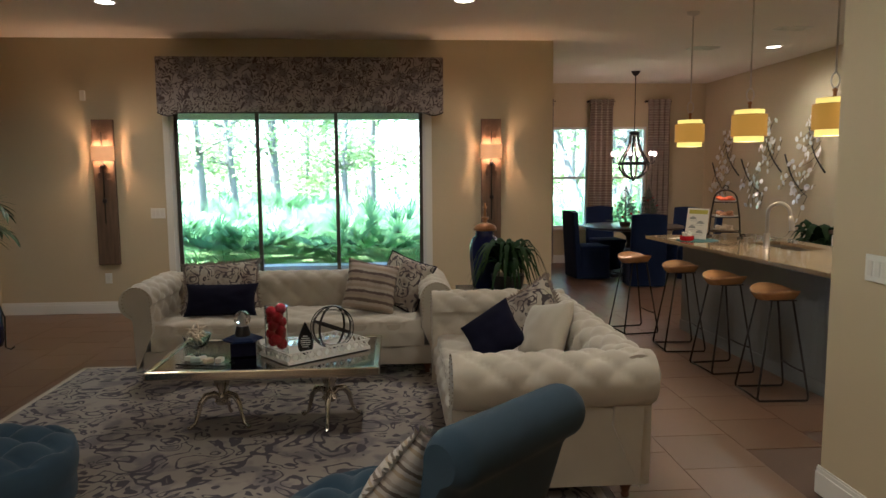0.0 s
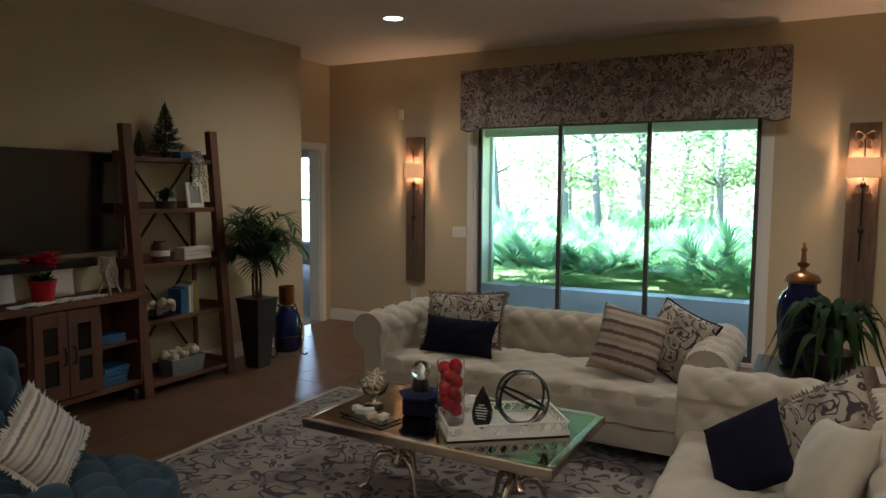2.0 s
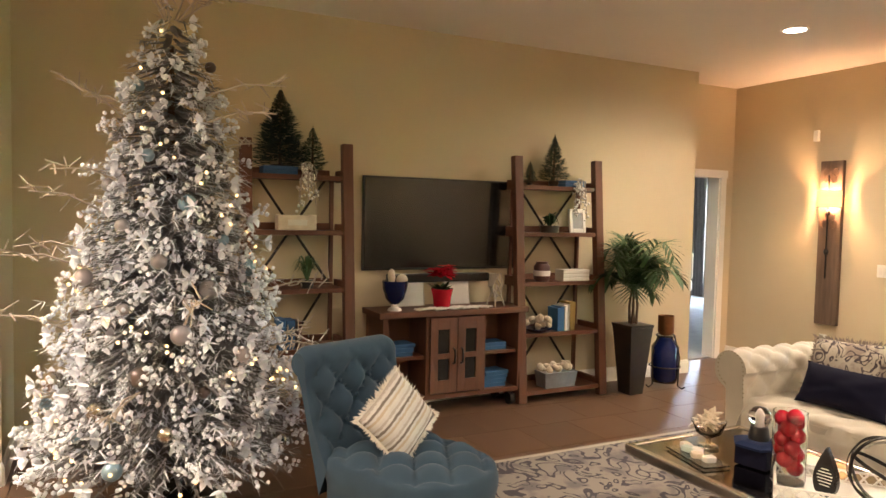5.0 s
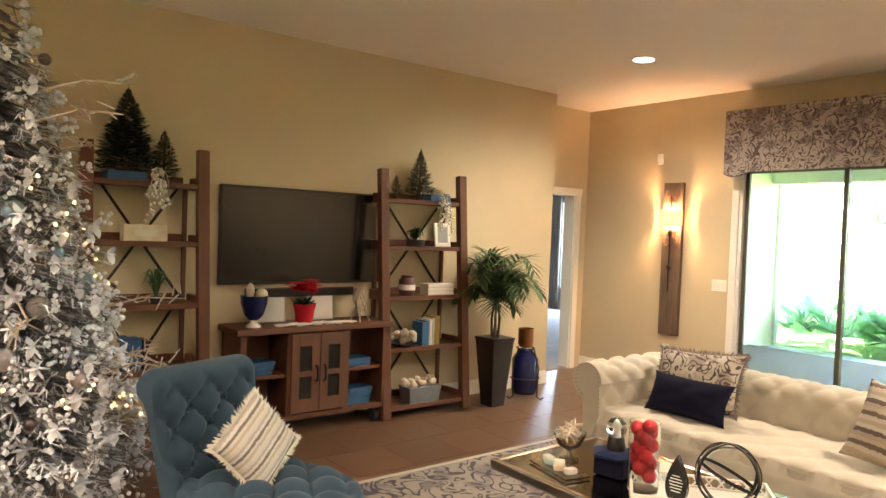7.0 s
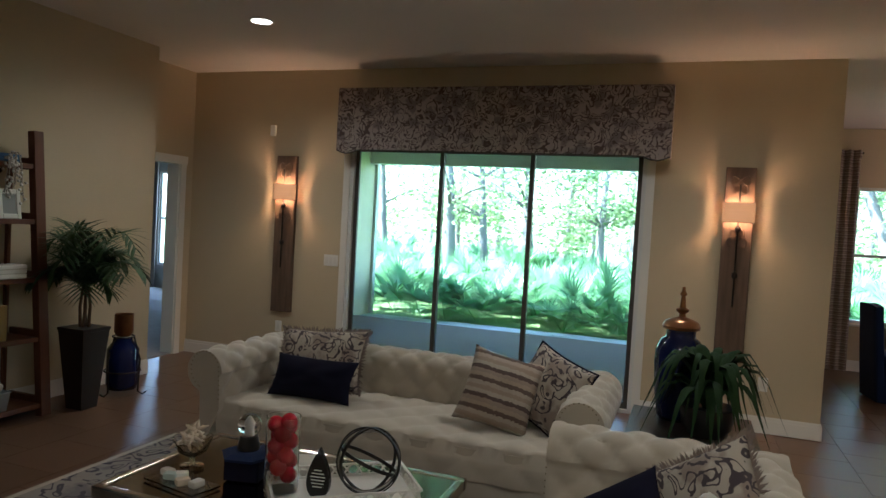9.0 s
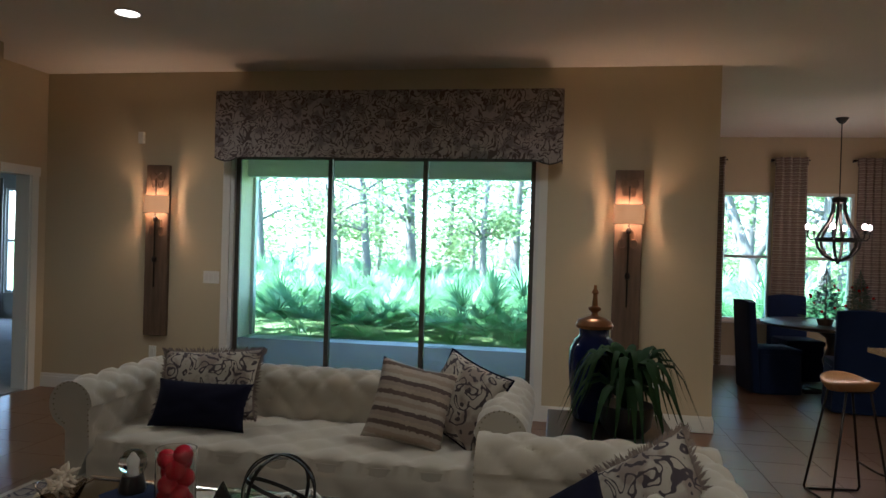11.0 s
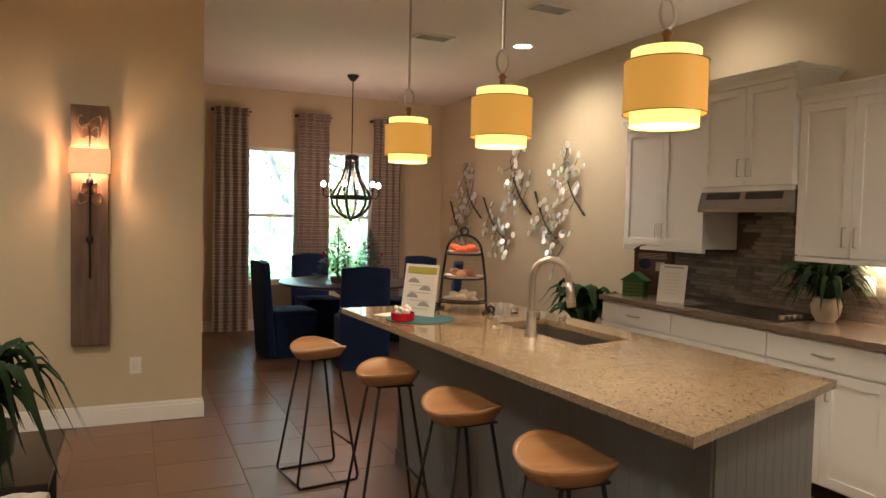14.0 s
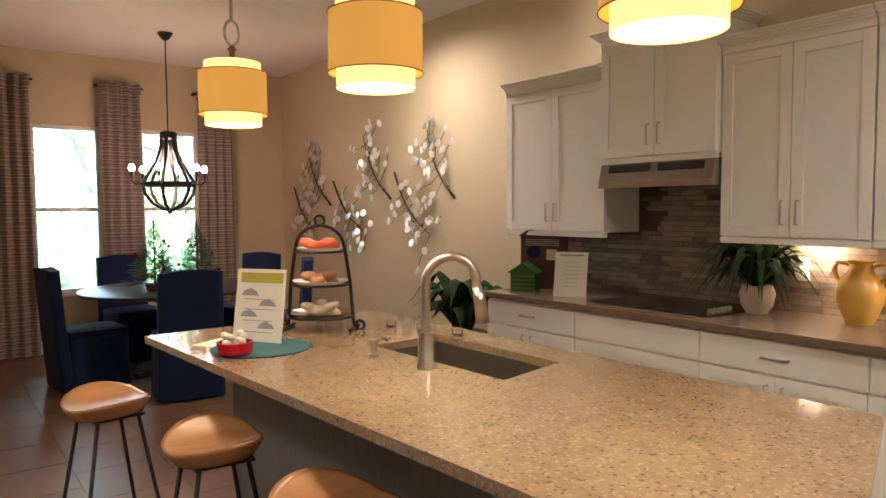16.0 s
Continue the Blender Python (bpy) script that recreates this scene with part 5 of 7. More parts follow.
for k in range(34):
    a = k * 2.399
    reach, rise = rng.uniform(0.12, 0.42), rng.uniform(0.12, 0.58)
    bm = bmesh.new()
    pts = [Vector((math.cos(a) * reach * t, math.sin(a) * reach * t, 0.9 + rise * math.sin(t * 2.0) - 0.12 * t * t)) for t in (j / 12 for j in range(13))]
    bm_tube(pts, 0.004, 5, bm)
    for j in range(2, 13):
        for s in (-1, 1):
            d = (pts[j] - pts[j - 1]).normalized()
            side = d.cross(Vector((0, 0, 1))).normalized() * s
            L = 0.20 * math.sin(math.pi * (j / 13) ** 0.8) + 0.06
            bm_leaf(bm, pts[j], pts[j] + (side * 0.85 + d * 0.7).normalized() * L, 0.028, 0.05, 3)
    part("frond", bm, PALMLEAF, pp)
bj = holder("candle_jar", pose(-2.08, -1.72, 0), "cobalt glass jar in an iron stand under an amber cup", "candle holder")
part("jar", bm_lathe([(0.0, 0.05), (0.11, 0.05), (0.125, 0.10), (0.125, 0.38), (0.09, 0.43), (0.07, 0.45), (0.07, 0.47)], 28), GLAZE, bj, smooth="all")
part("candle_cup", bm_lathe([(0.055, 0.49), (0.075, 0.52), (0.075, 0.67), (0.072, 0.67), (0.07, 0.53), (0.0, 0.51)], 24), COPPER, bj, smooth=True)
bm = bm_tube([(0.14 * math.cos(t), 0.14 * math.sin(t), 0.20) for t in (k * math.pi / 12 for k in range(24))], 0.006, 6, closed=True)
bm_tube([(0.085 * math.cos(t), 0.085 * math.sin(t), 0.485) for t in (k * math.pi / 12 for k in range(24))], 0.006, 6, bm, closed=True)
for k in range(3):
    a = k * 2.094 + 0.4
    bm_tube([(0.20 * math.cos(a), 0.20 * math.sin(a), 0.03), (0.17 * math.cos(a), 0.17 * math.sin(a), 0.008), (0.13 * math.cos(a), 0.13 * math.sin(a), 0.03), (0.14 * math.cos(a), 0.14 * math.sin(a), 0.3), (0.085 * math.cos(a), 0.085 * math.sin(a), 0.485)], 0.007, 6, bm)
part("iron_stand", bm, IRON, bj)

# valance
va = holder("valance", pose(0.545, 0, 0), "padded window valance in brown scroll patterned cloth above the patio door", "valance")


def vfn(u, v):
    x = -1.545 + 3.09 * u
    low = 2.225 + (0.0 if 0.07 < u < 0.93 else -0.035 * math.sin(math.pi * ((u if u < 0.5 else 1 - u) / 0.07)))
    z = low + (2.82 - low) * v
    return (x, -0.23 - 0.006 * math.sin(math.pi * v) - 0.002 * math.sin(u * 60), z)


bm = bm_grid(vfn, 120, 12)
bm_box(-1.545, -1.535, -0.226, 0, 2.225, 2.82, bm=bm), bm_box(1.535, 1.545, -0.226, 0, 2.225, 2.82, bm=bm), bm_box(-1.53, 1.53, -0.224, -0.20, 2.24, 2.81, bm=bm), bm_box(-1.53, 1.53, -0.224, 0, 2.80, 2.818, bm=bm)
part("cloth_face", bm, VALANCE, va, smooth=True)
part("bottom_cord", bm_tube([vfn(k / 60, 0) for k in range(61)], 0.006, 6), DARKWOOD, va)

# sconces


def sconce(x, label):
    s = holder("wall_sconce", pose(x, 0, 0), label, "wall lamp", "lit sconces on tall wooden boards")
    part("board", bm_box(-0.115, 0.115, -0.045, 0, 0.56, 2.17, 0.006), BARN, s, "weathered vertical wooden board")
    for k, z in enumerate((1.99, 2.06, 1.62, 1.55)):
        part("carved_ring", bm_tube([(0.075 * math.cos(t) * (1 if k % 2 else 0.7), -0.052, z + 0.04 * math.sin(t * 2)) for t in (j * math.pi / 12 for j in range(24))], 0.006, 5, closed=True), BARN, s)
    bm = bm_tube([(0, -0.075, 1.02), (0, -0.075, 1.98), (0, -0.08, 2.03)], 0.007, 8)
    for z in (1.28, 1.66):
        bm_ball(0.024, (0, -0.075, z), 10, bm, (1, 1, 1.3)), bm_tube([(0, -0.045, z), (0, -0.075, z)], 0.007, 6, bm)
    part("rod", bm, IRON, s, smooth=True)

    def sh(u, v):
        a = math.pi * (1 + u)
        return (0.125 * math.cos(a), -0.05 + 0.09 * math.sin(a), 1.715 + 0.165 * v)
    part("shade", bm_grid(sh, 24, 2), SCONCESHADE, s, "glowing cream half drum shade", smooth=True).visible_shadow = True
    part("shade_rim", bm_tube([sh(k / 24, 0) for k in range(25)], 0.003, 5), IRON, s)
    for z in (1.93, 1.66):
        lamp = new("sconce_lamp", bpy.data.lights.new("sconce_lamp", "POINT"))
        lamp.data.energy, lamp.data.color, lamp.data.shadow_soft_size = LAMPS["sconce"] * 0.4, (1.0, 0.56, 0.28), 0.035
        lamp.matrix_basis = pose(x, -0.085, 1.80 + (0.02 if z > 1.8 else -0.02))


sconce(-1.665, "glowing sconce on a tall weathered board by the bedroom doorway")
sconce(2.65, "glowing sconce on a tall weathered board behind the blue jar")

# dining room


def slip_chair(m, label):
    c = holder("dining_chair", m, label, "dining chair", "navy dining chairs round the table")

    def skirt(u, v):
        a = 2 * math.pi * u
        x, y = math.cos(a), math.sin(a)
        k = (abs(x) ** 6 + abs(y) ** 6) ** (-1 / 6)
        f = 1 + 0.05 * (1 - v) + 0.012 * math.sin(a * 9) * (1 - v)
        return (0.235 * x * k * f, -0.02 + 0.245 * y * k * f, 0.01 + 0.42 * v)
    part("skirt", bm_grid(skirt, 72, 6, close_u=True, caps=True), NAVYCHAIR, c, "navy cloth skirt to the floor", smooth=True)
    part("seat", bm_box(-0.23, 0.23, -0.26, 0.20, 0.42, 0.49, 0.03), NAVYCHAIR, c, smooth=True)

    def back(u, v):
        a = 2 * math.pi * u
        x, y = math.cos(a), math.sin(a)
        k = (abs(x) ** 8 + abs(y) ** 8) ** (-1 / 8)
        s = 1 - 0.06 * v
        return (0.245 * x * k * s, 0.225 + 0.07 * v + 0.045 * y * k, 0.02 + 0.96 * v + 0.02 * (1 - (x * k) ** 2) * (v > 0.95))
    part("backrest", bm_grid(back, 48, 12, close_u=True, caps=True), NAVYCHAIR, c, "tall navy cloth back", smooth=True)
    return c


DTX, DTY = 5.08, 2.15
dt = holder("dining_table", pose(DTX, DTY, 0), "round dark wooden pedestal dining table under the chandelier", "dining table")
part("tabletop", bm_lathe([(0.0, 0.71), (0.66, 0.715), (0.74, 0.73), (0.745, 0.755), (0.73, 0.76), (0.0, 0.76)], 56), DARKWOOD, dt, smooth=True)
part("pedestal", bm_lathe([(0.30, 0.03), (0.28, 0.07), (0.10, 0.11), (0.075, 0.2), (0.12, 0.36), (0.07, 0.5), (0.09, 0.6), (0.22, 0.70), (0.24, 0.715)], 28), DARKWOOD, dt, smooth=True)
for k in range(4):
    part("foot", bm_box(0.0, 0.36, -0.035, 0.035, 0.0, 0.05, 0.01), DARKWOOD, dt, at=pose(0, 0, 0, 0, 0, 90 * k + 20))
for a, r, lab in ((187, 0.69, "navy slipcovered dining chair near the wall's end"), (262, 0.86, "navy slipcovered dining chair with its back to the island"), (28, 0.95, "navy slipcovered dining chair drawn up to the round table"),
                  (-22, 0.92, "navy slipcovered dining chair beside the mirrored wall art"), (98, 0.86, "navy slipcovered dining chair in front of the windows")):
    t = radians(a)
    slip_chair(pose(DTX + r * math.cos(t), DTY + r * math.sin(t), 0, 0, 0, a - 90), lab)
fir_tree(pose(DTX - 0.18, DTY - 0.22, 0.76), 0.60, 0.26, "frosted tabletop fir with red berries on the dining table", 420, mottled("frosted_fir", (0.10, 0.15, 0.11), (0.04, 0.07, 0.05), 0.8), BARN, berries=RED)
fir_tree(pose(DTX + 0.27, DTY + 0.07, 0.76), 0.57, 0.22, "second frosted tabletop fir with red berries on the dining table", 380, mottled("frosted_fir", (0.10, 0.15, 0.11), (0.04, 0.07, 0.05), 0.8), BARN, berries=RED)

ch = holder("chandelier", pose(5.16, 2.36, 0), "dark wooden orb chandelier with lit bulbs over the dining table", "chandelier")
part("canopy", bm_lathe([(0.005, H - 0.07), (0.03, H - 0.06), (0.065, H - 0.012), (0.068, H)], 20), IRON, ch, smooth=True)
part("chain", bm_tube([(0, 0, 2.16), (0, 0, H - 0.06)], 0.006, 6), IRON, ch)
part("crown", bm_lathe([(0.05, 2.09), (0.075, 2.10), (0.08, 2.15), (0.05, 2.165), (0.01, 2.17)], 16), IRON, ch)
part("hoop", bm_grid(lambda u, v: ((0.235 if 0.25 <= v < 0.75 else 0.222) * math.cos(2 * math.pi * u), (0.235 if 0.25 <= v < 0.75 else 0.222) * math.sin(2 * math.pi * u), 1.66 + (0.045 if v >= 0.5 and v < 1 else 0)), 48, 4, close_u=True), IRON, ch)
for k in range(6):
    a = k * math.pi / 3
    pts = [(math.cos(a) * r, math.sin(a) * r, z) for r, z in ((0.06, 2.12), (0.07, 2.0), (0.11, 1.88), (0.19, 1.76), (0.228, 1.68), (0.215, 1.60), (0.15, 1.51), (0.06, 1.46), (0.0, 1.45))]
    part("stave", bm_tube(pts, 0.016, 6), IRON, ch)
    arm = part("candle_arm", bm_tube([(math.cos(a) * r, math.sin(a) * r, z) for r, z in ((0.23, 1.69), (0.29, 1.68), (0.32, 1.71), (0.32, 1.76))], 0.008, 6), IRON, ch)
    part("candle", bm_lathe([(0.026, 0), (0.028, 0.006), (0.014, 0.008), (0.014, 0.05)], 12), IRON, arm, at=pose(0.32 * math.cos(a), 0.32 * math.sin(a), 1.75))
    part("bulb", bm_ball(0.029, seg=12, squash=(1, 1, 1.25)), BULB, arm, smooth="all", at=pose(0.32 * math.cos(a), 0.32 * math.sin(a), 1.825))
part("finial", bm_ball(0.022, (0, 0, 1.435), 10), IRON, ch, smooth="all")
lamp = new("chandelier_lamp", bpy.data.lights.new("chandelier_lamp", "POINT"))
lamp.data.energy, lamp.data.color, lamp.data.shadow_soft_size = LAMPS["chandelier"], (1.0, 0.62, 0.42), 0.15
lamp.matrix_basis = pose(5.16, 2.36, 1.86)

for x0, x1, lab in ((3.80, 4.22, "striped woven curtain gathered beside the dining window"), (4.82, 5.24, "striped woven curtain gathered between the two dining windows"), (5.82, 6.22, "striped woven curtain gathered by the dining room corner")):
    c = holder("curtain", pose((x0 + x1) / 2, 3.62, 0), lab, "curtain", "curtains in the dining room")
    w = x1 - x0
    bm = bm_grid(lambda u, v: ((u - 0.5) * w * (0.94 + 0.10 * (1 - v)), 0.035 * math.sin(u * 2 * math.pi * 4) * (0.6 + 0.4 * v), 0.015 + 2.70 * v), 90, 14)
    part("drape", bm, CURTAIN, c, smooth="all")
    part("pleat_band", bm_grid(lambda u, v: ((u - 0.5) * w, 0.045 * math.sin(u * 2 * math.pi * 4) - 0.004, 2.66 + 0.11 * v), 90, 3), CURTAIN, c, smooth="all")
    part("short_rod", bm_tube([(-w / 2 - 0.03, 0.05, 2.74), (w / 2 + 0.03, 0.05, 2.74)], 0.011, 8), IRON, c)
    for s in (-1, 1):
        part("bracket", bm_box(s * w / 2 - 0.012, s * w / 2 + 0.012, 0.05, 0.13, 2.725, 2.755), IRON, c)

# mirrored branches on the east wall
for k, (y0, z0, y1, z1, seed) in enumerate(((0.27, 1.53, 0.66, 2.13, 1), (1.25, 1.54, 1.74, 2.15, 2), (2.44, 1.49, 2.98, 2.10, 3), (1.18, 1.78, 0.62, 1.22, 4), (2.38, 1.74, 1.70, 1.20, 5), (3.35, 1.70, 2.85, 1.22, 6))):
    b = holder("wall_branch", pose(EX, 0, 0), "dark metal branch with round mirror leaves on the wall", "wall art", "mirrored branches on the wall")
    rng = random.Random(seed)
    base, tip = Vector((-0.03, y0, z0)), Vector((-0.03, y1, z1))
    d = tip - base
    side = Vector((0, d.z, -d.y)) * 0.10
    pts = [base + d * t + side * math.sin(t * math.pi) * (1 if k < 3 else -1) for t in (j / 10 for j in range(11))]
    part("stem", bm_tube(pts, [0.012 - 0.009 * j / 10 for j in range(11)], 7), IRON, b, smooth="all")
    part("peg", bm_tube([(0, pts[2].y, pts[2].z), tuple(pts[2])], 0.006, 6), IRON, b), part("peg", bm_tube([(0, pts[8].y, pts[8].z), tuple(pts[8])], 0.006, 6), IRON, b)
    disc = None
    for j in range(15):
        p = pts[3 + j // 2]
        s = 1 if j % 2 else -1
        out = (side.normalized() * s * rng.uniform(0.08, 0.33) + d.normalized() * rng.uniform(-0.04, 0.13))
        q = p + out
        mid = p.lerp(q, 0.5) + d.normalized() * -0.02
        part("twig", bm_tube([tuple(p), tuple(mid), tuple(q)], [0.0035, 0.003, 0.0025], 5), IRON, b)
        for t in (0.55, 1.02):
            c = p.lerp(q, t) + Vector((-rng.uniform(0.005, 0.03), rng.uniform(-0.035, 0.035), rng.uniform(-0.035, 0.035)))
            if disc is None:
                disc = part("mirror_leaf", bm_lathe([(0.0, 0), (0.031, 0.0), (0.035, 0.003), (0.031, 0.006), (0.0, 0.006)], 14), MIRROR, b)
                disc.matrix_basis = pose(c.x, c.y, c.z, 0, -90 + rng.uniform(-14, 14), rng.uniform(-14, 14))
            else:
                again(disc, b, pose(c.x, c.y, c.z, 0, -90 + rng.uniform(-22, 22), rng.uniform(-22, 22)))

# island
ih = holder("kitchen_island", pose(0, 0, 0), "grey panelled kitchen island under a long granite worktop", "kitchen island")
FL, NL, NR, FR = Vector((4.07, -1.17, 0)), Vector((4.255, -3.89, 0)), Vector((5.26, -3.55, 0)), Vector((5.22, -1.12, 0))


def inner(a, b):
    """A point of the worktop: a across from the stools, b along from the near end."""
    return (NL.lerp(NR, a)).lerp(FL.lerp(FR, a), b)


def slab(z0, z1, a0=0.0, a1=1.0, b0=0.0, b1=1.0, hole=None):
    bm = bmesh.new()
    us = sorted({a0, a1, *(hole[:2] if hole else ())})
    vs = sorted({b0, b1, *(hole[2:] if hole else ())})
    for z in (z0, z1):
        grid = [[bm.verts.new((*inner(u, v)[:2], z)) for u in us] for v in vs]
        for j in range(len(vs) - 1):
            for i in range(len(us) - 1):
                if not (hole and i == 1 and j == 1):
                    bm.faces.new((grid[j][i], grid[j][i + 1], grid[j + 1][i + 1], grid[j + 1][i]))
        if z == z0:
            low = grid
    rim = [e for e in bm.edges if len(e.link_faces) == 1]
    bmesh.ops.bridge_loops(bm, edges=[e for e in rim if not hole or True]) if not hole else None
    if hole:
        def ring(g, idx):
            return [g[j][i] for j, i in idx]
        n, m = len(vs) - 1, len(us) - 1
        for idx in ([(0, i) for i in range(m + 1)] + [(j, m) for j in range(1, n + 1)] + [(n, i) for i in range(m - 1, -1, -1)] + [(j, 0) for j in range(n - 1, 0, -1)], [(1, 1), (1, 2), (2, 2), (2, 1)]):
            lo, hi = ring(low, idx), ring(grid, idx)
            for k in range(len(idx)):
                q = (k + 1) % len(idx)
                bm.faces.new((lo[k], lo[q], hi[q], hi[k]))
    return bm


def island_body():
    bm = slab(0.0, 0.884, 0.24, 0.96, 0.03, 0.90, hole=HOLE)
    bmesh.ops.recalc_face_normals(bm, faces=bm.faces[:])
    return bm


HOLE = (0.54, 0.84, 0.40, 0.68)
bm = slab(0.885, 0.915, hole=HOLE)
bmesh.ops.recalc_face_normals(bm, faces=bm.faces[:])
part("worktop", bm, GRANITE, ih, "speckled beige granite worktop")
part("body", island_body(), ISLEPAINT, ih, "grey painted island body")
for k in range(34):
    p, q = inner(0.24, 0.03 + 0.87 * k / 34), inner(0.24, 0.03 + 0.87 * (k + 1) / 34)
    a = math.degrees(math.atan2(q.y - p.y, q.x - p.x))
    L = (q - p).length
    part("beadboard", bm_box(0.0003, L - 0.0003, 0.0, 0.008, 0.10, 0.86, 0.001), ISLEPAINT, ih, at=pose(p.x, p.y, 0, 0, 0, a))
for k in range(11):
    p, q = inner(0.24 + 0.72 * k / 11, 0.03), inner(0.24 + 0.72 * (k + 1) / 11, 0.03)
    a = math.degrees(math.atan2(q.y - p.y, q.x - p.x))
    part("beadboard", bm_box(0.0003, (q - p).length - 0.0003, -0.008, 0.0, 0.10, 0.86, 0.001), ISLEPAINT, ih, at=pose(p.x, p.y, 0, 0, 0, a))
for a0, b0, a1, b1, s in ((0.24, 0.03, 0.24, 0.90, 1), (0.24, 0.03, 0.96, 0.03, -1)):
    p, q = inner(a0, b0), inner(a1, b1)
    ang = math.degrees(math.atan2(q.y - p.y, q.x - p.x))
    part("plinth", bm_box(-0.012, (q - p).length + 0.012, *sorted((s * 0.0, s * 0.014)), 0, 0.10, 0.003), ISLEPAINT, ih, at=pose(p.x, p.y, 0, 0, 0, ang))
sk = holder("sink", pose(0, 0, 0), "undermounted stainless steel sink in the island", "sink")
c = [inner(u, v) for u, v in ((HOLE[0], HOLE[2]), (HOLE[1], HOLE[2]), (HOLE[1], HOLE[3]), (HOLE[0], HOLE[3]))]
bm = bmesh.new()
mid = sum(c, Vector()) / 4
ro, ri = [], []
for p in c:
    ro.append((bm.verts.new((p.x, p.y, 0.884)), bm.verts.new((*(p.lerp(mid, 0.04))[:2], 0.69))))
for k in range(4):
    a, b = ro[k], ro[(k + 1) % 4]
    bm.faces.new((a[0], b[0], b[1], a[1]))
bm.faces.new([r[1] for r in ro])
part("basin", bm, mottled("sink_steel", (0.40, 0.37, 0.33), (0.32, 0.30, 0.27), 0.38, 1.0, scale=4, fine=150, bump=0.04), sk)
part("drain", bm_lathe([(0.045, 0.691), (0.045, 0.694), (0.02, 0.692)], 20), STEEL, sk, at=pose(mid.x, mid.y, 0))
FX, FY = 4.66, -2.40
fa = holder("faucet", pose(FX, FY, 0.915, 0, 0, -33), "tall gooseneck faucet in brushed nickel at the island sink", "faucet")
part("base", bm_lathe([(0.032, 0), (0.032, 0.012), (0.027, 0.02), (0.025, 0.10), (0.022, 0.12)], 20), NICKEL, fa, smooth=True)
part("neck", bm_tube([(0, 0, 0.1)] + [(0, 0, 0.14 + 0.04 * k) for k in range(4)] + [(0.085 - 0.085 * math.cos(t), 0, 0.28 + 0.085 * math.sin(t) * 1.1) for t in (j * math.pi / 12 for j in range(0, 12))] + [(0.172, 0, 0.26)], 0.0155, 12), NICKEL, fa, smooth="all")
part("spray_head", bm_tube([(0.172, 0, 0.27), (0.182, 0, 0.22), (0.190, 0, 0.15)], [0.017, 0.021, 0.023], 14), NICKEL, fa, smooth="all")
part("lever", bm_tube([(0, 0.02, 0.075), (0, 0.05, 0.08), (0.0, 0.11, 0.105)], [0.012, 0.009, 0.007], 8), NICKEL, fa, smooth="all")
so = holder("soap_dispenser", pose(4.62, -2.13, 0.915), "small nickel soap dispenser beside the sink", "soap dispenser")
part("body", bm_lathe([(0.02, 0), (0.02, 0.01), (0.013, 0.015), (0.013, 0.045), (0.019, 0.05), (0.019, 0.062)], 16), NICKEL, so, smooth=True)
part("spout", bm_tube([(0, 0, 0.055), (0.045, 0.0, 0.062), (0.06, 0, 0.052)], 0.006, 8), NICKEL, so, smooth="all")

mat_ = holder("place_mat", pose(4.36, -1.73, 0.915), "round teal woven mat on the granite worktop", "place mat")
part("weave", bm_lathe([(0.0, 0.0), (0.185, 0.0), (0.19, 0.004), (0.18, 0.007), (0.0, 0.006)], 44), TEAL, mat_)
sg = holder("sign_card", pose(4.38, -1.63, 0.922, -10, 0, -58), "upright white card with an olive heading and grey pictures", "sign")
part("card", bm_box(-0.115, 0.115, -0.003, 0.003, 0, 0.29, 0.001), PAPER, sg)
part("heading_bar", bm_box(-0.095, 0.105, -0.0045, -0.0032, 0.235, 0.275), INKGOLD, sg)
for k, (x, z) in enumerate(((-0.045, 0.195), (0.04, 0.155), (-0.045, 0.11), (0.04, 0.065))):
    bm = bmesh.new()
    f = [bm.verts.new((x + px, -0.0045, z + pz)) for px, pz in ((-0.042, -0.012), (0.042, -0.012), (0.03, 0.004), (0.0, 0.018), (-0.03, 0.006))]
    bm.faces.new(f)
    part("picture", bm, INKGREY, sg)
    part("text_line", bm_box(-0.07, 0.07, -0.0045, -0.0035, z - 0.028, z - 0.025), INKGREY, sg)
part("prop", bm_box(-0.03, 0.03, 0.003, 0.07, 0, 0.006), PAPER, sg)
rb = holder("candy_dish", pose(4.23, -1.80, 0.922), "round red dish heaped with white wrapped sweets", "dish")
part("dish", bm_lathe([(0.055, 0), (0.062, 0.006), (0.064, 0.045), (0.058, 0.045), (0.056, 0.01), (0.0, 0.008)], 28), RED, rb, smooth=True)
rng = random.Random(5)
for k in range(14):
    part("sweet", bm_ball(0.014, seg=8, squash=(1.3, 0.9, 0.8)), WHITE, rb, smooth="all", at=pose(rng.uniform(-0.035, 0.035), rng.uniform(-0.035, 0.035), 0.035 + 0.003 * k, 0, rng.uniform(-30, 30), rng.uniform(0, 180)))
pl = holder("paper_sheet", pose(4.30, -1.50, 0.915, 0, 0, 30), "white sheet of paper lying on the worktop", "paper")
part("sheet", bm_box(-0.12, 0.08, -0.06, 0.06, 0, 0.002), PAPER, pl)

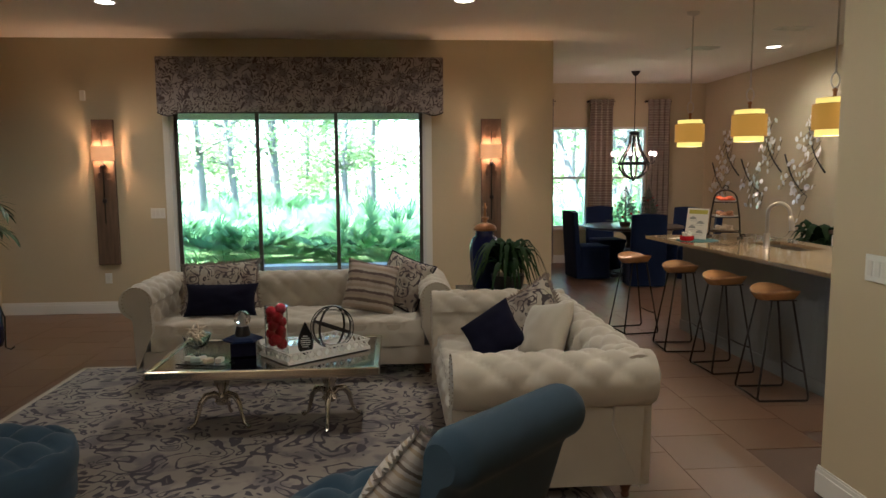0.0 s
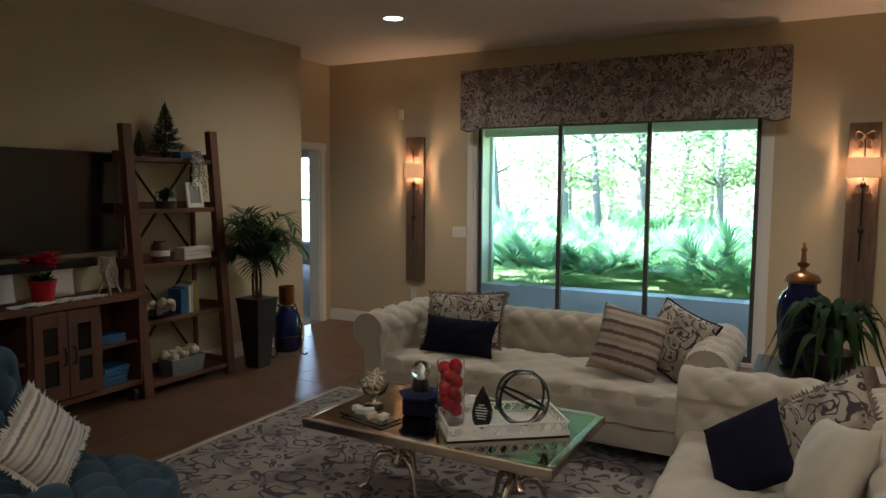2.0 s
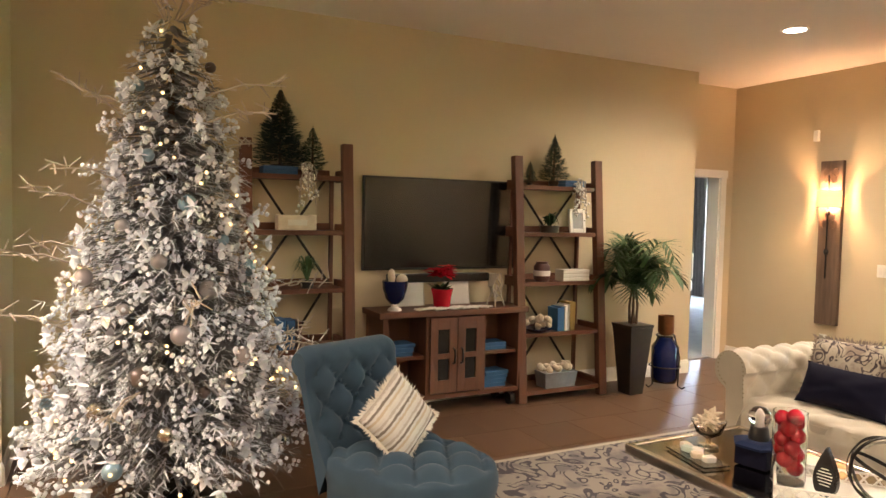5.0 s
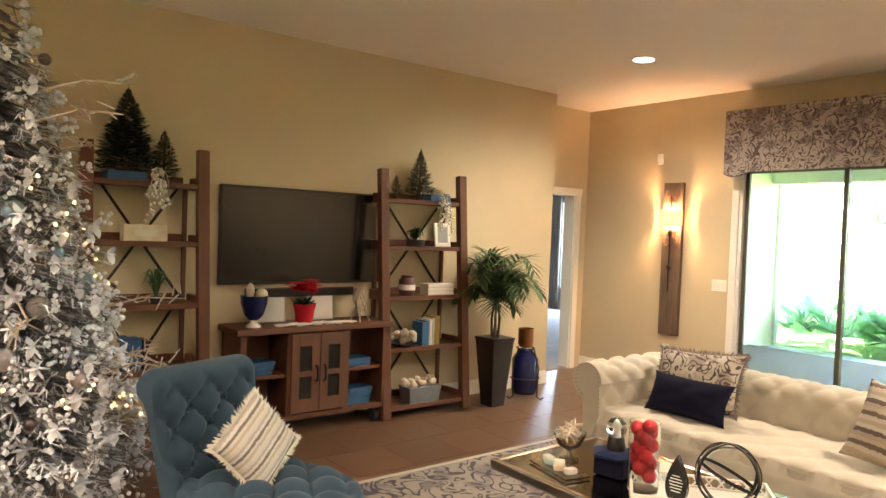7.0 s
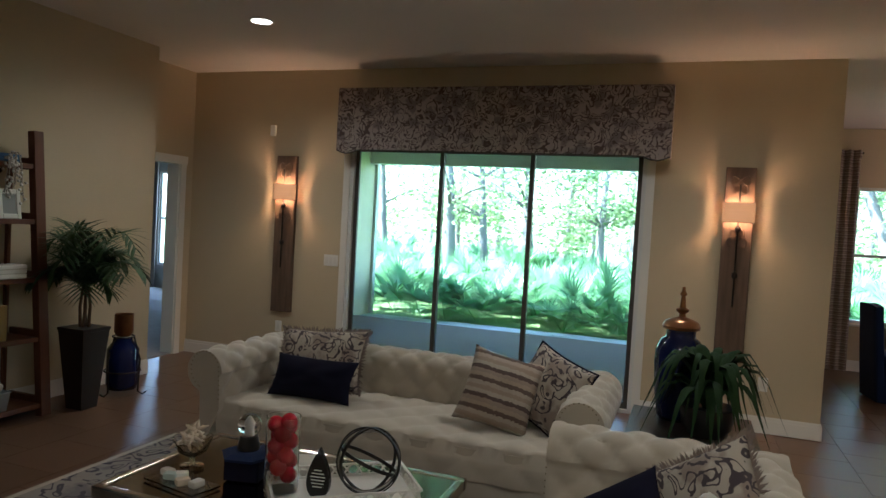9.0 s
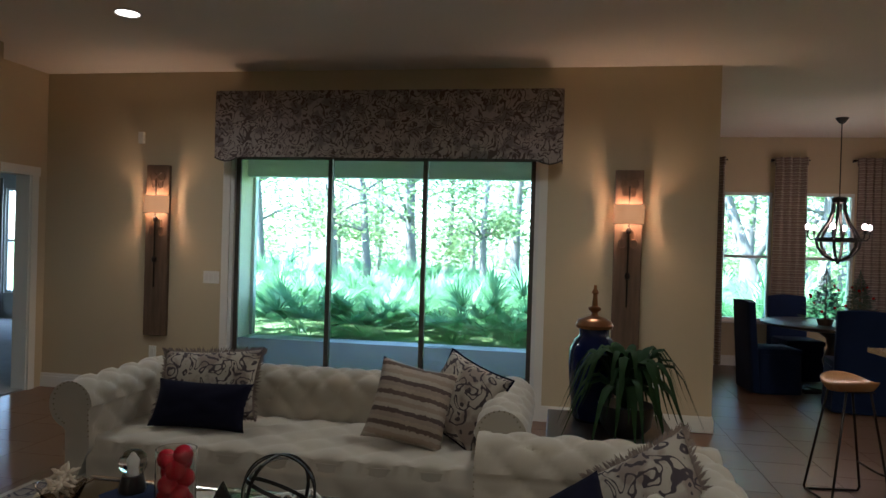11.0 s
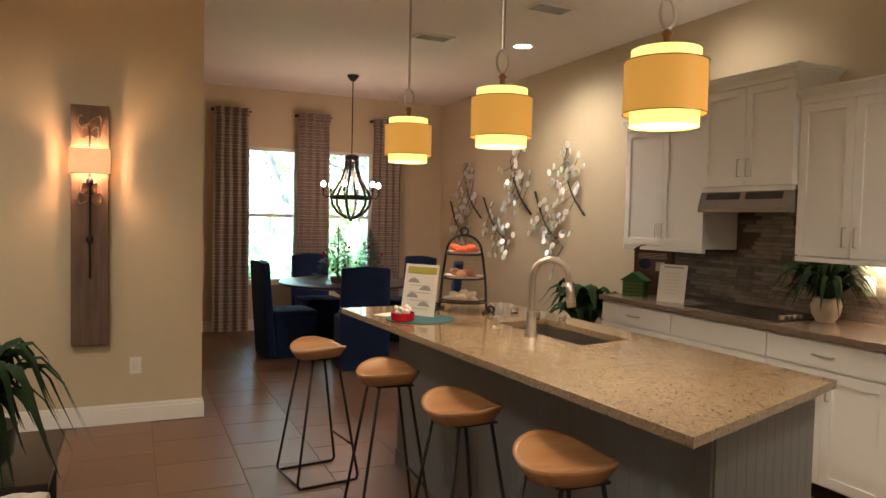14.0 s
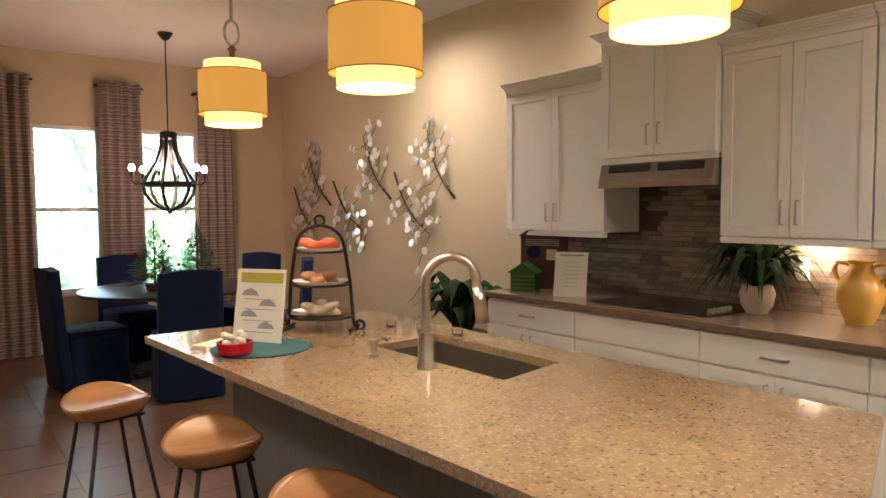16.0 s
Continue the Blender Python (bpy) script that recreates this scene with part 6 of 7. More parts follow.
st = holder("tiered_stand", pose(4.74, -1.48, 0.915, 0, 0, -42), "three tier iron plate stand with dishes on the island", "serving stand")
for s in (-1, 1):
    pts = [(s * 0.175, 0, 0.02), (s * 0.15, 0, 0.015), (s * 0.145, 0, 0.05), (s * 0.135, 0, 0.2), (s * 0.115, 0, 0.34)] + [(s * 0.11 * math.cos(t), 0, 0.36 + 0.10 * math.sin(t)) for t in (j * math.pi / 12 for j in range(0, 7))]
    part("upright", bm_tube(pts, 0.008, 8), IRON, st, smooth="all")
    part("foot_scroll", bm_tube([(s * (0.175 + 0.02 * math.cos(t)), 0, 0.02 + 0.02 * math.sin(t) - 0.002) for t in (j * math.pi / 8 for j in range(16))], 0.007, 6, closed=True), IRON, st)
    part("foot_bar", bm_tube([(s * 0.15, -0.09, 0.008), (s * 0.15, 0.09, 0.008)], 0.007, 6), IRON, st)
part("top_ring", bm_tube([(0.022 * math.cos(t), 0, 0.482 + 0.022 * math.sin(t)) for t in (j * math.pi / 10 for j in range(20))], 0.006, 6, closed=True), IRON, st)
for z, r, platemat, food, fm in ((0.06, 0.15, SILVER, 7, SHELLS), (0.20, 0.125, WHITE, 6, mottled("terracotta", (0.42, 0.20, 0.10), (0.3, 0.13, 0.06), 0.6)), (0.345, 0.105, WHITE, 6, CORAL)):
    part("hoop", bm_tube([(r * math.cos(t), r * math.sin(t) * 0.9, z) for t in (j * math.pi / 18 for j in range(36))], 0.006, 6, closed=True), IRON, st)
    part("plate", bm_lathe([(0.0, 0.0), (r * 0.6, 0.0), (r * 0.98, 0.022), (r, 0.026), (r * 0.6, 0.006), (0.0, 0.005)], 32, squash=(1, 0.9)), platemat, st, smooth=True, at=pose(0, 0, z - 0.008))
    for k in range(food):
        a = k * 2.4
        part("ornament", bm_ball(0.035, seg=10, squash=(1.3, 0.9, 0.6)), fm, st, smooth="all", at=pose(0.05 * math.cos(a), 0.05 * math.sin(a), z + 0.02 + 0.004 * k, rng.uniform(-25, 25), rng.uniform(-25, 25), rng.uniform(0, 180)))
for k, (x, y) in enumerate(((5.02, -1.62), (5.06, -1.80), (5.12, -1.98), (5.0, -1.90))):
    g = holder("tea_light", pose(x, y, 0.915), "tiny clear glass candle cup on the worktop", "candle holder")
    part("cup", bm_lathe([(0.018, 0), (0.022, 0.002), (0.024, 0.028), (0.021, 0.028), (0.018, 0.006), (0, 0.005)], 16), GLASS, g, smooth=True)

# bar stools
bs = holder("bar_stool", pose(3.87, -1.43, 0, 0, 0, 8), "honey oak saddle seat stool on dark iron legs by the island", "bar stool", "stools along the island")


def seatfn(u, v):
    a = 2 * math.pi * u
    k = 1 - 0.13 * max(0, math.cos(a)) ** 6
    r = v * k
    x, y = 0.155 * math.cos(a) * r, 0.19 * math.sin(a) * r
    return (x, y, 0.735 + 0.030 * (y / 0.19) ** 2 - 0.012 * (1 - r * r) + 0.006 * math.cos(a) * r)


bm = bm_grid(lambda u, v: seatfn(u, max(0.001, v)), 40, 10, close_u=True)
bm_grid(lambda u, v: tuple(Vector(seatfn(u, 1 - 0.22 * v)) * 1.0 - Vector((0, 0, 0.05 * v ** 0.7))), 40, 6, close_u=True, bm=bm)
bm_grid(lambda u, v: tuple(Vector(seatfn(u, max(0.001, 0.78 * (1 - v)))) * 1.0 - Vector((0, 0, 0.05))), 40, 2, close_u=True, bm=bm)
bmesh.ops.remove_doubles(bm, verts=bm.verts[:], dist=0.0004)
part("seat", bm, SEATWOOD, bs, smooth="all")
for s in (-1, 1):
    part("leg_frame", bm_tube([(-0.07, s * 0.10, 0.70), (-0.175, s * 0.165, 0.03), (-0.165, s * 0.17, 0.008), (-0.15, s * 0.17, 0.008), (0.15, s * 0.17, 0.008), (0.165, s * 0.17, 0.008), (0.175, s * 0.165, 0.03), (0.07, s * 0.10, 0.70)], 0.0075, 8), IRON, bs, smooth="all")
part("footrest", bm_tube([(0.148, -0.148, 0.20), (0.165, -0.05, 0.185), (0.165, 0.05, 0.185), (0.148, 0.148, 0.20)], 0.007, 8), IRON, bs, smooth="all")
part("back_bar", bm_tube([(-0.165, -0.17, 0.01), (-0.175, 0, 0.02), (-0.165, 0.17, 0.01)], 0.007, 8), IRON, bs, smooth="all")
part("seat_plate", bm_box(-0.09, 0.09, -0.12, 0.12, 0.682, 0.69), IRON, bs)
for x, y, r in ((4.04, -2.13, -4), (4.11, -2.80, 5), (4.15, -3.46, -2)):
    copy_thing(bs, pose(x, y, 0, 0, 0, r))

# pendants
for x, y, lab in ((4.375, -1.45, "amber double drum pendant lamp over the island's far end"), (4.40, -2.53, "amber double drum pendant lamp over the middle of the island"), (4.53, -3.42, "amber double drum pendant lamp over the near end of the island")):
    p = holder("pendant_lamp", pose(x, y, 0), lab, "pendant lamp", "pendant lamps over the island")

    def drum(r, z0, z1):
        return bm_grid(lambda u, v: (r * math.cos(2 * math.pi * u), r * math.sin(2 * math.pi * u), z0 + (z1 - z0) * v), 48, 2, close_u=True)
    part("outer_shade", drum(0.135, 1.835, 2.005), SHADE, p, "amber pleated outer drum", smooth="all")
    part("inner_shade", drum(0.113, 1.792, 2.045), SHADEIN, p, "bright yellow inner drum", smooth="all")
    for z, r in ((1.835, 0.1365), (2.005, 0.1365)):
        part("shade_binding", bm_tube([(r * math.cos(t), r * math.sin(t), z) for t in (k * math.pi / 24 for k in range(48))], 0.002, 5, closed=True), COPPER, p)
    part("diffuser", bm_lathe([(0.0, 1.796), (0.111, 1.797), (0.111, 1.799), (0.0, 1.799)], 40), DIFFUSER, p)
    part("top_plate", bm_lathe([(0.0, 2.04), (0.111, 2.04), (0.111, 2.042), (0.0, 2.043)], 32), TRIM, p)
    part("stem", bm_lathe([(0.016, 2.04), (0.012, 2.06), (0.012, 2.09), (0.02, 2.10), (0.006, 2.115)], 14), COPPER, p, smooth=True)
    part("ring", bm_tube([(0.030 * math.cos(t), 0, 2.165 + 0.05 * math.sin(t)) for t in (k * math.pi / 14 for k in range(28))], 0.006, 8, closed=True), NICKEL, p, smooth="all")
    part("rod", bm_tube([(0, 0, 2.21), (0, 0, H - 0.03)], 0.007, 8), NICKEL, p)
    part("canopy", bm_lathe([(0.01, H - 0.04), (0.05, H - 0.025), (0.062, H - 0.008), (0.062, H)], 24), NICKEL, p, smooth=True)
    lamp = new("pendant_bulb", bpy.data.lights.new("pendant_bulb", "SPOT"))
    lamp.data.energy, lamp.data.color, lamp.data.shadow_soft_size, lamp.data.spot_size, lamp.data.spot_blend = LAMPS["pendant"], (1.0, 0.74, 0.42), 0.09, radians(150), 0.6
    lamp.matrix_basis = pose(x, y, 1.785)

# kitchen wall
FRONT = 6.25


def shaker(y0, y1, z0, z1, x, parent, handle=None, name="door"):
    """A framed door or drawer front at x, facing the island."""
    d = part(name, bm_box(x - 0.012, x, y0 + 0.002, y1 - 0.002, z0 + 0.002, z1 - 0.002), WHITECAB, parent)
    s = 0.055 if z1 - z0 > 0.2 else 0.0
    if s:
        for a, b, e, f in ((y0 + 0.002, y0 + s, z0 + 0.002, z1 - 0.002), (y1 - s, y1 - 0.002, z0 + 0.002, z1 - 0.002), (y0 + s, y1 - s, z0 + 0.002, z0 + s), (y0 + s, y1 - s, z1 - s, z1 - 0.002)):
            part("rail", bm_box(x - 0.022, x - 0.012, a, b, e, f, 0.0015), WHITECAB, d)
    else:
        part("panel", bm_box(x - 0.020, x - 0.012, y0 + 0.004, y1 - 0.004, z0 + 0.004, z1 - 0.004, 0.003), WHITECAB, d)
    if handle:
        hy, hz, vertical = handle
        e = 0.055
        pts = [(x - 0.02, hy, hz - e), (x - 0.045, hy, hz - e), (x - 0.045, hy, hz + e), (x - 0.02, hy, hz + e)] if vertical else [(x - 0.02, hy - e, hz), (x - 0.045, hy - e, hz), (x - 0.045, hy + e, hz), (x - 0.02, hy + e, hz)]
        part("handle", bm_tube(pts, 0.005, 8), NICKEL, d, smooth="all")


edges = [-0.87, -1.62, -2.40, -3.13, -3.90, -4.66]
for k, (a, b) in enumerate(zip(edges, edges[1:])):
    c = holder("base_cabinet", pose(0, 0, 0), ("white base cabinet with wide drawers under the cooktop" if k == 1 else "white shaker base cabinet with a drawer over two doors"), "cabinet", "white base cabinets")
    part("carcass", bm_box(FRONT, EX - 0.003, b + 0.001, a - 0.001, 0.10, 0.874), WHITECAB, c)
    part("toe_kick", bm_box(FRONT + 0.06, EX - 0.003, b + 0.001, a - 0.001, 0, 0.10), BLACK, c)
    m = (a + b) / 2
    shaker(b, a, 0.72, 0.865, FRONT, c, None if k == 1 else (m, 0.795, False), "drawer")
    if k == 1:
        shaker(b, a, 0.42, 0.715, FRONT, c, None, "drawer"), shaker(b, a, 0.11, 0.415, FRONT, c, None, "drawer")
    else:
        shaker(b, m, 0.11, 0.715, FRONT, c, (m - 0.035, 0.62, True)), shaker(m, a, 0.11, 0.715, FRONT, c, (m + 0.035, 0.62, True))
wt = holder("worktop", pose(0, 0, 0), "brown quartz worktop along the kitchen wall", "worktop")
part("slab", bm_box(FRONT - 0.04, EX - 0.003, -4.70, -0.85, 0.876, 0.914, 0.004), COUNTER, wt)
ck = holder("cooktop", pose(6.58, -2.01, 0.914), "black glass cooktop set in the brown worktop", "cooktop")
part("glass_top", bm_box(-0.25, 0.25, -0.37, 0.37, 0, 0.006, 0.002), SCREEN, ck)
for k in range(4):
    part("knob", bm_lathe([(0.018, 0.006), (0.02, 0.012), (0.017, 0.03), (0.0, 0.031)], 14), NICKEL, ck, smooth=True, at=pose(-0.16 + 0.05 * k, -0.33, 0))
UF = 6.57


def upper(y1, y0, z0, z1, x, label, doors=2):
    c = holder("wall_cabinet", pose(0, 0, 0), label, "cabinet", "white wall cabinets")
    part("carcass", bm_box(x, EX - 0.003, y0 + 0.001, y1 - 0.001, z0, z1), WHITECAB, c)
    m = (y0 + y1) / 2
    shaker(y0, m, z0 + 0.004, z1 - 0.02, x, c, (m - 0.035, z0 + 0.12, True)), shaker(m, y1, z0 + 0.004, z1 - 0.02, x, c, (m + 0.035, z0 + 0.12, True))
    bm = bm_box(x - 0.025, EX - 0.003, y0, y1, z1 - 0.02, z1 + 0.005)
    for k in range(5):
        e = 0.012 * k
        bm_box(x - 0.03 - e, EX - 0.003, y0 - e * (z1 > 2.3), y1 + e * (z1 > 2.3 or y1 > -0.7), z1 + 0.005 + 0.011 * k, z1 + 0.016 + 0.011 * k, bm=bm)
    part("crown", bm, WHITECAB, c)
    part("light_rail", bm_box(x - 0.02, x + 0.01, y0, y1, z0 - 0.03, z0, 0.003), WHITECAB, c)


upper(-0.70, -1.555, 1.295, 2.215, UF, "white shaker wall cabinet between the hood and the wall art")
upper(-1.56, -2.295, 1.72, 2.38, UF - 0.04, "taller white shaker cabinet above the range hood")
upper(-2.30, -3.00, 1.295, 2.215, UF, "white shaker wall cabinet above the fern with two doors")
upper(-3.005, -3.76, 1.295, 2.215, UF, "white shaker wall cabinet above the yellow jug with two doors")
upper(-3.765, -4.66, 1.295, 2.215, UF, "white shaker wall cabinet near the hall wall with two doors")
hd = holder("range_hood", pose(6.62, -1.93, 0), "stainless steel range hood under the taller white cabinet", "range hood")
bm = bmesh.new()
sec = [(-0.135, 1.555), (-0.135, 1.585), (-0.105, 1.69), (0.255, 1.69), (0.255, 1.555)]
va_, vb_ = [bm.verts.new((x, -0.365, z)) for x, z in sec], [bm.verts.new((x, 0.365, z)) for x, z in sec]
bm.faces.new(va_), bm.faces.new(vb_[::-1])
for k in range(5):
    bm.faces.new((va_[k], vb_[k], vb_[(k + 1) % 5], va_[(k + 1) % 5]))
part("shell", bm, STEEL, hd)
for s in (-1, 1):
    part("vent_slot", bm_box(-0.003, 0.0, -0.14, 0.14, -0.022, 0.022), BLACK, hd, at=pose(-0.1125, s * 0.165, 1.66, 0, 16, 0))
for y in (-2.66, -3.40):
    lamp = new("undercabinet_lamp", bpy.data.lights.new("undercabinet_lamp", "AREA"))
    lamp.data.shape, lamp.data.size, lamp.data.size_y, lamp.data.energy, lamp.data.color = "RECTANGLE", 0.04, 0.12, LAMPS["undercab"], (1.0, 0.72, 0.42)
    lamp.matrix_basis = pose(6.78, y, 1.288)
plate(EX - 0.012, -2.56, 1.13, -90, 0.075, "white wall outlet on the mosaic splashback", "wall_outlet", "outlet")

# things on the worktop
bx2 = holder("house_display", pose(6.62, -0.99, 0.914, 0, 0, -68), "tall maroon house shaped tin display on the worktop", "display box")
bm = bmesh.new()
sec = [(-0.155, 0), (0.155, 0), (0.155, 0.35), (0, 0.43), (-0.155, 0.35)]
va_, vb_ = [bm.verts.new((x, -0.03, z)) for x, z in sec], [bm.verts.new((x, 0.03, z)) for x, z in sec]
bm.faces.new(va_), bm.faces.new(vb_[::-1])
for k in range(5):
    bm.faces.new((va_[k], vb_[k], vb_[(k + 1) % 5], va_[(k + 1) % 5]))
part("body", bm, MAROON, bx2)
part("edge", bm_tube([(-0.16, -0.03, 0.345), (0, -0.03, 0.435), (0.16, -0.03, 0.345)], 0.008, 6), DARKWOOD, bx2)
part("oval", bm_lathe([(0.0, 0), (0.05, 0), (0.05, 0.002), (0.0, 0.002)], 20, squash=(1, 0.8)), GLAZE, bx2, at=pose(-0.06, -0.032, 0.24, 90))
part("white_tag", bm_box(0.03, 0.10, -0.034, -0.031, 0.19, 0.26), PAPER, bx2)
for k in range(4):
    part("text_line", bm_box(-0.12, 0.12, -0.033, -0.031, 0.32 - 0.012 * k, 0.324 - 0.012 * k), BOOKWHITE, bx2)
gh = holder("house_tin", pose(6.42, -1.02, 0.914, 0, 0, -60), "small green house shaped tin with a pitched roof", "tin")
part("body", bm_box(-0.08, 0.08, -0.06, 0.06, 0, 0.12, 0.003), GREENTIN, gh)
bm = bmesh.new()
sec = [(-0.10, 0.12), (0.10, 0.12), (0, 0.185)]
va_, vb_ = [bm.verts.new((x, -0.07, z)) for x, z in sec], [bm.verts.new((x, 0.07, z)) for x, z in sec]
bm.faces.new(va_), bm.faces.new(vb_[::-1])
for k in range(3):
    bm.faces.new((va_[k], vb_[k], vb_[(k + 1) % 3], va_[(k + 1) % 3]))
part("roof", bm, GREENTIN, gh)
for k in range(4):
    part("board_line", bm_box(-0.081, 0.081, -0.062, -0.060, 0.02 + 0.026 * k, 0.024 + 0.026 * k), BOOKGOLD, gh)
sc = holder("sign_card", pose(6.40, -1.42, 0.914, -12, 0, -64), "white card with fine grey text standing on the worktop", "sign")
part("card", bm_box(-0.10, 0.10, -0.003, 0.003, 0, 0.27, 0.001), PAPER, sc)
part("heading_bar", bm_box(-0.07, 0.075, -0.0045, -0.0032, 0.245, 0.256), INKGREY, sc)
for k in range(7):
    part("text_line", bm_box(-0.05 + 0.008 * (k % 3), 0.05 - 0.006 * (k % 2), -0.0042, -0.0032, 0.06 + 0.024 * k, 0.066 + 0.024 * k), BOOKWHITE, sc)
fern(pose(6.66, -2.44, 0.914), "lush fern in a round beige pot on the worktop", 70, 0.36, 0.26, LEAF, [(0.05, 0), (0.075, 0.04), (0.085, 0.10), (0.07, 0.14), (0.065, 0.14), (0, 0.13)], SHELLS, 0.035, 33)
jg = holder("yellow_jug", pose(6.70, -2.90, 0.914), "mustard yellow two handled ceramic jug on the worktop", "jug")
part("body", bm_lathe([(0.055, 0), (0.06, 0.01), (0.095, 0.10), (0.098, 0.15), (0.075, 0.21), (0.05, 0.235), (0.046, 0.27), (0.06, 0.285), (0.054, 0.285), (0.04, 0.265), (0.0, 0.25)], 32), YELLOW, jg, smooth=True)
for s in (-1, 1):
    part("handle", bm_tube([(0, s * 0.05, 0.265), (0, s * 0.10, 0.275), (0, s * 0.118, 0.24), (0, s * 0.10, 0.20), (0, s * 0.085, 0.195)], 0.010, 8), YELLOW, jg, smooth="all")
fp = fern(pose(6.45, -0.33, 0), "leafy dark green plant in a grey pot beyond the base cabinets", 34, 0.42, 0.46, LEAF, [(0.12, 0), (0.16, 0.10), (0.18, 0.55), (0.17, 0.55), (0.0, 0.5)], GALV, 0.11, 41, leaf_droop=0.25)

# snowy tree
xt = holder("christmas_tree", pose(-1.20, -6.12, 0), "tall flocked white fir with silver baubles and warm lights", "christmas tree")
TH = 2.66
rng = random.Random(77)


def tree_r(z):
    return 0.72 * max(0, 1 - (z - 0.28) / (TH - 0.16)) ** 0.82 + 0.04


part("trunk", bm_tube([(0, 0, 0), (0, 0, 1.2), (0, 0, TH - 0.25)], [0.05, 0.035, 0.01], 10), BARN, xt)
part("stand", bm_lathe([(0.22, 0), (0.24, 0.02), (0.08, 0.06), (0.07, 0.14)], 16), IRON, xt)
# dark: less frosted needles whose colour also carries the shade between clusters
dark, snow = bmesh.new(), bmesh.new()
N = 2200
for k in range(N):
    f = (k + 0.5) / N
    z = 0.26 + (TH - 0.3) * (1 - math.sqrt(1 - f))
    a = k * 2.39996 + rng.uniform(-0.2, 0.2)
    r = tree_r(z) * rng.uniform(0.66, 1.0) * (1 + 0.13 * math.sin(a * 5 + z * 17) * math.sin(z * 21))
    out = Vector((math.cos(a), math.sin(a), 0))
    tip = out * r + Vector((0, 0, z + rng.uniform(-0.05, 0.03)))
    root = out * r * 0.12 + Vector((0, 0, z + 0.10 * r))
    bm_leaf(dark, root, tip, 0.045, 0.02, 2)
    frosted = rng.random() < 0.72
    for j in range(13):
        q = root.lerp(tip, rng.uniform(0.5, 1.0))
        d = Vector((math.cos(a + rng.uniform(-1.3, 1.3)), math.sin(a + rng.uniform(-1.3, 1.3)), rng.uniform(-0.6, 0.5))).normalized() * rng.uniform(0.035, 0.09)
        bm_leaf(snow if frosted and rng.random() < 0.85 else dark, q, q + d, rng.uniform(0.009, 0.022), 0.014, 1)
    if k % 4 == 0:
        # a spray of berries and a soft petal blossom at the branch's end
        for j in range(7):
            c = tip + Vector([rng.uniform(-0.035, 0.035) for _ in range(3)])
            own = bmesh.new()
            bmesh.ops.create_icosphere(own, subdivisions=1, radius=rng.uniform(0.008, 0.015))
            vs = [snow.verts.new(v.co + c) for v in own.verts]
            for face in own.faces:
                snow.faces.new([vs[v.index] for v in face.verts])
            own.free()
    elif k % 9 == 1:
        n1, n2 = out.cross(Vector((0, 0, 1))), Vector((0, 0, 1))
        for j in range(6):
            t = j * math.pi / 3
            bm_leaf(snow, tip, tip + (n1 * math.cos(t) + n2 * math.sin(t) + out * 0.35) * rng.uniform(0.045, 0.065), 0.042, 0.01, 3)
tagged(part("dark_needles", dark, FLOCKDARK, xt, "frosted needles coloured dark as the shade deep in the tree"), kind="stuff")
tagged(part("snowy_needles", snow, FLOCK, xt, "white flocked needles and berries"), kind="stuff")
for k in range(30):
    z = rng.uniform(0.6, 2.2)
    a, r = rng.uniform(0, 6.283), tree_r(z)
    if k < 9:
        z, r = TH - 0.12, 0.04
    d = Vector((math.cos(a), math.sin(a), rng.uniform(0.0, 0.5) if k >= 9 else rng.uniform(0.6, 2.2))).normalized()
    p = Vector((math.cos(a) * r * 0.8, math.sin(a) * r * 0.8, z))
    L = rng.uniform(0.26, 0.5)
    bm = bm_tube([p, p + d * L * 0.5 + Vector((0, 0, 0.02)), p + d * L + Vector((0, 0, -0.03))], [0.006, 0.005, 0.003], 5)
    for j in range(11):
        q = p + d * L * rng.uniform(0.4, 1)
        bm_tube([q, q + Vector([rng.uniform(-0.07, 0.07) for _ in range(3)])], [0.005, 0.003], 4, bm)
    part("glitter_spray", bm, TWIG, xt)
baub = [part("bauble", bm_ball(0.045, seg=14), m_, xt, smooth="all") for m_ in (SILVER, basic("pearl", (0.35, 0.32, 0.33), 0.3, 0.3), basic("ice_blue", (0.22, 0.34, 0.42), 0.3, 0.3), basic("bronze", (0.16, 0.13, 0.12), 0.35, 0.6), basic("smoke", (0.3, 0.28, 0.28), 0.35, 0.4))]
light = part("tree_light", bm_ball(0.0085, seg=7), FAIRY, xt, smooth="all")
for k in range(64):
    z = 0.35 + (TH - 0.5) * (1 - math.sqrt(1 - (k + 0.5) / 64))
    a, r = k * 2.39996 + 1, tree_r(z) * rng.uniform(0.72, 0.88)
    m = pose(math.cos(a) * r, math.sin(a) * r, z)
    if k < 5:
        baub[k].matrix_basis = m
    else:
        o = again(baub[k % 5], xt, m @ Matrix.Diagonal((*[rng.uniform(0.6, 1.15)] * 3, 1)))
for k in range(105):
    z = 0.3 + (TH - 0.35) * (1 - math.sqrt(1 - (k + 0.5) / 105))
    a, r = k * 1.618 * 1.9 + rng.uniform(-0.4, 0.4), tree_r(z) * rng.uniform(0.82, 1.0)
    m = pose(math.cos(a) * r, math.sin(a) * r, z)
    if k == 0:
        light.matrix_basis = m
    else:
        again(light, xt, m)

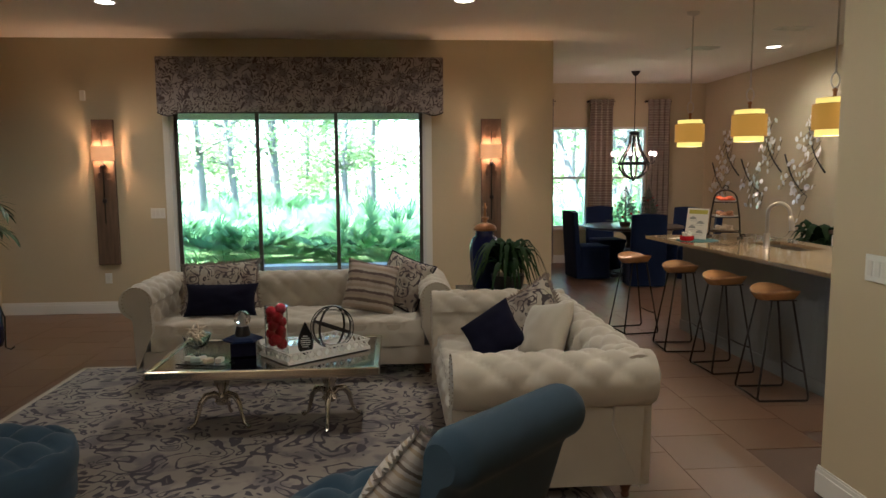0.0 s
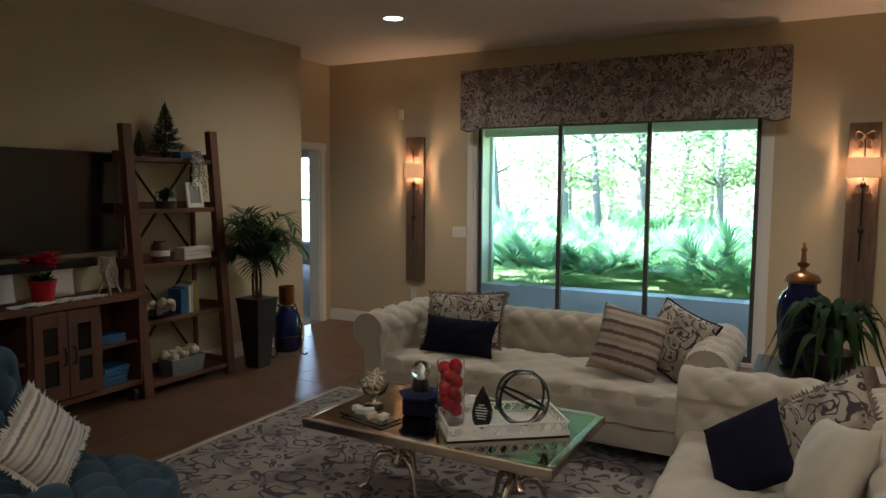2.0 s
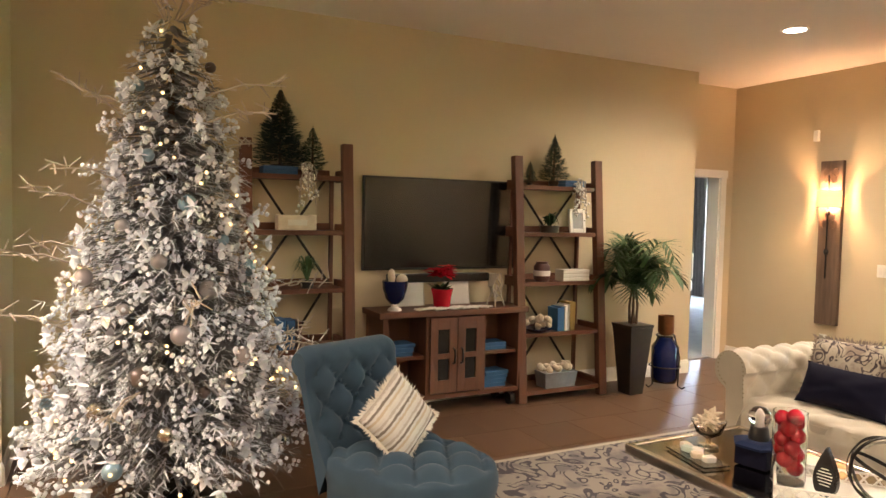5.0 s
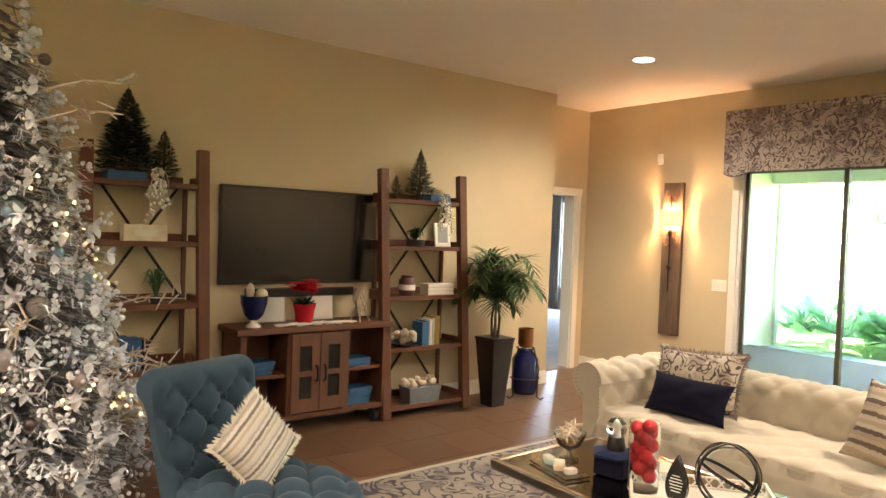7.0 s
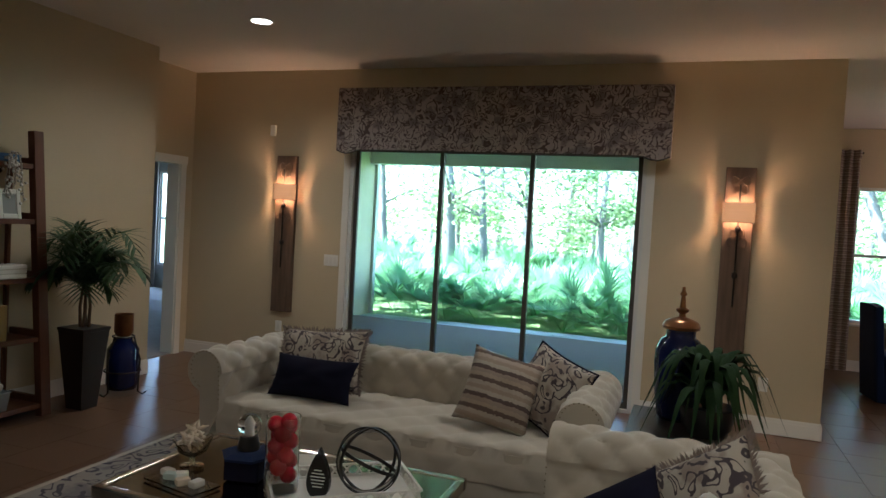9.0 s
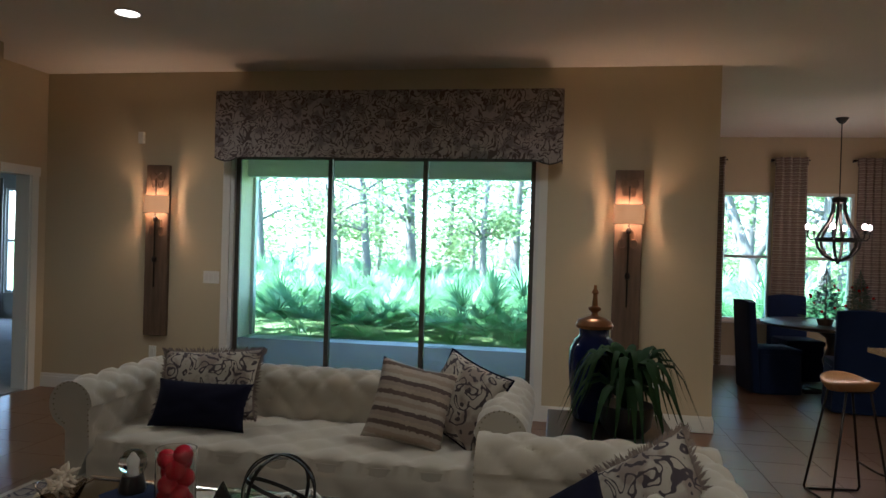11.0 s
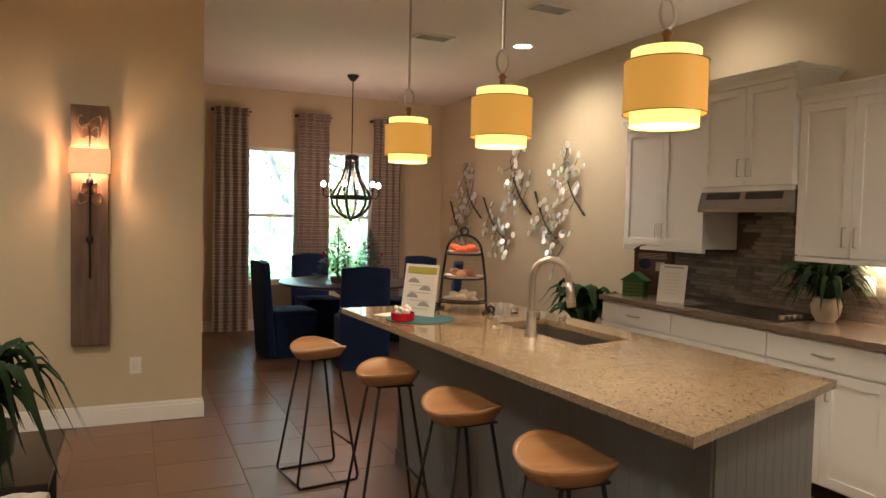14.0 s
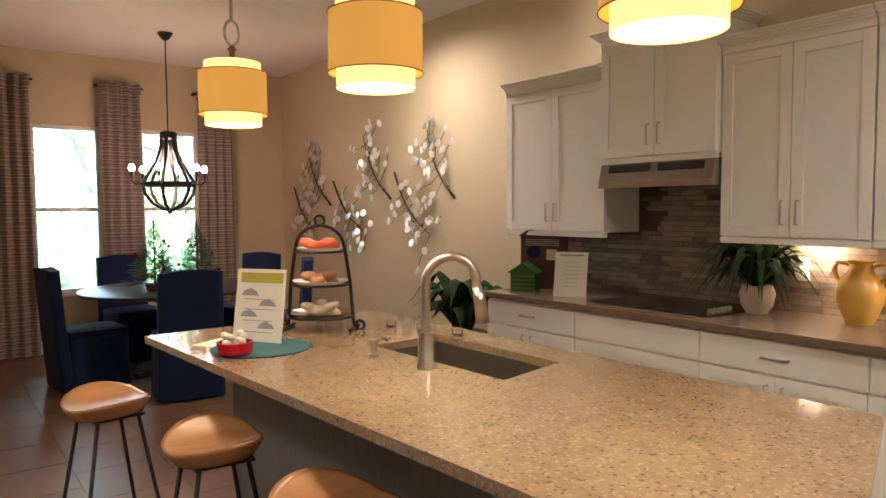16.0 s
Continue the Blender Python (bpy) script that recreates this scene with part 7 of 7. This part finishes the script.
# bedroom seen through the doorway
bd = holder("bed", pose(-7.7, 1.3, 0.012), "bed with a pale blue cover in the bedroom", "bed")
part("frame", bm_box(-0.9, 0.9, -1.0, 1.0, 0.1, 0.32, 0.02), DARKWOOD, bd), part("mattress", bm_box(-0.86, 0.86, -0.97, 0.97, 0.32, 0.58, 0.06), mottled("pale_blue_cover", (0.42, 0.48, 0.54), (0.34, 0.4, 0.46), 0.9), bd, smooth=True)
part("headboard", bm_box(-0.98, -0.9, -1.0, 1.0, 0.1, 1.2, 0.02), DARKWOOD, bd)
for x in (-0.82, 0.82):
    for y in (-0.9, 0.9):
        part("leg", bm_box(x - 0.03, x + 0.03, y - 0.03, y + 0.03, 0, 0.10), DARKWOOD, bd)
bc = holder("armchair", pose(-6.6, 2.9, 0.012, 0, 0, 40), "pale bedroom armchair with dark legs", "chair")
part("seat", bm_box(-0.3, 0.3, -0.3, 0.3, 0.25, 0.45, 0.05), BOOKWHITE, bc, smooth=True), part("backrest", bm_box(-0.3, 0.3, 0.22, 0.34, 0.45, 0.95, 0.05), BOOKWHITE, bc, smooth=True)
for x in (-0.26, 0.26):
    for y in (-0.26, 0.26):
        part("leg", bm_box(x - 0.02, x + 0.02, y - 0.02, y + 0.02, 0, 0.25), DARKWOOD, bc)
for x in (-7.55, -6.25):
    c = holder("curtain", pose(x, 4.42, 0), "grey curtain hanging beside the bedroom window", "curtain")
    part("drape", bm_grid(lambda u, v: ((u - 0.5) * 0.45, 0.03 * math.sin(u * 35), 0.02 + 2.4 * v), 60, 4), mottled("grey_curtain", (0.20, 0.18, 0.17), (0.15, 0.13, 0.125), 0.9), c, smooth="all")

# patio
pt_ = setting("patio", bm_box(-2.88, 3.22, 0.15, 4.6, -0.25, -0.075), GROUT, "paved covered patio outside the sliding door", "patio")
bm = bmesh.new()
for k in range(26):
    z = -0.05 + k * 0.115
    own = bmesh.new()
    vs = [own.verts.new(p) for p in ((-2.86, 0.2, z), (-2.86, 4.6, z), (-2.845, 4.6, z), (-2.845, 0.2, z), (-2.86, 0.2, z + 0.115), (-2.86, 4.6, z + 0.115), (-2.855, 4.6, z + 0.115), (-2.855, 0.2, z + 0.115))]
    for f in ((0, 1, 2, 3), (4, 5, 6, 7), (0, 1, 5, 4), (1, 2, 6, 5), (2, 3, 7, 6), (3, 0, 4, 7)):
        own.faces.new([vs[i] for i in f])
    merged(bm, own)
sd = setting("siding", bm, SIDING, "pale yellow lap siding on the patio's side wall", "siding")
setting("patio_beam", bm_box(-2.88, 3.3, 4.35, 4.55, 2.50, 2.85), mottled("cream_soffit", (0.60, 0.60, 0.55), (0.55, 0.55, 0.5), 0.7), "cream painted beam at the patio's edge", "beam")
setting("patio_ceiling", bm_box(-2.88, 3.22, 0.15, 4.7, 2.85, 2.95), TRIM, "white painted patio ceiling", "ceiling")
part("corner_board", bm_box(-2.88, -2.80, 4.56, 4.66, -0.05, 2.85), TRIM, sd)
paver, near_rows = None, bmesh.new()
for i in range(21):
    for j in range(30):
        x, y = -2.86 + i * 0.295 + (0.147 if j % 2 else 0), 0.16 + j * 0.148
        if x + 0.285 > 3.2:
            continue
        if paver is None:
            paver = part("paver", bm_box(0, 0.285, 0, 0.138, -0.075, -0.05, 0.004), PAVER, pt_, at=pose(x, y, 0))
        elif j > 15:
            again(paver, pt_, pose(x, y, 0.001 * ((i * 7 + j * 3) % 3)))
        else:
            bm_box(x, x + 0.285, y, y + 0.138, -0.075, -0.05, bm=near_rows)
tagged(part("paver_rows", near_rows, PAVER, pt_), kind="stuff")

# woods
GRASS = mottled("woodland_floor", (0.13, 0.21, 0.07), (0.08, 0.11, 0.04), 0.95, scale=0.8, fine=9, bump=0.6, distance=0.05)
gr = setting("ground", bm_grid(lambda u, v: (-160 + 320 * u, 4.6 + 200 * v ** 2, -0.13 + (0.12 * noise.noise((u * 160, v * 60, 0)) if v > 0.12 else 0)), 120, 60), GRASS, "leaf littered woodland ground with grass", "ground")
setting("ground", bm_box(-160, 160, -60, 4.7, -0.6, -0.26), GRASS, "plain ground under and round the house", "ground")
PALMETTO = varied("palmetto_frond", (0.10, 0.25, 0.10), (0.26, 0.44, 0.22), 0.35, 6.0)
BUSH = varied("shrub_leaf", (0.16, 0.25, 0.10), (0.32, 0.40, 0.18), 0.6, 3.0)
BARK = mottled("grey_bark", (0.26, 0.24, 0.22), (0.14, 0.13, 0.12), 0.95, scale=4, fine=30, bump=0.8, stretch=(4, 4, 0.8), distance=0.02)
for leafy in (PALMETTO, BUSH):
    n, l = leafy.node_tree.nodes, leafy.node_tree.links
    lit, mix = n.new("ShaderNodeBsdfTranslucent"), n.new("ShaderNodeMixShader")
    l.new(n["Principled BSDF"].inputs["Base Color"].links[0].from_socket, lit.inputs[0])
    mix.inputs[0].default_value = 0.45
    l.new(n["Principled BSDF"].outputs[0], mix.inputs[1]), l.new(lit.outputs[0], mix.inputs[2]), l.new(mix.outputs[0], n["Material Output"].inputs[0])
rng = random.Random(12)


def fan_bm(seed):
    """A palmetto: stalks that each carry a fan of narrow blades."""
    r_, bm = random.Random(seed), bmesh.new()
    for k in range(12):
        a, up = r_.uniform(0, 6.283), r_.uniform(0.35, 1.1)
        L = r_.uniform(0.4, 0.75)
        d = Vector((math.cos(a) * math.cos(up), math.sin(a) * math.cos(up), math.sin(up)))
        h = d * L
        bm_leaf(bm, (0, 0, 0), h, 0.012, 0, 1)
        side = d.cross(Vector((0, 0, 1))).normalized()
        upv = side.cross(d)
        for j in range(19):
            t = (j - 9) / 9 * 1.55
            e = (d * math.cos(t) + side * math.sin(t)).normalized() + upv * 0.12
            bm_leaf(bm, h, h + e * r_.uniform(0.30, 0.44), 0.024, 0.05, 2)
    return bm


fans = []
for s in range(4):
    p = holder("palmetto", pose(-6 + s * 3.1, 7.0, -0.15), "bright green saw palmetto with fan shaped fronds", "palmetto", "palmettos behind the patio")
    part("fronds", fan_bm(s), PALMETTO, p)
    fans.append(p)
for k in range(300):
    y = 5.25 + 11 * rng.random() ** 1.3
    x = rng.uniform(-0.75, 0.95) * (y + 6) * 0.75 + 0.8
    s = rng.uniform(0.95, 1.6)
    copy_thing(fans[k % 4], pose(x, y, -0.16, 0, 0, rng.uniform(0, 360)) @ Matrix.Scale(s, 4)).scale = (s, s, s * rng.uniform(0.8, 1.15))


def leaf_cloud(bm, c, r, n, size, r_):
    for k in range(n):
        d = Vector((r_.gauss(0, 1), r_.gauss(0, 1), r_.gauss(0, 0.8))).normalized() * r * r_.uniform(0.3, 1.0)
        q = c + d
        a = r_.uniform(0, 6.283)
        u = Vector((math.cos(a), math.sin(a), r_.uniform(-0.6, 0.6))).normalized() * size * r_.uniform(0.6, 1.4)
        v = u.cross(Vector((r_.uniform(-1, 1), r_.uniform(-1, 1), r_.uniform(-1, 1)))).normalized() * size * 0.5
        f = [bm.verts.new(q - u), bm.verts.new(q + v), bm.verts.new(q + u), bm.verts.new(q - v)]
        bm.faces.new(f)


def tree(x, y, h, seed, leafy=1.0, lean=0.06):
    t = holder("tree", pose(x, y, -0.2), "slim grey trunked woodland tree with a light green crown", "tree", "trees behind the patio")
    r_ = random.Random(seed)
    lx, ly = r_.uniform(-lean, lean) * h, r_.uniform(-lean, lean) * h
    pts = [Vector((lx * s * s + 0.12 * math.sin(s * 5 + seed), ly * s * s + 0.1 * math.cos(s * 4 + seed), h * s)) for s in (j / 8 for j in range(9))]
    r0 = 0.012 * h + r_.uniform(0.02, 0.07)
    bm = bm_tube(pts, [r0 * (1 - 0.75 * j / 8) for j in range(9)], 9)
    crown = bmesh.new()
    for k in range(12):
        j = r_.randint(2, 8)
        p = pts[j]
        a = r_.uniform(0, 6.283)
        L = r_.uniform(0.10, 0.22) * h
        q = p + Vector((math.cos(a) * L, math.sin(a) * L, r_.uniform(0.1, 0.7) * L))
        bm_tube([p, p.lerp(q, 0.5) + Vector((0, 0, 0.05 * L)), q], [r0 * 0.35, r0 * 0.22, r0 * 0.08], 6, bm)
        leaf_cloud(crown, q, L * 0.75, int(150 * leafy), 0.075, r_), leaf_cloud(crown, p.lerp(q, 0.6), L * 0.5, int(60 * leafy), 0.07, r_)
    part("trunk", bm, BARK, t, smooth="all"), part("crown", crown, BUSH, t)
    return t


lt_ = holder("tree", pose(5.75, 7.6, -0.2), "leaning grey forked tree outside the dining window", "tree", "trees behind the patio")
part("trunk", bm_tube([(0, 0, 0), (-0.02, 0, 0.9), (-0.18, 0, 1.5), (-0.42, 0.05, 2.2), (-0.75, 0.1, 3.2), (-1.3, 0.2, 5.0)], [0.15, 0.13, 0.11, 0.10, 0.085, 0.05], 10), BARK, lt_, smooth="all")
part("limb", bm_tube([(-0.16, 0, 1.45), (0.12, 0, 2.0), (0.22, 0, 2.9), (0.5, 0.1, 4.4)], [0.08, 0.07, 0.06, 0.03], 8), BARK, lt_, smooth="all")
crown = bmesh.new()
r_ = random.Random(55)
for c in ((-1.3, 0.2, 5.0), (-0.9, 0.1, 3.8), (0.5, 0.1, 4.4), (0.3, 0, 3.4)):
    leaf_cloud(crown, Vector(c), 0.8, 260, 0.07, r_)
part("crown", crown, BUSH, lt_)

k, woods = 0, []
for x, y, h, leafy in ((-3.6, 10.5, 9, 1), (-2.9, 11.4, 8, 0.7), (-1.9, 12.5, 9, 0.8), (0.2, 12.0, 7.5, 1.5), (0.9, 14.5, 9, 1.2), (4.3, 11.5, 9, 0.5), (4.6, 12.2, 8, 0.4), (6.2, 10.5, 9, 0.8), (7.6, 9.0, 7, 1.4), (9.8, 11.5, 8, 1.3), (-6.5, 13, 9, 1), (8.5, 14, 9, 1), (-8.5, 10.5, 8, 1), (6.9, 7.4, 6.5, 1.0)):
    woods.append(tree(x, y, h, k * 7 + 1, leafy))
    k += 1
for k2 in range(30):
    y = rng.uniform(16, 48)
    x = rng.uniform(-0.7, 1.05) * (y + 6) * 0.85
    s = rng.randint(0, 6)
    o = copy_thing(woods[s], pose(x, y, -0.2, 0, 0, rng.uniform(0, 360)))
    o.scale = (1, 1, 1)
bush, r_ = bmesh.new(), random.Random(31)
for k in range(190):
    y = r_.uniform(14, 40)
    x = r_.uniform(-0.8, 1.1) * (y + 6) * 0.85
    leaf_cloud(bush, Vector((x, y, r_.uniform(0.2, 2.6))), r_.uniform(0.6, 1.6), 150, 0.11, r_)
tagged(part("undergrowth", bush, BUSH, None, "tangled green undergrowth between the trees"), category="undergrowth", kind="stuff")

# floor tiles, last
T = 0.457
cells = []
for i in range(21):
    for j in range(24):
        x, y = TVX + 0.003 + i * T, -6.9 + j * T + (T / 2 if i % 2 else 0)
        x1, y1 = min(x + T - 0.003, EX - 0.01), min(y + T - 0.003, DNY - 0.01)
        if x1 - x < 0.05 or y1 - y < 0.05:
            continue
        if x < NX1 + 0.02 and y1 > -0.003:
            if x1 <= NX1:
                y1 = -0.003
            elif x < NX1:
                x = NX1 + 0.003
            if y1 - y < 0.05 or x1 - x < 0.05:
                continue
        if x > 3.2 and y < -4.6:
            continue
        cells.append((x, x1, y, y1))
full, rest, count = None, bmesh.new(), 0
for x, x1, y, y1 in sorted(cells, key=lambda c: math.hypot(c[0] - 1.8, c[2] + 2.8)):
    whole = abs(x1 - x - T + 0.003) < 0.002 and abs(y1 - y - T + 0.003) < 0.002
    if whole and count < 290:
        count += 1
        if full is None:
            full = part("tile", bm_box(0, T - 0.003, 0, T - 0.003, -0.006, 0.0, 0.001), TILE, floor_ob, at=pose(x, y, 0))
        else:
            again(full, floor_ob, pose(x, y, 0))
    else:
        bm_box(x, x1, y, y1, -0.006, 0.0, bm=rest)
bm_box(TVX + 0.003, 3.57, -9.29, -6.91, -0.006, 0, bm=rest), bm_box(NX0, TVX, TVY, -0.003, -0.006, 0, bm=rest)
tagged(part("cut_tiles", rest, TILE, floor_ob), kind="stuff")

# splashback pieces
sp = setting("splashback", bm_box(EX - 0.006, EX - 0.001, -4.66, -0.87, 0.914, 1.70), GROUT, "grey and brown linear mosaic splashback", "splashback")
rng, lib, count = random.Random(4), {}, 0
more = bmesh.new()
for row in range(26):
    z, y = 0.918 + row * 0.0297, -0.875 - rng.random() * 0.1
    y = -0.875
    while y > -4.6:
        L = rng.choice((0.09, 0.15, 0.22, 0.30))
        if z < 1.27 or -2.30 < y - L and y < -1.55:
            if y - L < -3.3 or count > 292:
                bm_box(EX - 0.012, EX - 0.006, y - L + 0.002, y, z, z + 0.0275, bm=more)
            else:
                count += 1
                if L not in lib:
                    lib[L] = part("strip", bm_box(-0.006, 0, -L + 0.002, 0, 0, 0.0275, 0.001), MOSAIC, sp, at=pose(EX - 0.006, y, z))
                else:
                    again(lib[L], sp, pose(EX - 0.006 - rng.choice((0, 0.001, 0.002)), y, z))
        y -= L
tagged(part("strips", more, MOSAIC, sp), kind="stuff")
